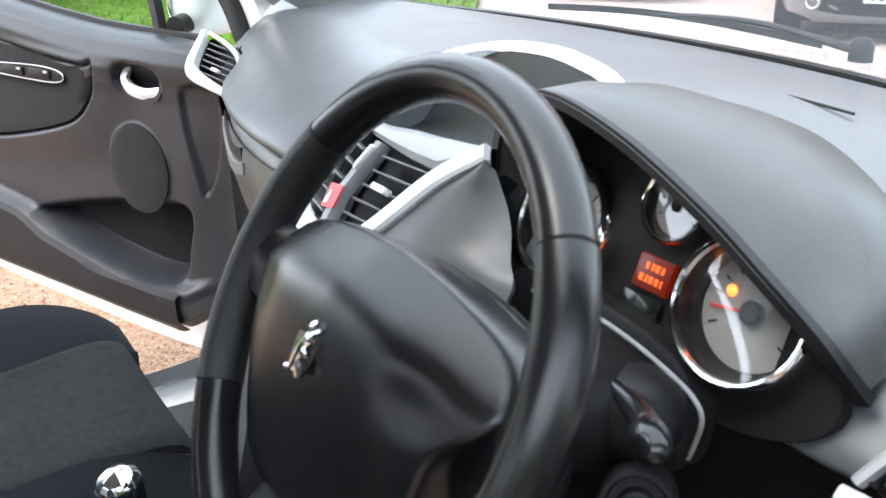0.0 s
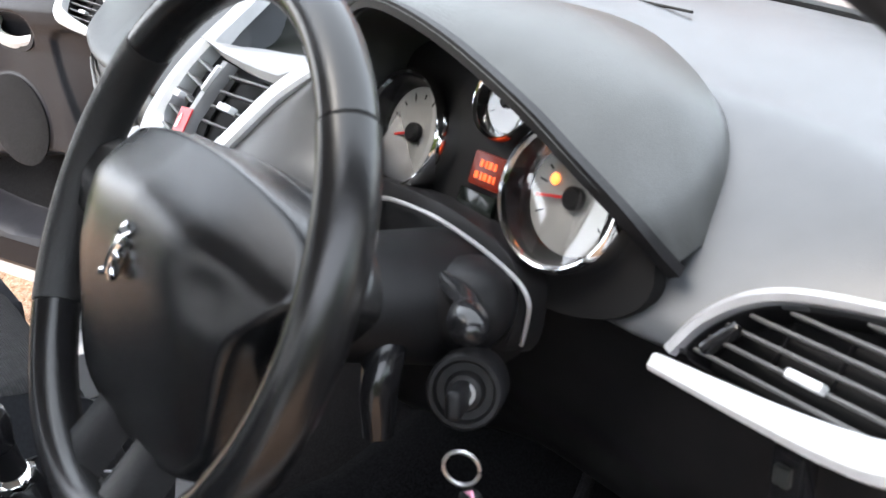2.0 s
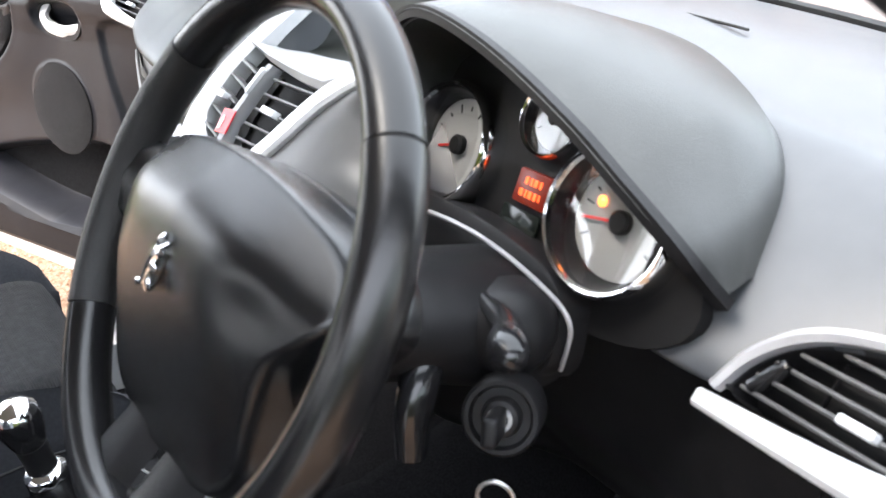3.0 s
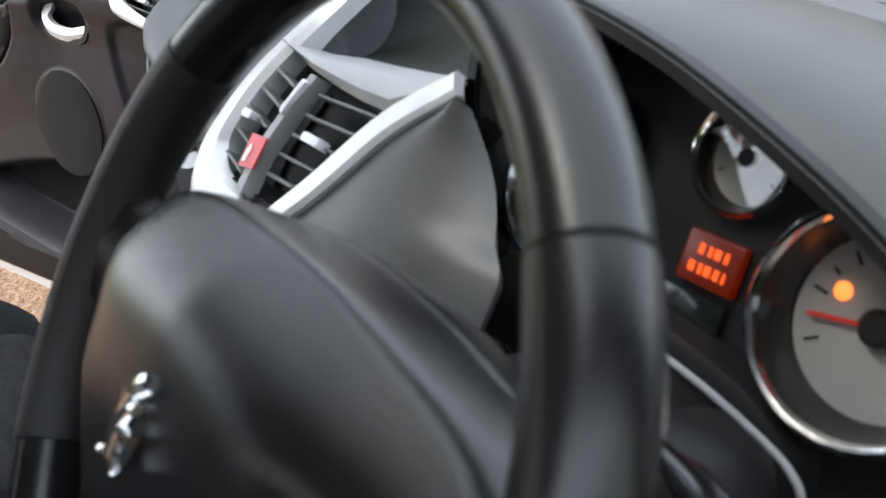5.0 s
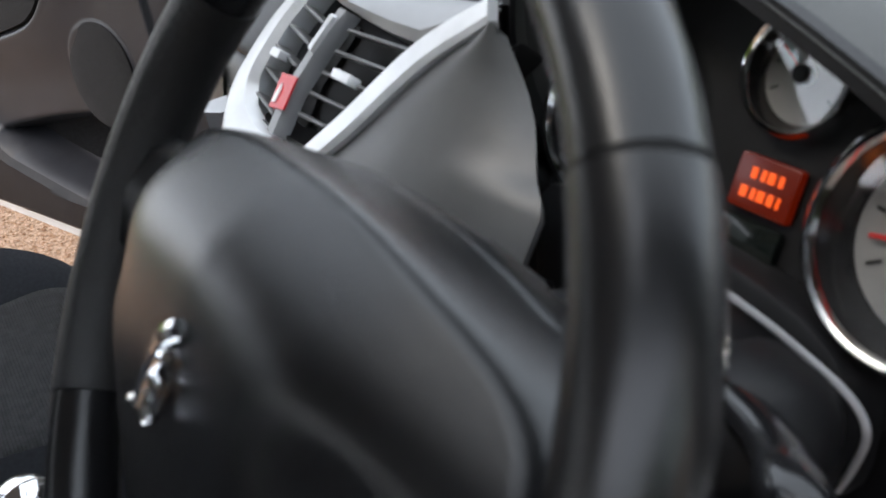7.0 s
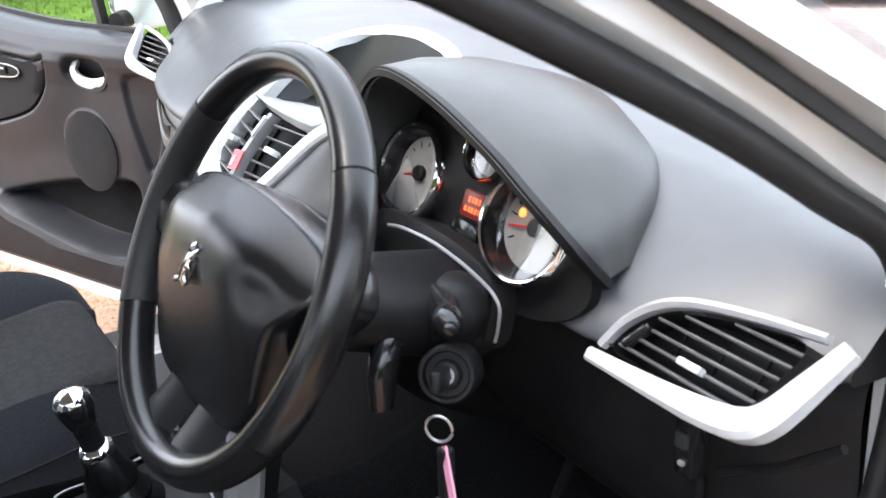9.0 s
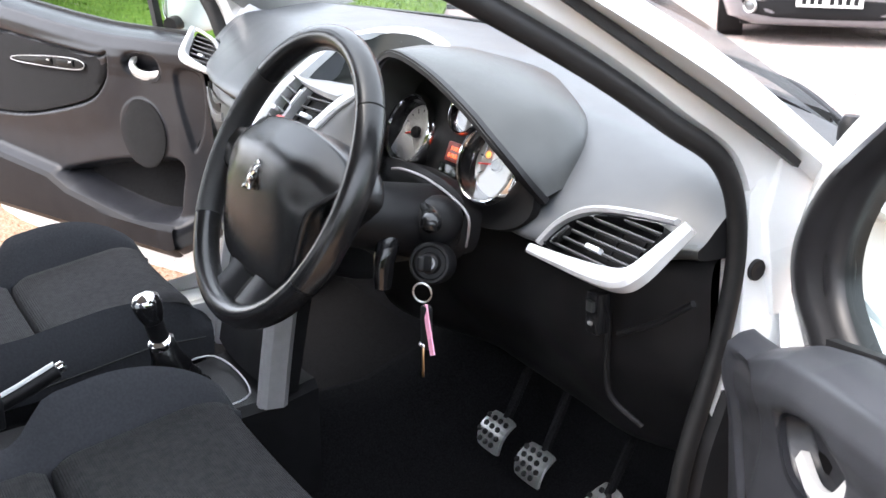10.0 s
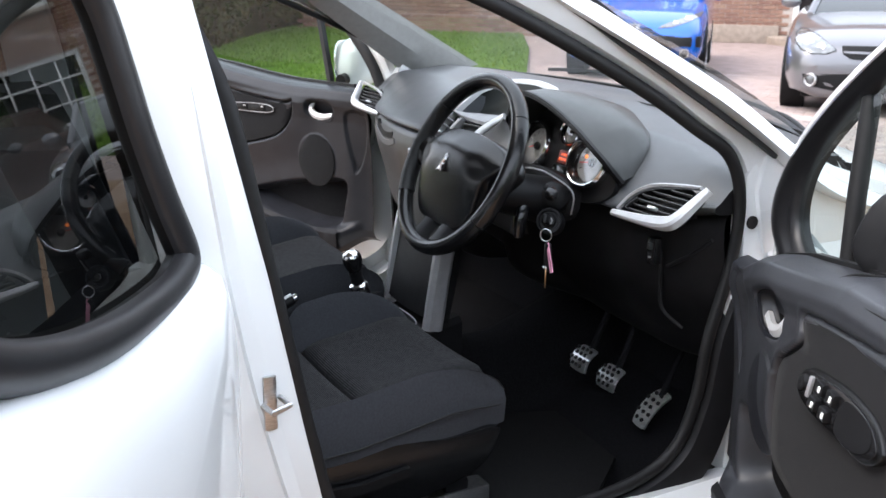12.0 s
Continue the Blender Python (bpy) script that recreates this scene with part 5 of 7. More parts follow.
def stalk(p0, p1, p2, r, name="column_stalk"):
    s = bmesh.new()
    tube(spline([p0, p1, p2], 8), r, 12, bm=s, scale=lambda t: 0.7 + 0.5 * t)
    e = Vector(p2)
    d = (Vector(p2) - Vector(p1)).normalized()
    lathe([(r * 1.0, -0.02), (r * 1.25, -0.010), (r * 1.3, 0.002), (r * 1.18, 0.011), (r * 0.8, 0.018), (r * 0.35, 0.021), (0, 0.0215)], 20, Matrix.Translation(e) @ d.to_track_quat("Z", "Y").to_matrix().to_4x4(), bm=s)
    return part(name, s, GLOSS, dash, "black column stalk with rounded end")


stalk((0.39, 0.200, 0.858), (0.44, 0.186, 0.861), (0.474, 0.164, 0.864), 0.0105)
paddle = bmesh.new()
sweep(spline([V(0.385, 0.175, 0.838), V(0.405, 0.148, 0.828), V(0.417, 0.131, 0.806), V(0.420, 0.126, 0.768)], 6), circle(0.010, 14, 1.25), (0, -1, 0.2), bm=paddle, scale=lambda t: 0.75 + 0.45 * math.sin(math.pi * min(1, t * 0.9)))
part("audio_stalk", paddle, GLOSS, dash, "gloss black audio control stalk")
boss = loft([[V(0.425, 0.205, 0.842) + V(0.88, -0.38, 0.25).normalized() * z + V(0.0, 0.55, 0.83).normalized() * math.sin(q) * r * 1.1 + V(0.45, 0.78, -0.42).normalized() * math.cos(q) * r for q in [2 * math.pi * i / 20 for i in range(20)]] for r, z in ((0.034, -0.03), (0.031, 0.0), (0.024, 0.012), (0.012, 0.017))])
part("stalk_boss", boss, BLACK, dash, "rounded black boss on the column shroud")
stalk((0.31, 0.175, 0.868), (0.255, 0.165, 0.868), (0.215, 0.15, 0.862), 0.012)
# ignition barrel
ID = V(0.66, -0.68, 0.32).normalized()
IM = Matrix.Translation(V(0.457, 0.174, 0.804)) @ ID.to_track_quat("Z", "Y").to_matrix().to_4x4()
ig = part("ignition_barrel", lathe([(0.0265, -0.03), (0.0265, 0.006), (0.0245, 0.009), (0.0215, 0.009), (0.0195, 0.004), (0.014, 0.004), (0.012, 0.012), (0.010, 0.013), (0, 0.013)], 32, IM), BLACK, dash, "black ignition barrel")
part("barrel_ring", lathe([(0.0085, 0.0125), (0.0085, 0.0145), (0.006, 0.0145), (0.006, 0.0125)], 20, IM), GREYTRIM, ig)
sw = bmesh.new()
rbox((0.628, 0.300, 0.772), (0.022, 0.02, 0.052), 0.003, bm=sw)
swp = part("headlamp_height_switch", sw, GLOSS, dash, "small black switch panel")
part("switch_wheel", rbox((0.628, 0.288, 0.782), (0.012, 0.006, 0.014), 0.002), HOODM, swp)
part("switch_mark", rbox((0.628, 0.2885, 0.760), (0.006, 0.004, 0.004), 0.001), GREYTRIM, swp)
kl = sweep(spline([V(0.598, 0.332, 0.767), V(0.612, 0.332, 0.75), V(0.608, 0.337, 0.687), V(0.615, 0.342, 0.642), V(0.652, 0.362, 0.612)], 6), circle(0.004, 8), (0, -1, 0))
part("panel_ridge", kl, BLACK, dash)
part("panel_ledge", sweep([V(0.631, 0.332, 0.737), V(0.690, 0.334, 0.772), V(0.742, 0.336, 0.814)], circle(0.004, 8), (0, -1, 0)), BLACK, dash)

# ================= steering wheel =================
wheel = thing("steering_wheel", "black leather steering wheel with four-spoke airbag centre", "steering wheel")
WC, WV, WN = V(0.3595, 0.0222, 0.9165), V(0, 0.454, 0.891).normalized(), V(0, -0.891, 0.454).normalized()
WM = basis(WC, (1, 0, 0), WV, WN)
R = 0.176


def rim_part(a0, a1, r, material, name, label=""):
    n = max(4, int((a1 - a0) / 4))
    path = [V(R * math.cos(radians(q)), R * math.sin(radians(q)) * 1.0, 0) for q in frange(a0, a1, n)]
    b = sweep(path, circle(r, 16, 1.12), (0, 0, 1))
    bmesh.ops.transform(b, matrix=WM, verts=b.verts)
    return part(name, b, material, wheel, label)


for a0, a1, r, ml in ((38, 142, 0.0156, LEATHER), (142, 212, 0.0162, PERFO), (212, 328, 0.0156, LEATHER), (-32, 38, 0.0162, LEATHER)):
    rim_part(a0 + 0.3, a1 - 0.3, r, ml, "rim", "black leather rim")
for q in (38, 142, 212, 328):
    rim_part(q - 0.35, q + 0.35, 0.0150, INK, "rim_seam")
# airbag pad: a flat lower shield, an upper face leaning back, and flanks falling to the spokes
padline = [(p.x, p.y) for p in spline([V(-0.150, 0.020, 0), V(-0.128, 0.046, 0), V(-0.07, 0.062, 0), V(0.0, 0.067, 0), V(0.07, 0.062, 0), V(0.128, 0.046, 0), V(0.150, 0.020, 0), V(0.140, 0.0, 0), V(0.122, -0.022, 0), V(0.114, -0.060, 0), V(0.106, -0.095, 0), V(0.075, -0.122, 0), V(0, -0.130, 0), V(-0.075, -0.122, 0), V(-0.106, -0.095, 0), V(-0.114, -0.060, 0), V(-0.122, -0.022, 0), V(-0.140, 0.0, 0)], 5, True)]


def bend(t, w):
    return 0.5 * (t + math.sqrt(t * t + w * w))


def pad_height(x, y):
    ax = abs(x)
    crest = 0.028 - 0.09 * ax
    up = bend(y - crest, 0.011)
    down = bend(-y - 0.01, 0.03)
    side = bend(ax - 0.085 - 0.10 * max(0.0, -y), 0.022)
    dent = 0.0045 * math.exp(-((ax - 0.098) / 0.022) ** 2 - ((y + 0.002) / 0.018) ** 2)
    return 0.040 - 0.72 * up - 0.42 * down - 0.46 * side - dent


pad_mid = -0.012
rings = []
for k, dz in [(0.985, -0.045), (1.0, -0.026), (1.0, -0.010), (0.992, -0.004), (0.975, 0.0)] + [(q, 0.0) for q in (0.95, 0.92, 0.88, 0.84, 0.80, 0.76, 0.72, 0.68, 0.64, 0.60, 0.56, 0.52, 0.47, 0.42, 0.37, 0.31, 0.25, 0.18, 0.11, 0.02)]:
    rings.append([V(x * k, pad_mid + (y - pad_mid) * k, pad_height(x * k, pad_mid + (y - pad_mid) * k) + dz) for x, y in padline])
pb = loft(rings)
bmesh.ops.transform(pb, matrix=WM, verts=pb.verts)
part("airbag_cover", pb, AIRBAG, wheel, "black airbag cover", sharp=60)
back_shell = loft([[V(x * k, pad_mid + (y - pad_mid) * k, z) for x, y in padline] for k, z in ((0.70, -0.075), (0.94, -0.060), (0.985, -0.044), (0.99, -0.034), (0.97, -0.030), (0.90, -0.034))])
bmesh.ops.transform(back_shell, matrix=WM, verts=back_shell.verts)
part("back_shell", back_shell, AIRBAG, wheel, "black wheel centre behind the airbag cover")
for sx in (1, -1):
    sp = bmesh.new()
    loft([[V(sx * x, y + h, z), V(sx * x, y + h * 0.7, z + 0.010), V(sx * x, y, z + 0.013), V(sx * x, y - h * 0.7, z + 0.010), V(sx * x, y - h, z), V(sx * x, y - h * 0.6, z - 0.016), V(sx * x, y + h * 0.6, z - 0.016)]
          for x, y, h, z in ((0.095, -0.010, 0.042, -0.030), (0.118, -0.008, 0.040, -0.022), (0.134, -0.004, 0.036, -0.016), (0.150, 0.002, 0.034, -0.010), (0.162, 0.006, 0.034, -0.004), (0.174, 0.008, 0.038, -0.002))], bm=sp)
    bmesh.ops.transform(sp, matrix=WM, verts=sp.verts)
    part("spoke", sp, AIRBAG, wheel, "black side spoke")
    s2 = bmesh.new()
    loft([[V(sx * (x - w), y, z), V(sx * (x - w * 0.5), y, z + 0.010), V(sx * (x + w * 0.5), y, z + 0.010), V(sx * (x + w), y, z), V(sx * x, y, z - 0.014)]
          for x, y, w, z in ((0.034, -0.100, 0.032, -0.022), (0.035, -0.126, 0.031, -0.018), (0.036, -0.148, 0.032, -0.010), (0.040, -0.168, 0.038, -0.003))], bm=s2)
    bmesh.ops.transform(s2, matrix=WM, verts=s2.verts)
    part("lower_spoke", s2, BLACK, wheel, "black lower spoke")
BADGE = (-0.004, -0.010, pad_height(0.0, -0.010))
# plain badge made of small chrome shapes
bd = prism([(p.x, p.y) for p in spline([V(-0.012, 0.016, 0), V(0.012, 0.018, 0), V(0.014, -0.002, 0), V(0.008, -0.019, 0), V(-0.010, -0.020, 0), V(-0.013, 0.0, 0)], 4, True)], 0.0015, WM @ Matrix.Translation((BADGE[0], BADGE[1], BADGE[2] - 0.0008)), 0.0005)
badge = part("badge", bd, AIRBAG, wheel, "small chrome badge on a black ground")
for (x0, y0, x1, y1, r) in ((-0.002, -0.017, 0.004, 0.010, 0.0032), (0.004, 0.010, 0.010, 0.016, 0.004), (0.002, 0.004, 0.013, 0.005, 0.0024), (-0.002, -0.004, 0.011, -0.006, 0.0024), (-0.003, -0.016, -0.010, -0.020, 0.0022), (0.003, -0.010, 0.009, -0.019, 0.0022)):
    bb = tube([V(x0, y0, 0), V((x0 + x1) / 2, (y0 + y1) / 2, 0.0015), V(x1, y1, 0)], r, 8)
    bmesh.ops.transform(bb, matrix=WM @ Matrix.Translation((BADGE[0], BADGE[1], BADGE[2] + 0.0014)), verts=bb.verts)
    part("badge_stroke", bb, CHROME, badge)
hub = lathe([(0.05, -0.10), (0.055, -0.05), (0.06, -0.03)], 24, WM)
part("hub", hub, BLACK, wheel)

# ================= keys =================
keys = thing("ignition_key", "car key in the ignition with a pink strap and brass key", "key")
kp = IM @ V(0, 0, 0.012)
kb = rbox((0, 0, 0.012), (0.007, 0.003, 0.010), 0.001)
bmesh.ops.transform(kb, matrix=IM, verts=kb.verts)
part("key_blade", kb, STEEL, keys)
kh = rbox((0, 0, 0.034), (0.010, 0.019, 0.042), 0.004, 3)
bmesh.ops.transform(kh, matrix=IM, verts=kh.verts)
part("key_head", kh, BLACK, keys)
rc = V(0.519, 0.124, 0.796)
part("key_ring", tube([rc + V(0.0118 * math.cos(q) * 0.75, 0.0118 * math.cos(q) * 0.6, 0.0118 * math.sin(q)) for q in [2 * math.pi * i / 26 for i in range(26)]], 0.0013, 8, loop=True), STEEL, keys, "steel key ring")
part("key_fob", rbox(rc + V(0.006, 0.002, -0.042), (0.013, 0.012, 0.056), 0.005, 3), BLACK, keys, "black plastic remote fob")
part("strap", sweep([rc + V(0.006, 0.0, -0.013), rc + V(0.020, -0.004, -0.036), rc + V(0.036, -0.008, -0.064)], [(-0.001, -0.004), (-0.001, 0.004), (0.001, 0.004), (0.001, -0.004)], (1, 0, 0)), PINK, keys, "pink ribbon strap")
part("brass_key", rbox(rc + V(0.018, -0.010, -0.080), (0.004, 0.002, 0.038), 0.0008, 1), BRASS, keys, "brass door key")
for dx in (-0.005, 0.002):
    part("fob_rivet", lathe([(0, 0), (0.003, 0), (0.002, 0.002), (0, 0.0025)], 12, Matrix.Translation(rc + V(dx + 0.014, -0.008, -0.060)) @ V(0, -1, 0).to_track_quat("Z", "Y").to_matrix().to_4x4()), STEEL, keys)


# ================= front doors, both standing open =================
def front_door(O, U, N, du, dz, passenger):
    """Built in the door's own plane: u away from the hinge, w towards the cabin side, z up."""
    O, U, N = Vector((*O, 0)), Vector((*U, 0)).normalized(), Vector((*N, 0)).normalized()
    d = thing("passenger_door" if passenger else "driver_door", "open white car door with dark grey inner panel, cloth insert and pocket" if passenger else "open white car door with grey inner panel, silver handle and switch panel", "car door")

    def P(u, w, z):
        return O + U * (u + du) + N * w + V(0, 0, z + dz)

    def plate(outline, w0, depth, bev=0.0, bm=None, seg=2):
        b = prism([(p[0], p[1]) for p in outline], depth, None, bev, seg)
        for v in b.verts:
            v.co = P(v.co.x, w0 + v.co.z, v.co.y)
        return merge(b, bm)

    def sp(pts, n=5, closed=True):
        return [(p.x, p.y) for p in spline([V(*q, 0) for q in pts], n, closed)]
    # ---- inner panel as one moulded sheet ----
    if passenger:
        outline_top = lambda u: 0.925 + 0.055 * float(smooth(0.2, 0.95, np.array(u)))
    else:
        outline_top = lambda u: float(np.interp(u, [-0.08, -0.02, 0.05, 0.12, 0.20, 0.30, 0.40, 0.60, 0.97], [0.872, 0.876, 0.910, 0.928, 0.940, 0.957, 0.974, 0.986, 1.0]))
    outline_bot = lambda u: 0.40 + 0.05 * float(smooth(0.06, -0.04, np.array(u))) + 0.03 * float(smooth(0.8, 0.95, np.array(u)))
    pocket = sp([(0.50, 0.545), (0.36, 0.588), (0.20, 0.622), (0.030, 0.640), (0.028, 0.56), (0.050, 0.500), (0.12, 0.480), (0.22, 0.480), (0.36, 0.498), (0.46, 0.522)])
    insert = sp([(0.240, 0.872), (0.258, 0.815), (0.30, 0.770), (0.36, 0.742), (0.50, 0.705), (0.64, 0.680), (0.80, 0.672), (0.955, 0.68), (0.965, 0.905), (0.80, 0.898), (0.60, 0.885), (0.42, 0.872), (0.28, 0.866)], 4)
    if not passenger:
        insert = sp([(0.285, 0.890), (0.290, 0.852), (0.25, 0.818), (0.212, 0.792), (0.198, 0.75), (0.198, 0.67), (0.24, 0.61), (0.50, 0.60), (0.80, 0.62), (0.955, 0.64), (0.965, 0.955), (0.80, 0.945), (0.54, 0.922), (0.40, 0.905)], 4)
    handle = sp([(0.070, 0.872), (0.125, 0.884), (0.178, 0.874), (0.186, 0.845), (0.165, 0.826), (0.12, 0.820), (0.078, 0.830)], 4)
    if not passenger:
        handle = sp([(0.066, 0.850), (0.115, 0.876), (0.165, 0.884), (0.203, 0.868), (0.206, 0.832), (0.185, 0.812), (0.14, 0.800), (0.09, 0.806)], 4)
    tri = sp([(0.024, 0.842), (-0.062, 0.852), (-0.058, 0.75), (-0.022, 0.67), (-0.005, 0.70)], 4)
    nu, nz = 250, 130
    us = np.array(frange(-0.078, 0.97, nu))
    verts, bmp = [], bmesh.new()
    tt = np.array(frange(0, 1, nz))
    base_w = np.interp(tt, [0, 0.02, 0.05, 0.085, 0.125, 0.16, 0.20, 0.26, 0.92, 0.97, 1.0], [-0.058, -0.052, -0.020, 0.006, 0.018, 0.016, 0.006, 0.0, 0.0, -0.012, -0.04])
    base_z = np.interp(tt, [0, 0.02, 0.05, 0.085, 0.125, 0.16, 0.20, 0.26, 0.92, 0.97, 1.0], [0.0, 0.004, 0.0, -0.010, -0.035, -0.055, -0.075, -0.105, -1.0, -1.0, -1.0])
    Ug, Tg = np.meshgrid(us, tt, indexing="ij")
    top = np.array([outline_top(u) for u in us])[:, None]
    bot = np.array([outline_bot(u) for u in us])[:, None]
    frac = np.clip((tt - 0.26) / (1 - 0.26), 0, 1)[None, :]
    Z = np.where(tt[None, :] <= 0.26, top + base_z[None, :], (top - 0.105) * (1 - frac) + bot * frac)
    W = np.repeat(base_w[None, :], len(us), 0).copy()
    W *= np.where(tt[None, :] < 0.26, 0.5 + 0.5 * smooth(-0.08, 0.15, Ug), 1)
    bin_line = np.interp(Ug, [-0.08, 0.03, 0.20, 0.45, 0.52, 0.79, 0.97], [0.53, 0.488, 0.474, 0.512, 0.542, 0.572, 0.60])
    W += 0.034 * smooth(0.014, -0.014, Z - bin_line) * smooth(-0.05, 0.06, Ug) * smooth(0.97, 0.9, Ug)
    W -= 0.060 * smooth(-0.004, 0.022, poly_dist(Ug, Z, pocket))
    W -= 0.030 * smooth(-0.003, 0.009, poly_dist(Ug, Z, handle))
    W -= 0.008 * smooth(-0.004, 0.006, poly_dist(Ug, Z, tri))
    W += 0.016 * smooth(0.12, 0.0, np.abs(poly_dist(Ug, Z, insert))) * smooth(0.90, 0.84, Z) * (poly_dist(Ug, Z, insert) < 0) * smooth(0.60, 0.72, Z)
    W += 0.010 * smooth(-0.02, 0.03, poly_dist(Ug, Z, insert))
    W -= 0.010 * np.exp(-(poly_dist(Ug, Z, insert) / 0.004) ** 2)
    r = np.hypot(Ug - 0.150, Z - 0.690)
    W += 0.003 * smooth(0.094, 0.084, r) - 0.003 * np.exp(-((r - 0.087) / 0.003) ** 2)
    W -= 0.02 * smooth(0.03, -0.078, Ug) * smooth(0.9, 0.6, Z)
    rows = [[bmp.verts.new(P(Ug[i, j], W[i, j], Z[i, j])) for j in range(nz + 1)] for i in range(nu + 1)]
    for i in range(nu):
        for j in range(nz):
            bmp.faces.new((rows[i][j], rows[i + 1][j], rows[i + 1][j + 1], rows[i][j + 1]))
    # darker copy for the passenger's panel, lit copy for the driver's
    part("inner_panel", bmp, DOORM if passenger else DOORLIT, d, "dark grey moulded door panel", sharp=70)
    # ---- cloth insert lying in the panel ----
    ins = bmesh.new()
    k = [(p[0] + (0.6 - p[0]) * 0.012, p[1] + (0.79 - p[1]) * 0.035) for p in insert]
    rings = []
    for f, w in ((1.0, 0.004), (0.985, 0.0125), (0.9, 0.0145), (0.6, 0.0145), (0.2, 0.0145)):
        rings.append([P(0.62 + (p[0] - 0.62) * f, w, 0.79 + (p[1] - 0.79) * f) for p in k])
    loft(rings, bm=ins)
    part("cloth_insert", ins, DCLOTH, d, "dark cloth door insert", sharp=60)
    # lower bin skin in slightly darker, duller plastic
    lowskin = bmesh.new()
    uu = frange(0.03, 0.955, 60)
    loft([[P(u, w, z) for w, z in ((0.030, np.interp(u, [-0.08, 0.03, 0.20, 0.45, 0.52, 0.79, 0.97], [0.53, 0.488, 0.474, 0.512, 0.542, 0.572, 0.60]) - 0.002), (0.040, np.interp(u, [-0.08, 0.03, 0.20, 0.45, 0.52, 0.79, 0.97], [0.53, 0.488, 0.474, 0.512, 0.542, 0.572, 0.60]) - 0.012), (0.041, 0.47), (0.036, outline_bot(u) + 0.02), (0.010, outline_bot(u) - 0.004))] for u in uu], closed=False, bm=lowskin)
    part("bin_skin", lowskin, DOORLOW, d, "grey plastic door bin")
    fe = bmesh.new()
    prism([(p[0], p[1]) for p in tri], 0.002, None, bm=fe)
    for v in fe.verts:
        v.co = P(v.co.x, -0.0135 + v.co.z - 0.012 * max(0, -v.co.x / 0.07), v.co.y)
    part("felt_pocket", fe, DCLOTH, d)
    # black sheet across the shallow pocket, coloured as the shade of a deep one
    part("pocket_lining", plate([(0.26 + (p[0] - 0.26) * 0.97, 0.57 + (p[1] - 0.57) * 0.93) for p in pocket], -0.061, 0.005), CARPET, d, "black sheet giving the shade inside the door pocket")
    spk = lathe([(0.083, 0.0), (0.083, 0.0025), (0.080, 0.0035), (0.05, 0.0045), (0, 0.0050)], 48)
    for v in spk.verts:
        v.co = P(0.150 + v.co.x, 0.002 + v.co.z, 0.690 + v.co.y)
    part("speaker_grille", spk, DCLOTH if passenger else DOORM, d, "round black speaker grille")
    # ---- handle ----
    hb = plate([(p[0] * 0.92 + 0.08 * 0.128, p[1] * 0.92 + 0.08 * 0.85) for p in handle], -0.0305, 0.002)
    part("handle_recess", hb, GRILLE, d)
    hr = sweep([P(p[0], 0.001, p[1]) for p in handle], [(-0.004, -0.003), (-0.004, 0.003), (0.004, 0.003), (0.004, -0.003)], N, loop=True)
    part("handle_bezel", hr, DOORM, d)
    hl = bmesh.new()
    sweep([P(*q) for q in [tuple(p) for p in spline([V(0.176, -0.012, 0.872), V(0.178, -0.002, 0.852), V(0.160, 0.002, 0.836), V(0.12, 0.002, 0.830), V(0.080, -0.004, 0.836)] if passenger else [V(0.190, -0.014, 0.876), V(0.196, -0.002, 0.850), V(0.184, 0.004, 0.828), V(0.150, 0.004, 0.818), V(0.100, -0.006, 0.822)], 6)]], [(-0.009, -0.006), (-0.010, 0.002), (0.0, 0.006), (0.010, 0.002), (0.009, -0.006)], N, bm=hl)
    part("inner_handle", hl, SATIN, d, "satin silver inner door handle")
    # ---- switches ----
    if passenger:
        sw = plate(sp([(0.330, 0.836), (0.350, 0.847), (0.42, 0.849), (0.55, 0.841), (0.62, 0.834), (0.645, 0.826), (0.60, 0.820), (0.45, 0.820), (0.355, 0.824)], 4), 0.014, 0.006, 0.002)
        part("switch_plate", sw, GRILLE, d, "black window switch plate")
        rimm = sweep([P(p[0], 0.021, p[1]) for p in sp([(0.330, 0.836), (0.350, 0.847), (0.42, 0.849), (0.55, 0.841), (0.62, 0.834), (0.645, 0.826), (0.60, 0.820), (0.45, 0.820), (0.355, 0.824)], 4)], circle(0.0013, 6), N, loop=True)
        part("switch_rim", rimm, GREYTRIM, d, "silver switch rim")
        for uu0, zz0 in ((0.405, 0.837), (0.495, 0.834)):
            key = part("window_switch", plate([(uu0 - 0.034, zz0 - 0.008), (uu0 + 0.034, zz0 - 0.008), (uu0 + 0.034, zz0 + 0.008), (uu0 - 0.034, zz0 + 0.008)], 0.019, 0.006, 0.003), GRILLE, d)
            part("switch_mark", plate([(uu0 - 0.030, zz0 + 0.002), (uu0 - 0.018, zz0 + 0.002), (uu0 - 0.018, zz0 + 0.006), (uu0 - 0.030, zz0 + 0.006)], 0.0255, 0.001), GREYTRIM, key)
    else:
        sw0 = sp([(0.325, 0.800), (0.335, 0.824), (0.36, 0.835), (0.42, 0.845), (0.486, 0.850), (0.55, 0.842), (0.585, 0.818), (0.575, 0.797), (0.538, 0.784), (0.46, 0.783), (0.398, 0.780), (0.342, 0.785)], 4)
        lean = lambda v: P(v.x, 0.008 + v.z + (0.83 - v.y) * 0.18, v.y)
        b = prism(sw0, 0.014, None, 0.004)
        for v in b.verts:
            v.co = lean(v.co)
        part("switch_plate", b, AIRBAG, d, "black switch panel")
        b = prism([(0.455 + (p[0] - 0.455) * 0.93, 0.815 + (p[1] - 0.815) * 0.82) for p in sw0], 0.003, None, 0.001)
        for v in b.verts:
            v.co = lean(v.co + V(0, 0, 0.014))
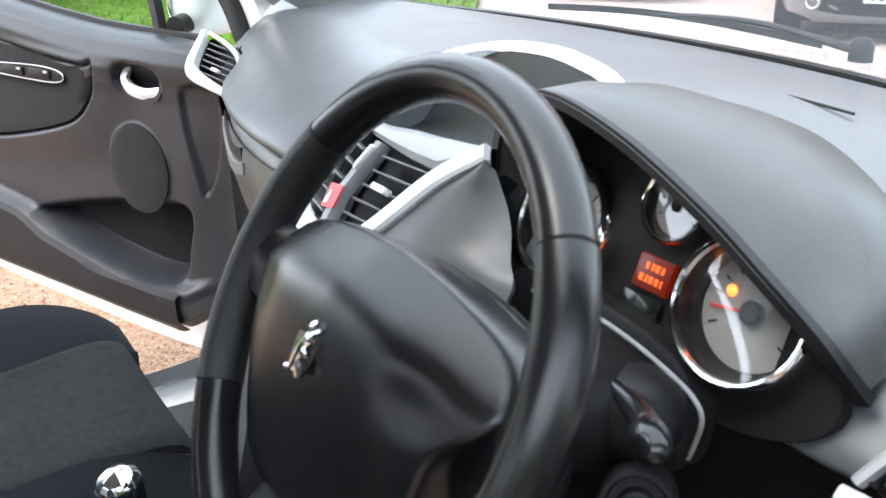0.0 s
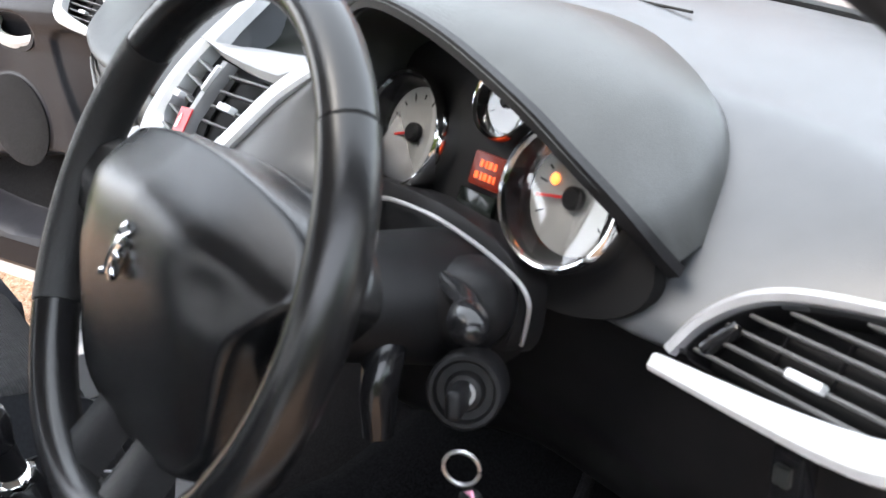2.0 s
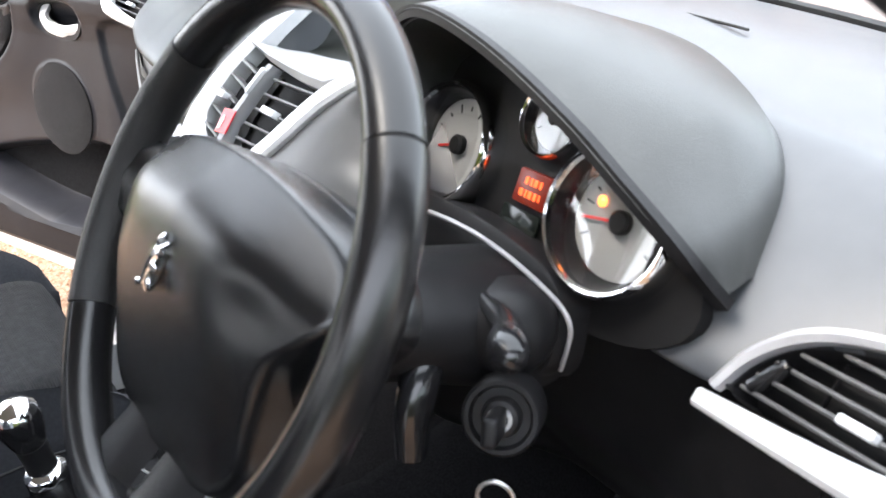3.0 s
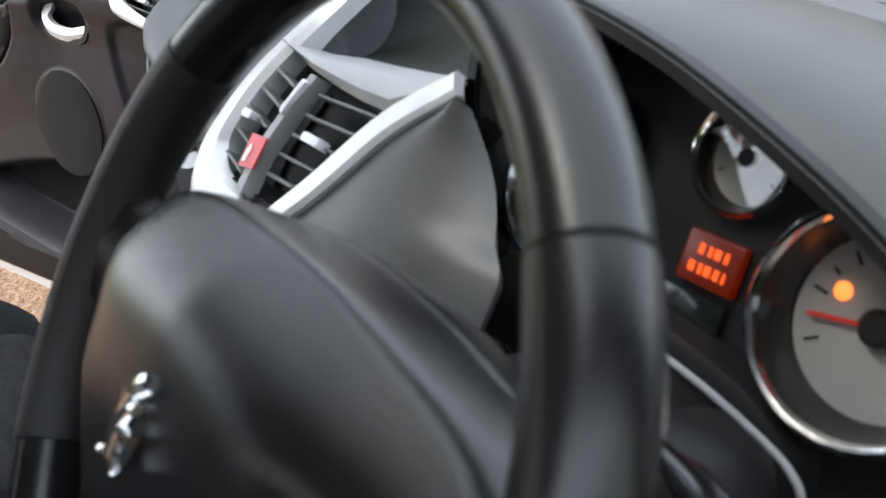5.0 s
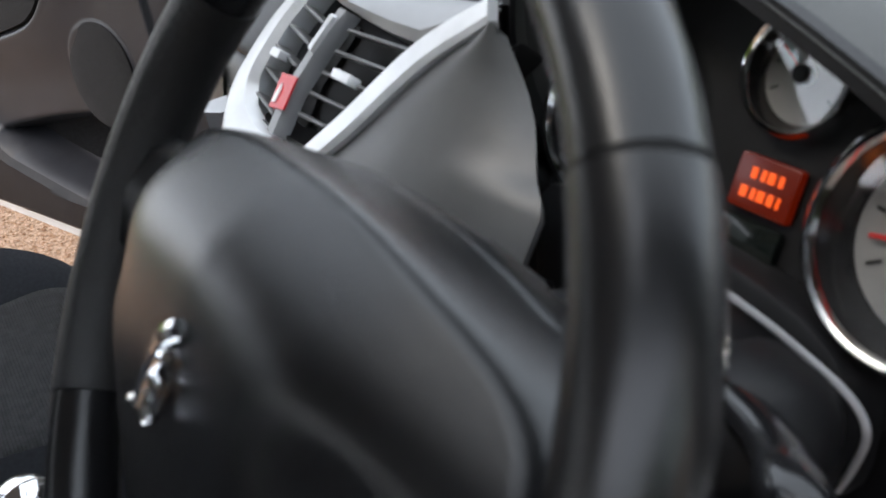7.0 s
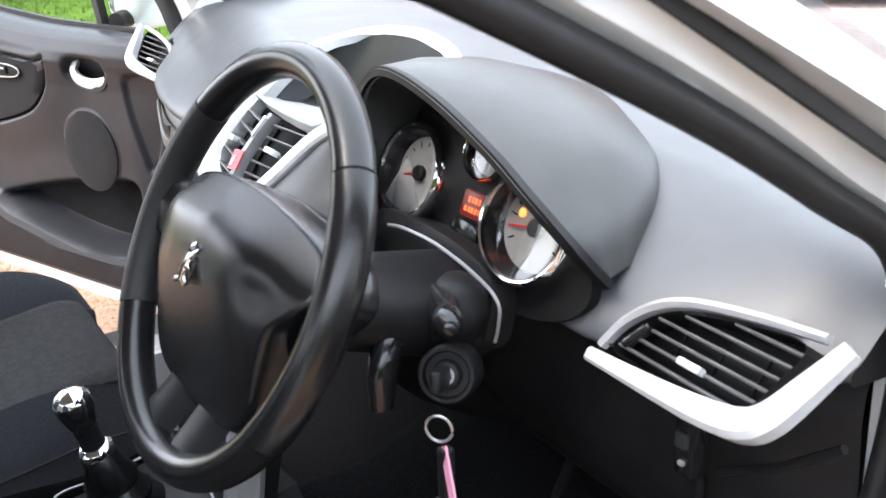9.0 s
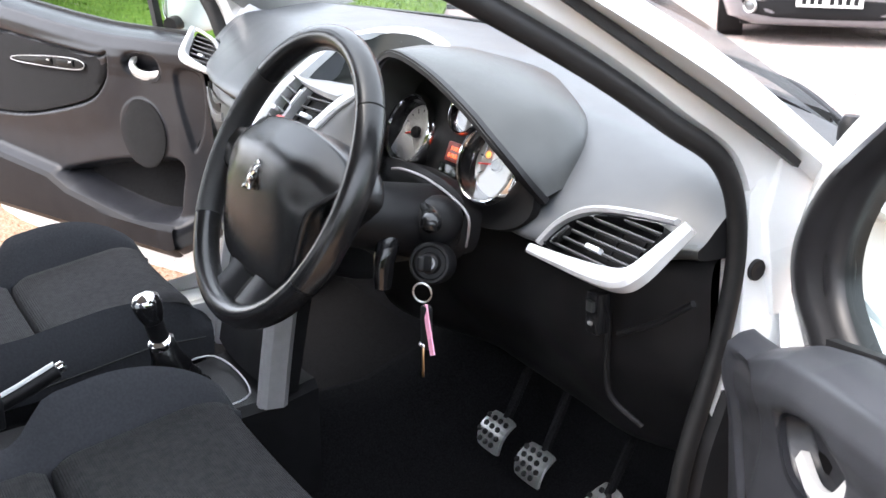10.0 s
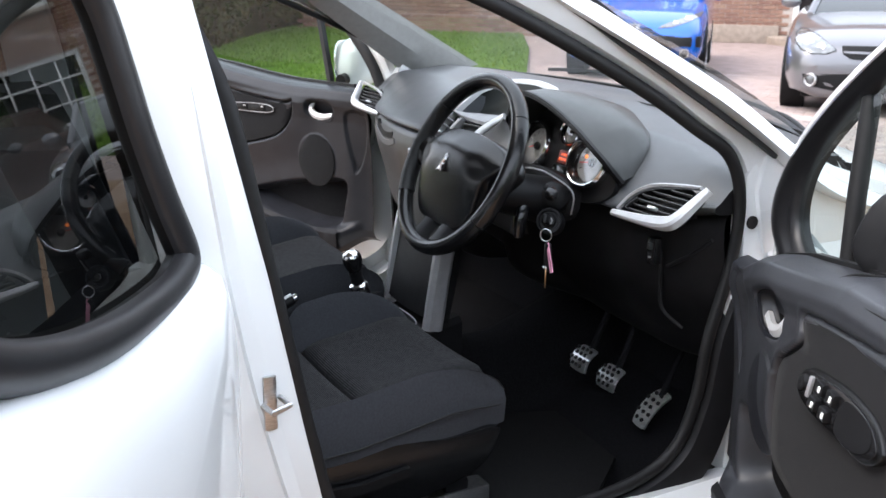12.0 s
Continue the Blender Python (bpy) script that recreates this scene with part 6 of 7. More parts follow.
        part("switch_deck", b, GLOSS, d, "gloss black switch deck")
        kn = lathe([(0.012, 0.016), (0.011, 0.022), (0.006, 0.023), (0, 0.021)], 20)
        for v in kn.verts:
            v.co = lean(V(v.co.x + 0.352, v.co.y + 0.812, v.co.z))
        part("mirror_knob", kn, BLACK, d)
        for i, (ux, zx, mt) in enumerate(((0.378, 0.816, GREYTRIM), (0.404, 0.803, BLACK), (0.412, 0.828, BLACK), (0.440, 0.803, BLACK), (0.448, 0.829, BLACK))):
            s = rbox((ux, zx, 0.020), (0.024 if i else 0.010, 0.017 if i else 0.030, 0.012 if i else 0.006), 0.003)
            for v in s.verts:
                v.co = lean(v.co)
            part("window_switch" if i else "lock_switch", s, mt, d)
            if i:
                s = rbox((ux + 0.005, zx, 0.0265), (0.006, 0.008, 0.002), 0.0005, 1)
                for v in s.verts:
                    v.co = lean(v.co)
                part("switch_mark", s, PLATE, d)
        # pull cup as a flat plate, the shade of its hollow put in as black
        s = prism(sp([(0.468, 0.797), (0.474, 0.836), (0.52, 0.840), (0.555, 0.832), (0.562, 0.812), (0.54, 0.796), (0.50, 0.790)], 4), 0.002, None)
        for v in s.verts:
            v.co = lean(v.co + V(0, 0, 0.0165))
        part("pull_cup", s, BLACK, d, "flat black plate for the shaded hollow of the pull cup")
        gr = sweep([P(*tuple(q)) for q in spline([V(0.385, -0.05, 0.976), V(0.345, -0.024, 0.966), V(0.338, -0.002, 0.952), V(0.37, 0.007, 0.946), V(0.5, 0.009, 0.962), V(0.7, 0.009, 0.971), V(0.95, 0.009, 0.982)], 6)], circle(0.0016, 6), N)
        part("capping_groove", gr, INK, d)
    # ---- outer skin and frame ----
    skin = bmesh.new()
    so = sp([(-0.10, 0.36), (-0.105, 0.60), (-0.10, 0.90), (-0.085, 0.905), (0.25, 0.895), (0.97, 0.93 if passenger else 0.955), (1.0, 0.80), (0.99, 0.5), (0.95, 0.33), (0.5, 0.305), (0.1, 0.31)], 4)
    rings = []
    for f, w in ((0.985, -0.075), (0.995, -0.085), (1.0, -0.10), (1.0, -0.115), (0.97, -0.14), (0.85, -0.16), (0.5, -0.17)):
        rings.append([P(0.45 + (p[0] - 0.45) * f, w, 0.63 + (p[1] - 0.63) * f) for p in so])
    loft(rings, bm=skin)
    part("outer_skin", skin, WHITE, d, "white painted door skin")
    part("check_strap", rbox(P(-0.13, -0.07, 0.66), (0.09, 0.012, 0.02), 0.003), STEEL, d)
    fo = [(-0.055, 0.935), (-0.02, 1.0), (0.06, 1.09), (0.16, 1.175), (0.28, 1.25), (0.42, 1.305), (0.60, 1.335), (0.80, 1.33), (0.93, 1.29), (0.985, 1.14), (1.0, 0.975)]
    if not passenger:
        fo = [(-0.020, 0.835), (-0.055, 0.955), (-0.022, 1.055), (0.085, 1.138), (0.195, 1.212), (0.305, 1.270), (0.42, 1.313), (0.60, 1.34), (0.80, 1.33), (0.93, 1.29), (0.985, 1.14), (1.0, 0.99)]
    path = [tuple(p) for p in spline([V(u, -0.085, z) for u, z in fo], 6)]
    if passenger:
        fr = sweep([P(u + 0.004, -0.080, z - 0.004) for u, w, z in path], [(-0.016, -0.012), (-0.017, 0.002), (-0.008, 0.010), (0.008, 0.010), (0.016, 0.002), (0.016, -0.012)], N)
        skin_path = [(0.5 + (u - 0.5) * 1.05, 0.95 + (z - 0.95) * 1.07) for u, w, z in path]
    else:
        fo_out = spline([V(u, 0, z) for u, z in ((-0.055, 0.872), (-0.112, 0.920), (-0.114, 0.975), (-0.065, 1.045), (0.0, 1.100), (0.09, 1.168), (0.18, 1.226), (0.29, 1.287), (0.42, 1.336), (0.60, 1.366), (0.80, 1.356), (0.95, 1.31), (1.01, 1.14), (1.025, 0.98))], 6)
        fo_in = spline([V(u, 0, z) for u, z in ((0.100, 0.905), (0.050, 0.940), (0.030, 0.980), (0.036, 1.030), (0.078, 1.083), (0.135, 1.129), (0.208, 1.178), (0.315, 1.238), (0.43, 1.288), (0.60, 1.315), (0.79, 1.305), (0.91, 1.265), (0.955, 1.14), (0.975, 0.98))], 6)
        section = ((0.0, -0.104), (0.02, -0.094), (0.10, -0.078), (0.26, -0.064), (0.46, -0.060), (0.62, -0.067), (0.70, -0.076), (0.75, -0.077), (0.82, -0.071), (0.92, -0.075), (0.99, -0.087), (0.97, -0.104))
        fr = loft([[P(a.x + (b.x - a.x) * k * 0.70, w, a.z + (b.z - a.z) * k * 0.70) for k, w in section] for a, b in zip(fo_out, fo_in)])
        skin_path = sp([(-0.105, 0.88), (-0.128, 0.94), (-0.09, 1.04), (0.008, 1.13), (0.12, 1.203), (0.24, 1.268), (0.36, 1.322), (0.55, 1.355), (0.80, 1.35), (0.95, 1.31), (1.01, 1.14), (1.02, 0.99)], 5, False)
    part("window_frame", fr, RUBBER if passenger else FRAMEM, d, "black window frame trim", sharp=60)
    fw = sweep([P(u, -0.105, z) for u, z in skin_path], [(-0.016, -0.02), (-0.018, 0.012), (0.0, 0.02), (0.016, 0.012), (0.016, -0.02)], N)
    part("frame_skin", fw, WHITE, d, "white painted window frame")
    qp = sweep([P(0.158, -0.075, 0.925), P(0.185, -0.078, 1.03), P(0.225, -0.082, 1.19)], [(-0.008, -0.01), (-0.008, 0.008), (0.008, 0.008), (0.008, -0.01)], N) if passenger else sweep([P(0.230, -0.070, 0.905), P(0.217, -0.076, 1.05), P(0.190, -0.094, 1.21)], circle(0.0140, 16), N)
    part("quarter_pillar", qp, RUBBER, d, "black quarter window pillar")
    inside = P(0.4, 0.6, 1.0)
    g = bmesh.new()
    if passenger:
        gp = [(u + 0.01, z - 0.01) for u, w, z in path] + [(0.99, 0.94), (0.5, 0.92), (0.0, 0.915)]
    else:
        gp = [(a.x + (b.x - a.x) * 0.6, a.z + (b.z - a.z) * 0.6) for a, b in zip(fo_out, fo_in)] + [(0.97, 0.93), (0.5, 0.91), (0.2, 0.885)]
    g.faces.new([g.verts.new(P(u, -0.085, z)) for u, z in gp])
    pane("window_glass", g, SGLASS, d, "clear side window glass", inside)
    ws2 = sweep([P(u, -0.058, outline_top(u) + 0.004) for u in (0.03, 0.15, 0.30, 0.45, 0.6, 0.97)], [(-0.006, -0.006), (-0.006, 0.006), (0.006, 0.006), (0.006, -0.006)], N)
    part("waist_seal", ws2, RUBBER, d)
    # ---- mirror ----
    if passenger:
        mc, ax, az = V(-0.998, 0.395, 0.990), V(0.367, -0.930, 0), V(0, 0, 1)
        size = (0.076, 0.078, 0.077)
    else:
        mc, ax = P(0.400, -0.165, 1.008), V(0.895, 0.446, 0)
        az = (V(0.446, -0.895, 0) * -math.sin(radians(7)) + V(0, 0, 1) * math.cos(radians(7)))
        size = (0.118, 0.095, 0.082)
        ax, az = ax * math.cos(radians(9)) - az * math.sin(radians(9)), az * math.cos(radians(9)) + ax * math.sin(radians(9))
    ay = az.cross(ax)
    shift = 0.0 if passenger else 0.018
    hm = bmesh.new()
    bmesh.ops.create_uvsphere(hm, u_segments=28, v_segments=16, radius=1)
    for v in hm.verts:
        c = v.co
        q = V(*(math.copysign(abs(t) ** 0.72, t) for t in c))
        if q.y < 0:
            q.y *= 0.22
        v.co = mc - ax * shift + ax * q.x * (size[0] + shift) * (1 - 0.12 * q.z) + ay * q.y * size[1] + az * q.z * size[2]
    hous = part("mirror_housing", hm, WHITE if passenger else BLACK, d, "white mirror shell" if passenger else "black mirror housing")
    if passenger:
        hi = bmesh.new()
        prism([(p.x, p.y) for p in spline([V(-0.066, -0.056, 0), V(-0.064, 0.056, 0), V(0.0, 0.068, 0), V(0.064, 0.056, 0), V(0.066, -0.048, 0), V(0, -0.066, 0)], 5, True)], 0.012, basis(mc - ay * 0.018, ax, az, -ay), 0.004, bm=hi)
        part("mirror_glass", hi, MIRROR, hous, "grey mirror glass")
    mo = sp([(-0.100, -0.045), (-0.095, 0.035), (-0.06, 0.058), (0.02, 0.064), (0.085, 0.052), (0.102, 0.01), (0.095, -0.045), (0.05, -0.060), (-0.05, -0.062)], 5)
    mg = prism(mo, 0.004, basis(mc - ay * (size[1] * 0.22 + 0.002), ax, az, -ay))
    if not passenger:
        part("mirror_glass", mg, MIRROR, hous, "mirror glass reflecting the hedge")
        rim2 = sweep([mc - ay * (size[1] * 0.22 + 0.004) + ax * p[0] * 1.04 + az * p[1] * 1.05 for p in mo], [(-0.006, -0.006), (-0.006, 0.006), (0.006, 0.006), (0.006, -0.006)], ay, loop=True)
        part("mirror_rim", rim2, BLACK, hous)
    else:
        mg.free()
    if passenger:
        foot = V(-0.93, 0.31, 0.94)
        part("mirror_arm", sweep([foot, (foot + mc) / 2 - az * 0.02, mc - az * 0.045], circle(0.018, 10), (0, 0, 1)), BLACK, d)
    return d


front_door((-0.80, 0.285), (-0.93, -0.367), (0.367, -0.93), 0.0, 0.0, True)
front_door((0.80, 0.343), (0.896, -0.445), (-0.445, -0.896), 0.06, -0.080, False)


# ================= rear door on the driver's side, open =================
def rear_door():
    d = thing("rear_door", "open white rear car door with dark window glass", "car door")
    O, U, N = V(0.785, -0.610, 0), V(0.84, -0.543, 0).normalized(), V(0.543, 0.84, 0).normalized()

    def P(u, w, z):
        return O + U * u + N * w + V(0, 0, z)
    so = spline([V(-0.025, 0.34, 0), V(-0.042, 0.60, 0), V(-0.048, 0.76, 0), V(-0.02, 0.895, 0), V(0.06, 0.895, 0), V(0.3, 0.885, 0), V(0.60, 0.94, 0), V(0.80, 0.94, 0), V(0.84, 0.80, 0), V(0.80, 0.66, 0), V(0.66, 0.55, 0), V(0.58, 0.32, 0), V(0.3, 0.30, 0)], 5, True)
    b = bmesh.new()
    rings = []
    for f, w in ((0.96, -0.09), (0.99, -0.075), (1.0, -0.05), (1.0, -0.012), (0.99, 0.008), (0.95, 0.032), (0.88, 0.048), (0.7, 0.062), (0.4, 0.068), (0.1, 0.068)):
        rings.append([P(0.38 + (p.x - 0.38) * f, w, 0.63 + (p.y - 0.63) * f) for p in so])
    loft(rings, bm=b)
    part("outer_skin", b, WHITE, d, "white painted door skin", sharp=50)
    fr = spline([V(0.016, 0.922, 0), V(0.048, 1.0, 0), V(0.078, 1.09, 0), V(0.098, 1.18, 0), V(0.12, 1.25, 0), V(0.17, 1.30, 0), V(0.30, 1.30, 0), V(0.45, 1.24, 0), V(0.58, 1.12, 0), V(0.62, 1.03, 0), V(0.53, 0.968, 0), V(0.42, 0.925, 0), V(0.28, 0.898, 0), V(0.12, 0.890, 0), V(0.05, 0.900, 0)], 5, True)
    inward = lambda z: -0.16 * (z - 0.90)
    f1 = sweep([P(p.x, -0.005 + inward(p.y), p.y) for p in fr], [(-0.027, -0.03), (-0.027, 0.000), (-0.023, 0.007), (-0.015, 0.012), (-0.005, 0.015), (0.006, 0.0135), (0.015, 0.009), (0.022, 0.003), (0.025, -0.005), (0.025, -0.03)], N, loop=True)
    part("window_frame", f1, FRAMEM, d, "black window surround", sharp=60)
    g = bmesh.new()
    g.faces.new([g.verts.new(P(p.x, -0.012 + inward(p.y), p.y)) for p in fr])
    pane("window_glass", g, DGLASS, d, "dark tinted rear window glass", P(0.3, 1.0, 1.0))
    ip = prism([(p.x, p.y) for p in so], 0.03, basis(O - N * 0.125, U, (0, 0, 1), N), 0.01)
    part("inner_panel", ip, DOORM, d, "dark grey inner panel")
    ed = sweep([P(0.0, -0.06, z) for z in frange(0.36, 0.90, 6)], [(-0.02, -0.03), (-0.02, 0.03), (0.01, 0.03), (0.01, -0.03)], N)
    part("door_edge", ed, WHITE, d)
    for z in (0.50, 0.78):
        part("hinge", rbox(P(-0.02, -0.05, z), (0.05, 0.03, 0.05), 0.008), WHITE, d)
    return d


rear_door()


# ================= front seats =================
def seat(cx, yf, name, label):
    s = thing(name, label, "car seat", "front seats")
    zc = lambda y: 0.572 + 0.16 * max(-0.30, y - yf) + 0.05 * min(0, y - yf + 0.30)
    xs = 0.166

    def pad(y0, y1, bev):
        rings = []
        n = 18
        front = y1 > yf - 0.05
        for i in range(n + 1):
            y = y0 + (y1 - y0) * i / n
            e0 = min(1, (y - y0) / bev)
            drop = 0.014 * (1 - math.sin(min(1, e0) * math.pi / 2)) + (0.050 if front else 0.012) * (1 - math.sqrt(max(0, 1 - (1 - min(1, (y1 - y) / (0.075 if front else 0.03))) ** 2)))
            row = []
            for k in frange(-1, 1, 20):
                edge = 0.010 * max(0, (abs(k) - 0.88) / 0.12) ** 2
                row.append(V(cx + k * xs, y, zc(y) - drop - edge - 0.006 * (1 - k * k) + 0.004))
            rings.append(row + [V(cx + xs, y, zc(y) - 0.10), V(cx - xs, y, zc(y) - 0.10)])
        return loft(rings)
    part("cushion_front", pad(yf - 0.256, yf, 0.03), CLOTH, s, "ribbed grey cloth cushion centre", sharp=60)
    part("cushion_rear", pad(yf - 0.56, yf - 0.266, 0.03), CLOTH, s, "ribbed grey cloth cushion rear", sharp=60)
    for sx in (1, -1):
        rings = []
        for i in range(37):
            y = yf - 0.58 + 0.592 * i / 36
            t = min(1, max(0, (yf + 0.012 - y) / 0.20))
            h = (0.048 if sx > 0 else 0.082) * math.sqrt(max(0, 1 - (1 - t) ** 2)) * (0.80 + 0.20 * math.cos((y - yf + 0.16) * 4))
            if sx < 0:
                h *= 1 - 0.65 * smooth(0.24, 0.30, yf - y)
            w = 0.048 - 0.010 * (1 - t) ** 2
            base = zc(y) - 0.010
            fz = 0.045 * (1 - t) ** 2
            prof = [(0.0, -0.11), (0.0, -0.004), (0.004, 0.004), (0.018, h * 0.72), (0.036, h), (w * 0.78, h * 0.88), (w, h * 0.25 - 0.015), (w * 1.03, -0.06), (w * 0.9, -0.11)]
            rings.append([V(cx + sx * (xs + 0.003 + a), y, base + z - fz * (z > -0.05)) for a, z in prof])
        part("side_bolster", loft(rings), BOLST, s, "dark blue-grey cloth bolster", sharp=60)
        seam = sweep([V(cx + sx * (xs + 0.058), y, zc(y) - 0.052 - 0.02 * max(0, (y - yf + 0.1) / 0.1)) for y in frange(yf - 0.52, yf - 0.01, 16)], circle(0.0022, 6), (sx, 0, 0))
        part("seam_piping", seam, RUBBER, s)
    fr = surface(lambda u, v: V(cx + u * 0.205, yf - 0.004 - 0.030 * abs(u) ** 3 + 0.012 * math.sin(v * math.pi), 0.522 - 0.12 * v), frange(-1, 1, 20), frange(0, 1, 6), 0.03)
    part("cushion_lip", fr, BOLST, s, "dark cloth front of the cushion")
    part("seat_base", rbox((cx, yf - 0.30, 0.415), (0.40, 0.56, 0.12), 0.03, 3), BLACK, s, "black plastic seat base")
    for sx in (1, -1):
        side = [(p.x + yf, p.y) for p in spline([V(-0.56, 0.38, 0), V(-0.56, 0.475, 0), V(-0.42, 0.462, 0), V(-0.26, 0.470, 0), V(-0.12, 0.452, 0), V(-0.02, 0.456, 0), V(-0.005, 0.43, 0), V(-0.07, 0.365, 0), V(-0.3, 0.33, 0)], 5, True)]
        val = prism(side, 0.022, basis((cx + sx * 0.196, 0, 0), (0, 1, 0), (0, 0, 1), (sx, 0, 0)), 0.006)
        part("side_valance", val, AIRBAG, s, "black plastic seat side cover")
        part("adjuster_lever", sweep([V(cx + sx * 0.226, yf - 0.40, 0.405), V(cx + sx * 0.230, yf - 0.30, 0.400), V(cx + sx * 0.226, yf - 0.20, 0.410)], [(-0.006, -0.009), (-0.006, 0.009), (0.006, 0.009), (0.006, -0.009)], (0, 0, 1)), AIRBAG, s)
        part("seat_rail", rbox((cx + sx * 0.17, yf - 0.26, 0.30), (0.05, 0.50, 0.045), 0.006), STEEL, s)
        part("seat_leg", rbox((cx + sx * 0.17, yf - 0.08, 0.29), (0.04, 0.05, 0.11), 0.006), BLACK, s)
        part("seat_leg", rbox((cx + sx * 0.17, yf - 0.46, 0.29), (0.04, 0.05, 0.11), 0.006), BLACK, s)
    back = bmesh.new()
    rings = []
    for i in range(13):
        t = i / 12
        y, z = yf - 0.57 - 0.20 * t, 0.50 + 0.52 * t
        w = 0.215 - 0.03 * t - 0.05 * max(0, t - 0.8) / 0.2
        rings.append([V(cx + w * math.copysign(abs(math.cos(q)) ** 0.5, math.cos(q)), y + 0.055 * math.sin(q) + 0.035 * abs(math.cos(q)) ** 3, z) for q in [2 * math.pi * k / 28 for k in range(28)]])
    loft(rings, bm=back)
    part("backrest", back, BOLST, s, "dark cloth backrest")
    return s


seat(0.363, 0.0, "driver_seat", "dark grey cloth car seat with ribbed centre, driver's side")
seat(-0.36, 0.085, "passenger_seat", "dark grey cloth car seat beside the open door")

# ================= centre console =================
console = thing("centre_console", "black plastic centre console with silver side bars", "console")
cb = bmesh.new()
rings = []
for y, w, z in ((-0.62, 0.075, 0.455), (-0.30, 0.078, 0.452), (-0.16, 0.085, 0.455), (-0.02, 0.10, 0.468), (0.10, 0.115, 0.482), (0.17, 0.12, 0.50)):
    rings.append([V(-w, y, 0.30), V(-w, y, z - 0.012), V(-w + 0.014, y, z), V(-w * 0.6, y, z - 0.004), V(w * 0.6, y, z - 0.004), V(w - 0.014, y, z), V(w, y, z - 0.012), V(w, y, 0.30)])
loft(rings, bm=cb)
part("console_body", cb, BLACK, console)
fc = surface(lambda u, v: V(u * 0.118, 0.125 + 0.075 * v + 0.01 * u * u, 0.49 + 0.375 * v), frange(-1, 1, 10), frange(0, 1, 12), 0.04)
part("stack_face", fc, BLACK, console, "black control panel below the vents")
for i in range(3):
    part("control_knob", lathe([(0.021, 0), (0.020, 0.014), (0.014, 0.018), (0, 0.018)], 22, Matrix.Translation(V(-0.06 + 0.06 * i, 0.135, 0.60)) @ V(0, -0.98, 0.2).to_track_quat("Z", "Y").to_matrix().to_4x4()), GLOSS, console, "round black control knob")
part("radio", rbox((0, 0.165, 0.76), (0.18, 0.03, 0.055), 0.004), GLOSS, console, "gloss black radio panel")
for sx in (1, -1):
    dy = 0 if sx > 0 else 0.03
    bar = sweep(spline([V(sx * 0.132, 0.085 + dy, 0.485), V(sx * 0.134, 0.098 + dy, 0.58), V(sx * 0.134, 0.118 + dy, 0.69), V(sx * 0.130, 0.15 + dy, 0.79), V(sx * 0.115, 0.17, 0.862)], 6), [(-0.010, -0.022), (-0.010, 0.022), (0.004, 0.024), (0.012, 0.014), (0.012, -0.014), (0.004, -0.024)], (0, -1, 0.2))
    part("side_bar", bar, GREYTRIM, console, "satin grey console side bar")
# gear lever
gear = thing("gear_lever", "gear lever with black and chrome knob on a leather gaiter", "gear lever")
GB, GT = V(0.0, -0.015, 0.47), V(0.006, -0.058, 0.640)
GQ = Matrix.Translation(GT) @ (GT - GB).to_track_quat("Z", "Y").to_matrix().to_4x4()
part("gaiter", lathe([(0.052, -0.165), (0.040, -0.150), (0.042, -0.142), (0.032, -0.125), (0.034, -0.116), (0.024, -0.095), (0.021, -0.075), (0.016, -0.07)], 26, GQ), LEATHER, gear, "black leather gaiter")
part("collar", lathe([(0.020, -0.078), (0.0215, -0.072), (0.0215, -0.066), (0.018, -0.062), (0.012, -0.06)], 24, GQ), CHROME, gear, "chrome collar")
part("shaft", lathe([(0.0155, -0.07), (0.0145, -0.045), (0.016, -0.030)], 20, GQ), BLACK, gear)
part("knob", lathe([(0.013, -0.034), (0.018, -0.024), (0.0218, -0.010), (0.0228, 0.0), (0.0222, 0.008)], 30, GQ), GLOSS, gear, "black gear knob")
part("knob_cap", lathe([(0.0224, 0.006), (0.0208, 0.012), (0.016, 0.0175), (0.008, 0.0205), (0, 0.021)], 30, GQ), CHROME, gear, "polished chrome knob cap")
fr = sweep(spline([V(-0.075, -0.09, 0.472), V(0.07, -0.09, 0.472), V(0.085, -0.02, 0.478), V(0.08, 0.07, 0.488), V(-0.08, 0.07, 0.488), V(-0.085, -0.02, 0.478)], 6, True), circle(0.0016, 8), (0, 0, 1), loop=True)
part("gaiter_frame", fr, GREYTRIM, gear, "thin metal gaiter frame")
# handbrake
hb = thing("handbrake", "handbrake lever with a silver grip between the seats", "handbrake")
part("lever", tube(spline([V(-0.012, -0.50, 0.47), V(-0.014, -0.40, 0.486), V(-0.017, -0.30, 0.515)], 6), 0.013, 12), BLACK, hb)
part("grip", tube(spline([V(-0.017, -0.34, 0.503), V(-0.018, -0.26, 0.53), V(-0.02, -0.195, 0.556)], 6), 0.0135, 14), BLACK, hb, "black handbrake grip")
part("grip_inlay", tube(spline([V(-0.015, -0.315, 0.523), V(-0.016, -0.26, 0.541), V(-0.018, -0.198, 0.566)], 6), 0.0055, 10), SATIN, hb, "satin silver inlay")
part("button", lathe([(0.009, 0), (0.009, 0.008), (0.006, 0.011), (0, 0.011)], 14, Matrix.Translation((-0.02, -0.193, 0.557)) @ V(0, 0.92, 0.38).to_track_quat("Z", "Y").to_matrix().to_4x4()), CHROME, hb)
bk = thing("seat_belt_buckle", "black seat belt buckle with a red release button", "buckle")
part("stalk", tube([V(0.072, -0.36, 0.42), V(0.07, -0.33, 0.50), V(0.066, -0.315, 0.545)], 0.010, 10), BLACK, bk)
part("casing", rbox((0.060, -0.312, 0.548), (0.022, 0.052, 0.05), 0.007, 3), BLACK, bk)
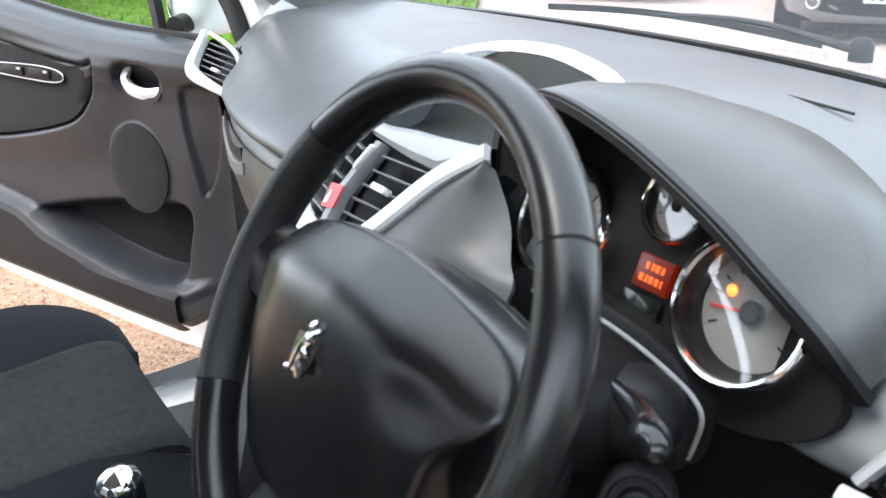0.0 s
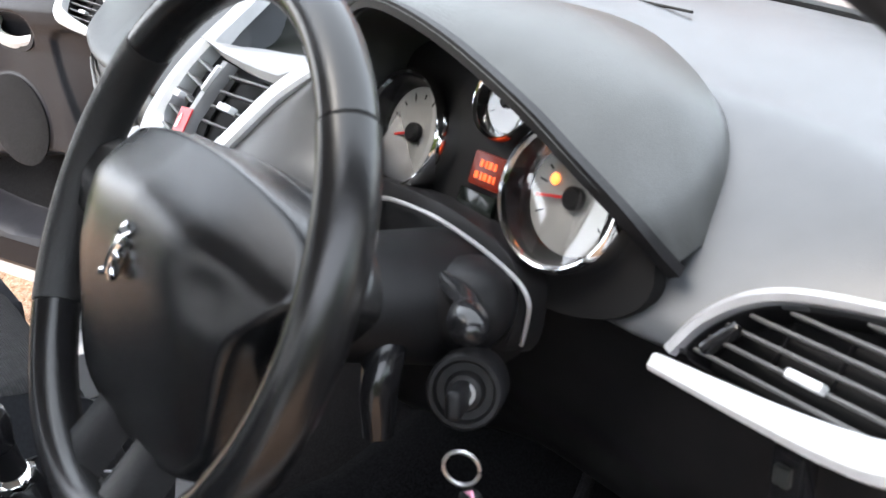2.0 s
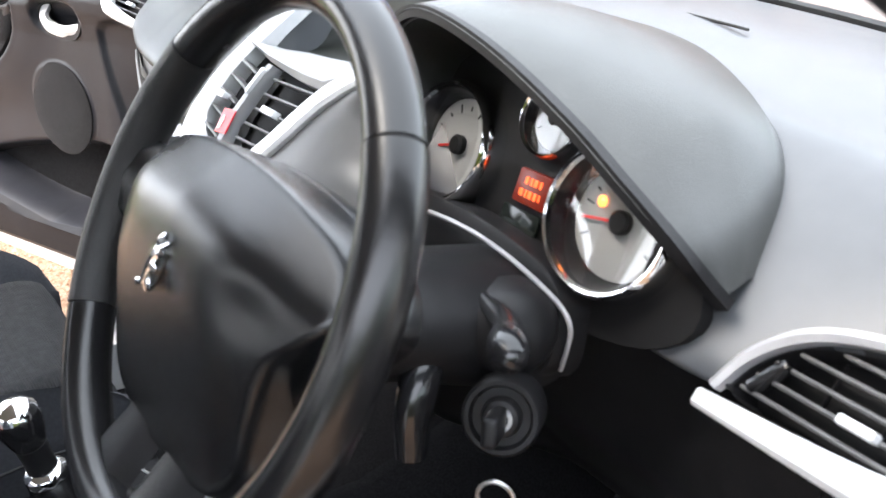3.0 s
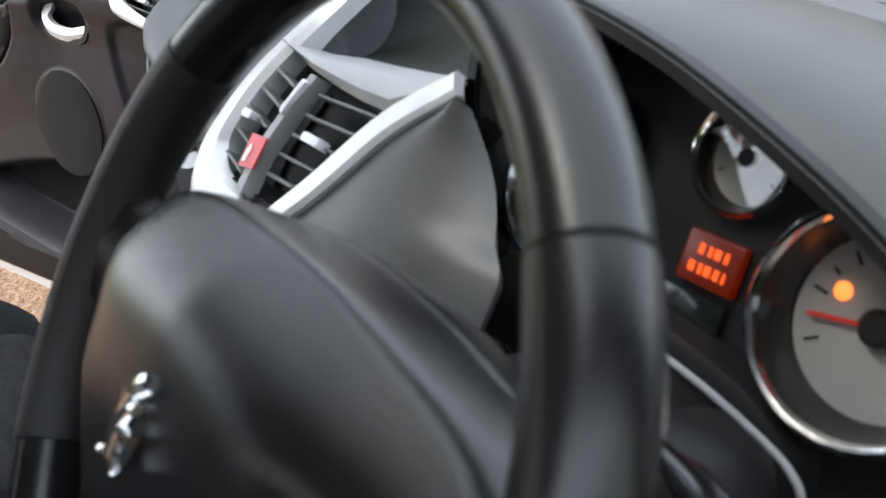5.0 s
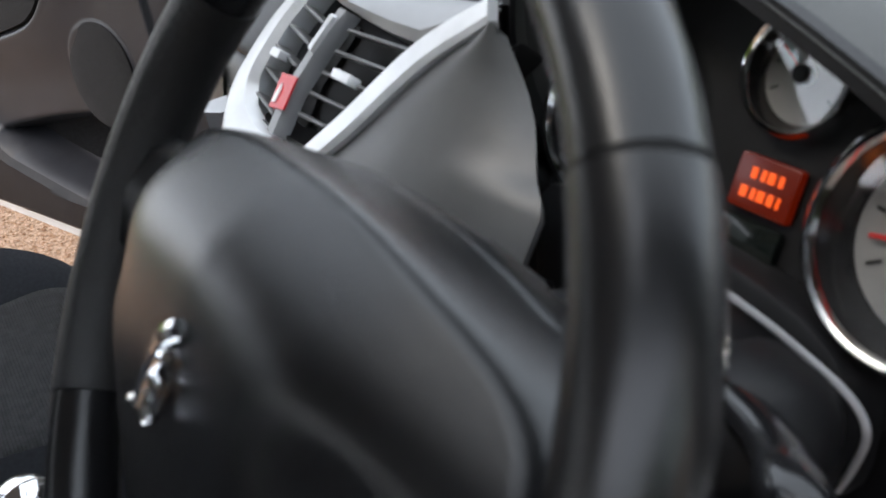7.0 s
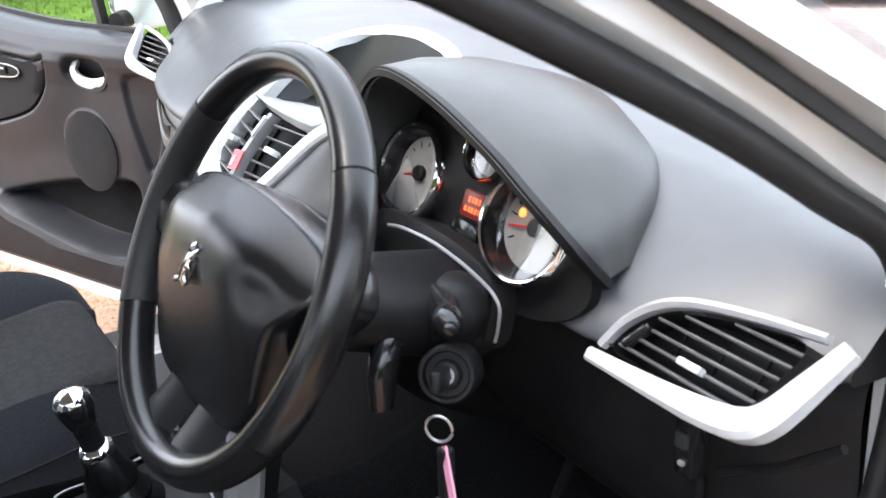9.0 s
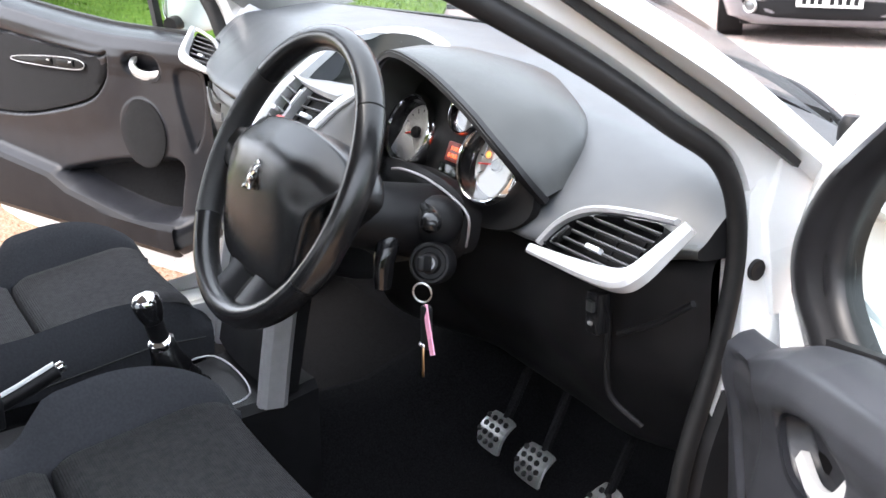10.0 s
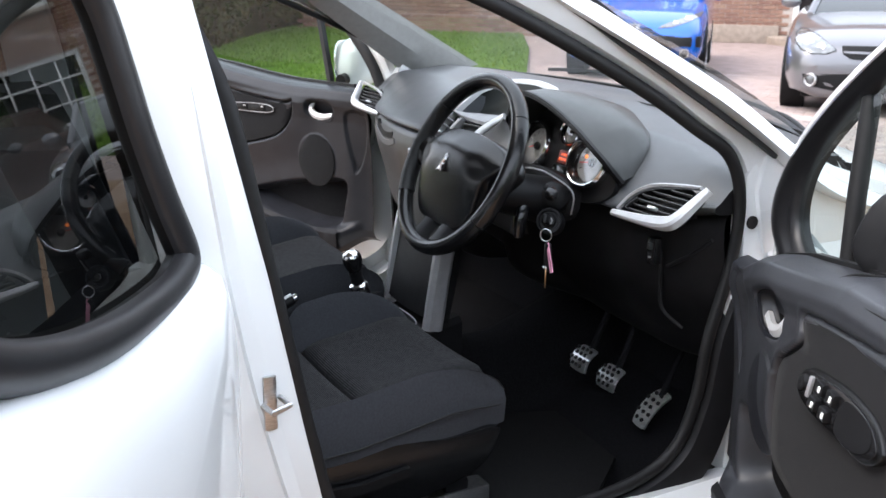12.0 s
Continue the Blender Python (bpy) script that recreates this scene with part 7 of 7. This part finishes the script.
part("release_button", rbox((0.060, -0.306, 0.575), (0.014, 0.036, 0.008), 0.003), REDPLASTIC, bk, "red release button")


# ================= pedals =================
def pedal(o, w, h, n, up, arm_to, label, rows, cols):
    p = thing("pedal", label, "pedal", "foot pedals")
    n, up = Vector(n).normalized(), Vector(up).normalized()
    ux = up.cross(n).normalized()
    up = n.cross(ux)
    m = basis(o, ux, up, n)
    pl = bmesh.new()
    us, vs = frange(-1, 1, 12), frange(-1, 1, 10)

    def f(u, v):
        k = 1 - 0.10 * abs(v) ** 3
        return m @ V(u * w / 2 * k, v * h / 2 * (1 - 0.06 * abs(u) ** 3), 0.010 * (1 - (v * v)) * 1.2 + 0.004)
    part("pad", surface(f, us, vs, 0.005), PEDALM, p, "brushed steel pedal pad")
    for i in range(rows):
        for j in range(cols + (1 if i % 2 else 0)):
            u = (j + (0.5 if i % 2 == 0 else 0.0) - cols / 2) / cols * 1.5
            v = (i + 0.5 - rows / 2) / rows * 1.7
            if abs(u) > 0.82:
                continue
            q = f(u, v)
            st = lathe([(0.0046, 0.004), (0.0046, 0.0068), (0.003, 0.0075), (0, 0.0075)], 10, Matrix.Translation(q) @ n.to_track_quat("Z", "Y").to_matrix().to_4x4())
            part("stud", st, RUBBER, p)
    part("arm", tube([Vector(o) - n * 0.005 + up * h * 0.1, Vector(arm_to) * 0.6 + Vector(o) * 0.4, Vector(arm_to)], 0.008, 8), CARPET, p)
    return p


pedal((0.270, 0.418, 0.402), 0.062, 0.064, (0, -0.80, 0.60), (0, 0.60, 0.80), (0.27, 0.56, 0.66), "studded steel clutch pedal", 4, 3)
pedal((0.365, 0.425, 0.388), 0.066, 0.060, (0, -0.80, 0.60), (0, 0.60, 0.80), (0.365, 0.56, 0.66), "studded steel brake pedal", 4, 3)
pedal((0.468, 0.462, 0.345), 0.046, 0.100, (0.05, -0.72, 0.69), (0.1, 0.69, 0.72), (0.48, 0.58, 0.58), "studded steel accelerator pedal", 5, 2)


# ================= parked cars =================
def parked_car(name, label, axle, facing, kind, paint):
    """A parked car seen from the front. Local x to its right, y forward from the front axle, z up."""
    f = Vector((*facing, 0)).normalized()
    m = basis((*axle, 0), (f.y, -f.x, 0), f, (0, 0, 1))
    c = thing(name, label, "car")
    H = kind == "hatch"

    def put(nm, bm, material, parent=c, lab="", **k):
        bmesh.ops.transform(bm, matrix=m, verts=bm.verts)
        return part(nm, bm, material, parent, lab, **k)
    W = 0.83 if H else 0.89
    nose = 0.74 if H else 0.78
    # stations: y, half width, underside, shoulder height, crown height, crown half width
    st = [(nose, 0.60, 0.30, 0.52, 0.55, 0.50), (nose - 0.05, 0.70, 0.22, 0.60, 0.64, 0.58), (nose - 0.18, 0.78, 0.20, 0.66, 0.72, 0.62), (nose - 0.40, W * 0.97, 0.20, 0.74, 0.80, 0.66),
          (0.0, W, 0.20, 0.82, 0.87, 0.68), (-0.45, W, 0.20, 0.90, 0.955, 0.68)] if H else \
         [(nose, 0.58, 0.28, 0.50, 0.53, 0.42), (nose - 0.05, 0.72, 0.19, 0.60, 0.63, 0.50), (nose - 0.20, 0.82, 0.17, 0.66, 0.71, 0.56), (nose - 0.45, W * 0.98, 0.17, 0.72, 0.78, 0.60),
          (0.0, W, 0.17, 0.77, 0.82, 0.62), (-0.55, W, 0.17, 0.83, 0.88, 0.62)]
    st += [(-1.0, W, 0.20, 0.93 if H else 0.86, 0.98 if H else 0.90, 0.68), (-3.0, W, 0.22, 0.95 if H else 0.88, 1.0 if H else 0.92, 0.66), (-3.35 if H else -3.2, W * 0.9, 0.3, 0.9 if H else 0.82, 0.94 if H else 0.86, 0.6)]
    rings = []
    for y, w, zb, zs, zc, wc in st:
        half = [(0.0, zb), (w * 0.75, zb), (w * 0.95, zb + 0.06), (w, zb + 0.18), (w * 1.0, (zb + zs) / 2 + 0.08), (w * 0.985, zs - 0.06), (w * 0.93, zs), (wc, zc - 0.012), (wc * 0.5, zc + 0.008), (0.0, zc + 0.014)]
        pts = half + [(-x, z) for x, z in half[-2:0:-1]]
        rings.append([V(x, y, z) for x, z in pts])
    rows = [spline(list(col), 4) for col in zip(*rings)]
    rings2 = list(zip(*rows))
    shell = loft([list(r) for r in rings2])
    tree = BVHTree.FromBMesh(shell)
    put("body", shell, paint, lab="glossy painted body")

    def front(x, z):
        """How far forward the body reaches at this place."""
        hit = tree.ray_cast(V(x, 3, z), V(0, -1, 0))
        return hit[0].y if hit[0] else nose - 0.3

    def inlay(nm, out, lift, material, parent=c, lab="", sx=1, depth=0.03):
        """A panel that follows the curve of the nose, standing proud by lift."""
        out = [p for a, b in zip(out, out[1:] + out[:1]) for p in ((a[0] + (b[0] - a[0]) * k / 5, a[1] + (b[1] - a[1]) * k / 5) for k in range(5))]
        cx0, cz0 = sum(p[0] for p in out) / len(out), sum(p[1] for p in out) / len(out)
        rg = []
        for k, d in ((1.0, -depth), (1.0, lift * 0.4), (0.96, lift), (0.8, lift), (0.6, lift), (0.4, lift), (0.2, lift), (0.02, lift)):
            rg.append([V(sx * (cx0 + (p[0] - cx0) * k), front(cx0 + (p[0] - cx0) * k, cz0 + (p[1] - cz0) * k) + d, cz0 + (p[1] - cz0) * k) for p in out])
        return put(nm, loft(rg), material, parent, lab)
    # cabin
    y0, y1, zr = (-0.42, -1.15, 1.42) if H else (-0.62, -1.15, 1.27)
    cab = bmesh.new()
    yr = (-2.6, -3.2) if H else (-1.75, -2.35)
    loft([[V(-0.70, y0, 0.92 if H else 0.86), V(0.70, y0, 0.92 if H else 0.86), V(0.73, yr[1], 0.92 if H else 0.86), V(-0.73, yr[1], 0.92 if H else 0.86)], [V(-0.56, y1, zr - 0.03), V(0.56, y1, zr - 0.03), V(0.56, yr[0], zr - 0.03), V(-0.56, yr[0], zr - 0.03)]], bm=cab)
    put("window", cab, DGLASS2, lab="dark cabin glass")
    rf = bmesh.new()
    loft([[V(-0.585, y1 + 0.03, zr - 0.05), V(0.585, y1 + 0.03, zr - 0.05), V(0.585, yr[0] - 0.03, zr - 0.05), V(-0.585, yr[0] - 0.03, zr - 0.05)], [V(-0.54, y1 - 0.06, zr), V(0.54, y1 - 0.06, zr), V(0.54, yr[0] + 0.05, zr), V(-0.54, yr[0] + 0.05, zr)]], bm=rf)
    put("roof", rf, paint)
    for sx in (1, -1):
        put("pillar", tube([V(sx * 0.715, y0 + 0.02, 0.92 if H else 0.86), V(sx * 0.58, y1, zr - 0.03)], 0.035, 8), paint)
        # mirrors
        mm = bmesh.new()
        bmesh.ops.create_uvsphere(mm, u_segments=16, v_segments=10, radius=1)
        for v in mm.verts:
            v.co = V(sx * 0.92 + v.co.x * 0.10, y0 - 0.22 + v.co.y * 0.06, 0.98 + v.co.z * 0.065)
        put("door_mirror", mm, paint)
        # lamps swept back over the wing
        if H:
            out = spline([V(0.30, 0.63, 0), V(0.50, 0.655, 0), V(0.72, 0.745, 0), V(0.775, 0.80, 0), V(0.74, 0.80, 0), V(0.56, 0.745, 0), V(0.36, 0.675, 0)], 4, True)
            fy = lambda x: nose - 0.02 - 0.42 * (x / 0.8) ** 3.0
        else:
            out = spline([V(0.43, 0.60, 0), V(0.55, 0.565, 0), V(0.70, 0.585, 0), V(0.79, 0.66, 0), V(0.79, 0.74, 0), V(0.72, 0.765, 0), V(0.60, 0.72, 0), V(0.48, 0.645, 0)], 4, True)
            fy = lambda x: nose + 0.0 - 0.36 * (x / 0.85) ** 3.0
        oc = sum((p for p in out), V(0, 0, 0)) / len(out)
        inlay("lamp_seam", [(oc.x + (p.x - oc.x) * 1.045, oc.y + (p.y - oc.y) * 1.07) for p in out[::3]], 0.004, GRILLE, sx=sx)
        hd = inlay("headlamp", [(p.x, p.y) for p in out[::3]], 0.010, LAMPGLASS, lab="clear headlamp", sx=sx)
        for bx, bz, br in (((0.62, 0.735, 0.045), (0.48, 0.69, 0.035)) if H else ((0.68, 0.665, 0.055), (0.56, 0.63, 0.04))):
            put("reflector", lathe([(br, 0), (br * 0.9, 0.008), (br * 0.4, 0.002), (0, 0.004)], 20, Matrix.Translation((sx * bx, front(bx, bz) + 0.014, bz)) @ V(sx * 0.45, 1, 0.35).to_track_quat("Z", "Y").to_matrix().to_4x4()), CHROME, hd)
        # fog lamps
        fx, fz = (0.60, 0.345) if H else (0.62, 0.335)
        fm = Matrix.Translation((sx * fx, front(fx, fz) - 0.004, fz)) @ V(sx * 0.45, 1, 0).to_track_quat("Z", "Y").to_matrix().to_4x4()
        fg = put("fog_lamp", lathe([(0.060, -0.03), (0.060, 0.012), (0.054, 0.018), (0.048, 0.012)], 24, fm), STEEL, lab="round chrome fog lamp")
        put("fog_lens", lathe([(0.047, 0.010), (0.03, 0.016), (0, 0.018)], 20, fm), FOGGLASS, fg)
        # wheels
        for wy in (0.0, -2.44):
            wm = basis((sx * (W - 0.095), wy, 0.305), (0, 1, 0), (0, 0, 1), (sx, 0, 0))
            ty = put("wheel", lathe([(0.195, -0.10), (0.28, -0.105), (0.305, -0.085), (0.308, 0.0), (0.305, 0.085), (0.28, 0.105), (0.20, 0.10)], 36, wm), TYRE, lab="black rubber tyre")
            rim = bmesh.new()
            lathe([(0.205, 0.098), (0.195, 0.104), (0.185, 0.06)], 30, wm, bm=rim)
            lathe([(0.06, 0.06), (0.055, 0.092), (0, 0.095)], 16, wm, bm=rim)
            for k in range(5):
                q = 2 * math.pi * k / 5
                b = rbox((0.12, 0, 0.075), (0.16, 0.045, 0.03), 0.008)
                bmesh.ops.transform(b, matrix=wm @ Euler((0, 0, q)).to_matrix().to_4x4(), verts=b.verts)
                merge(b, rim)
            put("rim", rim, STEEL, ty, lab="alloy rim")
            put("wheel_arch", lathe([(0.0, -0.12), (0.345, -0.12), (0.350, 0.094), (0.31, 0.094)], 36, wm @ Matrix.Translation((0, 0.02, 0))), GRILLE)
    # front details
    if H:
        inlay("bumper_strip", [(-0.79, 0.415), (0.79, 0.415), (0.79, 0.545), (-0.79, 0.545)], 0.022, RUBBER, lab="dark grey bumper strip")
        inlay("lower_intake", [(-0.40, 0.255), (0.40, 0.255), (0.46, 0.405), (-0.46, 0.405)], 0.004, GRILLE, lab="black lower air intake")
        for k in range(2):
            inlay("grille_slot", [(-0.26 + 0.03 * k, 0.56 + 0.04 * k), (0.26 - 0.03 * k, 0.56 + 0.04 * k), (0.24 - 0.03 * k, 0.585 + 0.04 * k), (-0.24 + 0.03 * k, 0.585 + 0.04 * k)], 0.003, GRILLE)
        bd = inlay("badge_shield", [(-0.085, 0.675), (0.085, 0.675), (0.065, 0.605), (0.0, 0.575), (-0.065, 0.605)], 0.014, CHROME, lab="chrome shield badge")
        inlay("badge_mark", [(-0.030, 0.612), (0.022, 0.612), (0.036, 0.66), (-0.034, 0.66)], 0.018, GRILLE, bd)
        pz, py = 0.325, nose + 0.005
    else:
        inlay("lower_intake", [(-0.66, 0.28), (-0.45, 0.235), (0.45, 0.235), (0.66, 0.28), (0.70, 0.385), (0.32, 0.40), (-0.32, 0.40), (-0.70, 0.385)], 0.003, GRILLE, lab="black mesh lower intake")
        for q in (1, -1):
            inlay("splitter_fin", [(0.01, 0.215), (0.45, 0.215), (0.67, 0.250), (0.70, 0.290), (0.66, 0.280), (0.45, 0.238), (0.01, 0.238)], 0.012, paint, sx=q)
            gw = inlay("grille_opening", [(0.085, 0.520), (0.30, 0.530), (0.37, 0.575), (0.385, 0.645), (0.085, 0.650)], 0.004, GRILLE, lab="black mesh grille", sx=q)
            inlay("grille_bar", [(0.085, 0.578), (0.365, 0.583), (0.365, 0.600), (0.085, 0.600)], 0.016, paint, gw, sx=q)
        em = Matrix.Translation((0, front(0.0, 0.59) - 0.008, 0.59)) @ V(0, 1, 0.12).to_track_quat("Z", "Y").to_matrix().to_4x4()
        bd = put("badge_ring", lathe([(0.090, 0.0), (0.092, 0.03), (0.084, 0.038), (0.076, 0.03), (0.076, 0.0)], 36, em), CHROME, lab="large round chrome badge")
        put("badge_disc", lathe([(0.077, 0.0), (0.077, 0.02), (0, 0.02)], 30, em), GRILLE, bd)
        for k in range(3):
            b = rbox((0.038, 0, 0.026), (0.078, 0.014, 0.01), 0.003)
            bmesh.ops.transform(b, matrix=em @ Euler((0, 0, math.pi / 2 + 2 * math.pi * k / 3)).to_matrix().to_4x4(), verts=b.verts)
            put("badge_spoke", b, CHROME, bd)
        pz, py = 0.40, nose + 0.035
    pl = put("number_plate", rbox((0, py, pz), (0.52, 0.014, 0.111), 0.004), PLATE, lab="white number plate")
    for i in range(7):
        x = -0.205 + 0.062 * i + (0.03 if i > 3 else 0)
        put("plate_bar", rbox((x, py + 0.008, pz), (0.038, 0.004, 0.07), 0.001, 1), INK, pl)
    put("underside", rbox((0, -1.2, 0.24), (1.4, 3.6, 0.16), 0.03), GRILLE)
    return c


DGLASS2 = mat("dark_car_glass", (0.02, 0.025, 0.025), 0.05, coat=1.0)
DARKP = mat("dark_paint", (0.02, 0.022, 0.025), 0.3, coat=1.0)
parked_car("blue_car", "bright blue hatchback parked on the paved drive", (-8.15, 7.30), (0.72, -0.69), "hatch", BLUEP)
parked_car("silver_car", "silver roadster parked on the paved drive", (-4.62, 7.42), (0.655, -0.755), "roadster", SILVERP)
parked_car("dark_car", "dark car parked behind the silver roadster", (-4.0, 10.9), (0.80, -0.60), "hatch", DARKP)

# ================= pieces: wall bricks and paving blocks =================
bl, bh = 0.215, 0.065


def brick_mesh(w, h, d):
    b = rbox((0, 0, 0), (w, h, d), 0.004, 1)
    for q in b.faces:
        q.smooth = False
    me = bpy.data.meshes.new("brick")
    b.to_mesh(me)
    b.free()
    me.materials.append(BRICK)
    return me


BM1 = brick_mesh(bl, bh, 0.02)
wall_ob = [o for o in HOUSE.children if o.name.startswith("wall")][0]
count = 0
stuff_v, stuff_f = [], []
for j in range(int(5.1 / 0.075)):
    y = 0.04 + 0.075 * j
    for i in range(-40, 40):
        x = i * 0.225 + (0.1125 if j % 2 else 0)
        if any(op[0] - 0.11 < x < op[1] + 0.11 and op[2] - 0.035 < y < op[3] + 0.035 for op in HOUSE_OPEN):
            continue
        if -1.8 < x < 0.62 and y < 1.1 and count < 300:
            o = new("brick", BM1)
            o.matrix_basis = HOUSE_M @ Matrix.Translation((x, y, 0.004))
            o.parent = wall_ob
            count += 1
        else:
            k = len(stuff_v)
            for zz in (0.0, 0.012):
                for sx, sy in ((-1, -1), (1, -1), (1, 1), (-1, 1)):
                    stuff_v.append(tuple(HOUSE_M @ V(x + sx * bl / 2, y + sy * bh / 2, zz)))
            stuff_f += [(k + 4, k + 5, k + 6, k + 7), (k, k + 1, k + 5, k + 4), (k + 1, k + 2, k + 6, k + 5), (k + 2, k + 3, k + 7, k + 6), (k + 3, k, k + 4, k + 7)]
me = bpy.data.meshes.new("brick_rest")
me.from_pydata(stuff_v, [], stuff_f)
me.materials.append(island_mat("brick_rest", [(0.23, 0.12, 0.085), (0.28, 0.165, 0.12), (0.19, 0.10, 0.075), (0.32, 0.21, 0.15)]))
ob = new("brickwork", me)
ob.parent = wall_ob
ob["kind"] = "stuff"

# paving blocks in stretcher rows across the drive
pb = rbox((0, 0, 0), (0.196, 0.096, 0.02), 0.005, 1)
me = bpy.data.meshes.new("paving_block")
pb.to_mesh(me)
pb.free()
me.materials.append(PAVER)
PD, PQ = V(0.80, 0.60, 0), V(-0.60, 0.80, 0)
po = V(-2.6, 5.9, 0)
pr = np.random.default_rng(5)
count, vv, ff = 0, [], []
for j in range(-14, 52):
    for i in range(-34, 30):
        c = po + PD * (i * 0.2 + (0.1 if j % 2 else 0)) + PQ * (j * 0.1)
        if poly_dist(np.array([c.x]), np.array([c.y]), tan_outline)[0] > -0.08 or poly_dist(np.array([c.x]), np.array([c.y]), lawn_outline)[0] > -0.2:
            continue
        z = pr.uniform(-0.002, 0.002)
        if abs(i) < 8 and -9 < j < 14 and count < 300:
            o = new("paving_block", me)
            o.matrix_basis = basis(c + V(0, 0, z + 0.002), PD, PQ, (0, 0, 1))
            o.parent = ground
            count += 1
        else:
            k = len(vv)
            for hz, s in ((-0.004, 1.0), (0.008 + z, 1.0), (0.012 + z, 0.94)):
                for sx, sy in ((-1, -1), (1, -1), (1, 1), (-1, 1)):
                    q = c + PD * sx * 0.098 * s + PQ * sy * 0.048 * s
                    vv.append((q.x, q.y, hz))
            for a in (0, 4):
                ff += [(k + a + q, k + a + (q + 1) % 4, k + a + 4 + (q + 1) % 4, k + a + 4 + q) for q in range(4)]
            ff.append((k + 8, k + 9, k + 10, k + 11))
me2 = bpy.data.meshes.new("paving_rest")
me2.from_pydata(vv, [], ff)
me2.materials.append(island_mat("paving_rest", [(0.36, 0.28, 0.255), (0.42, 0.33, 0.30), (0.33, 0.27, 0.26), (0.45, 0.37, 0.33)], 0.85))
ob = new("paving", me2)
ob.parent = ground
ob["kind"] = "stuff"
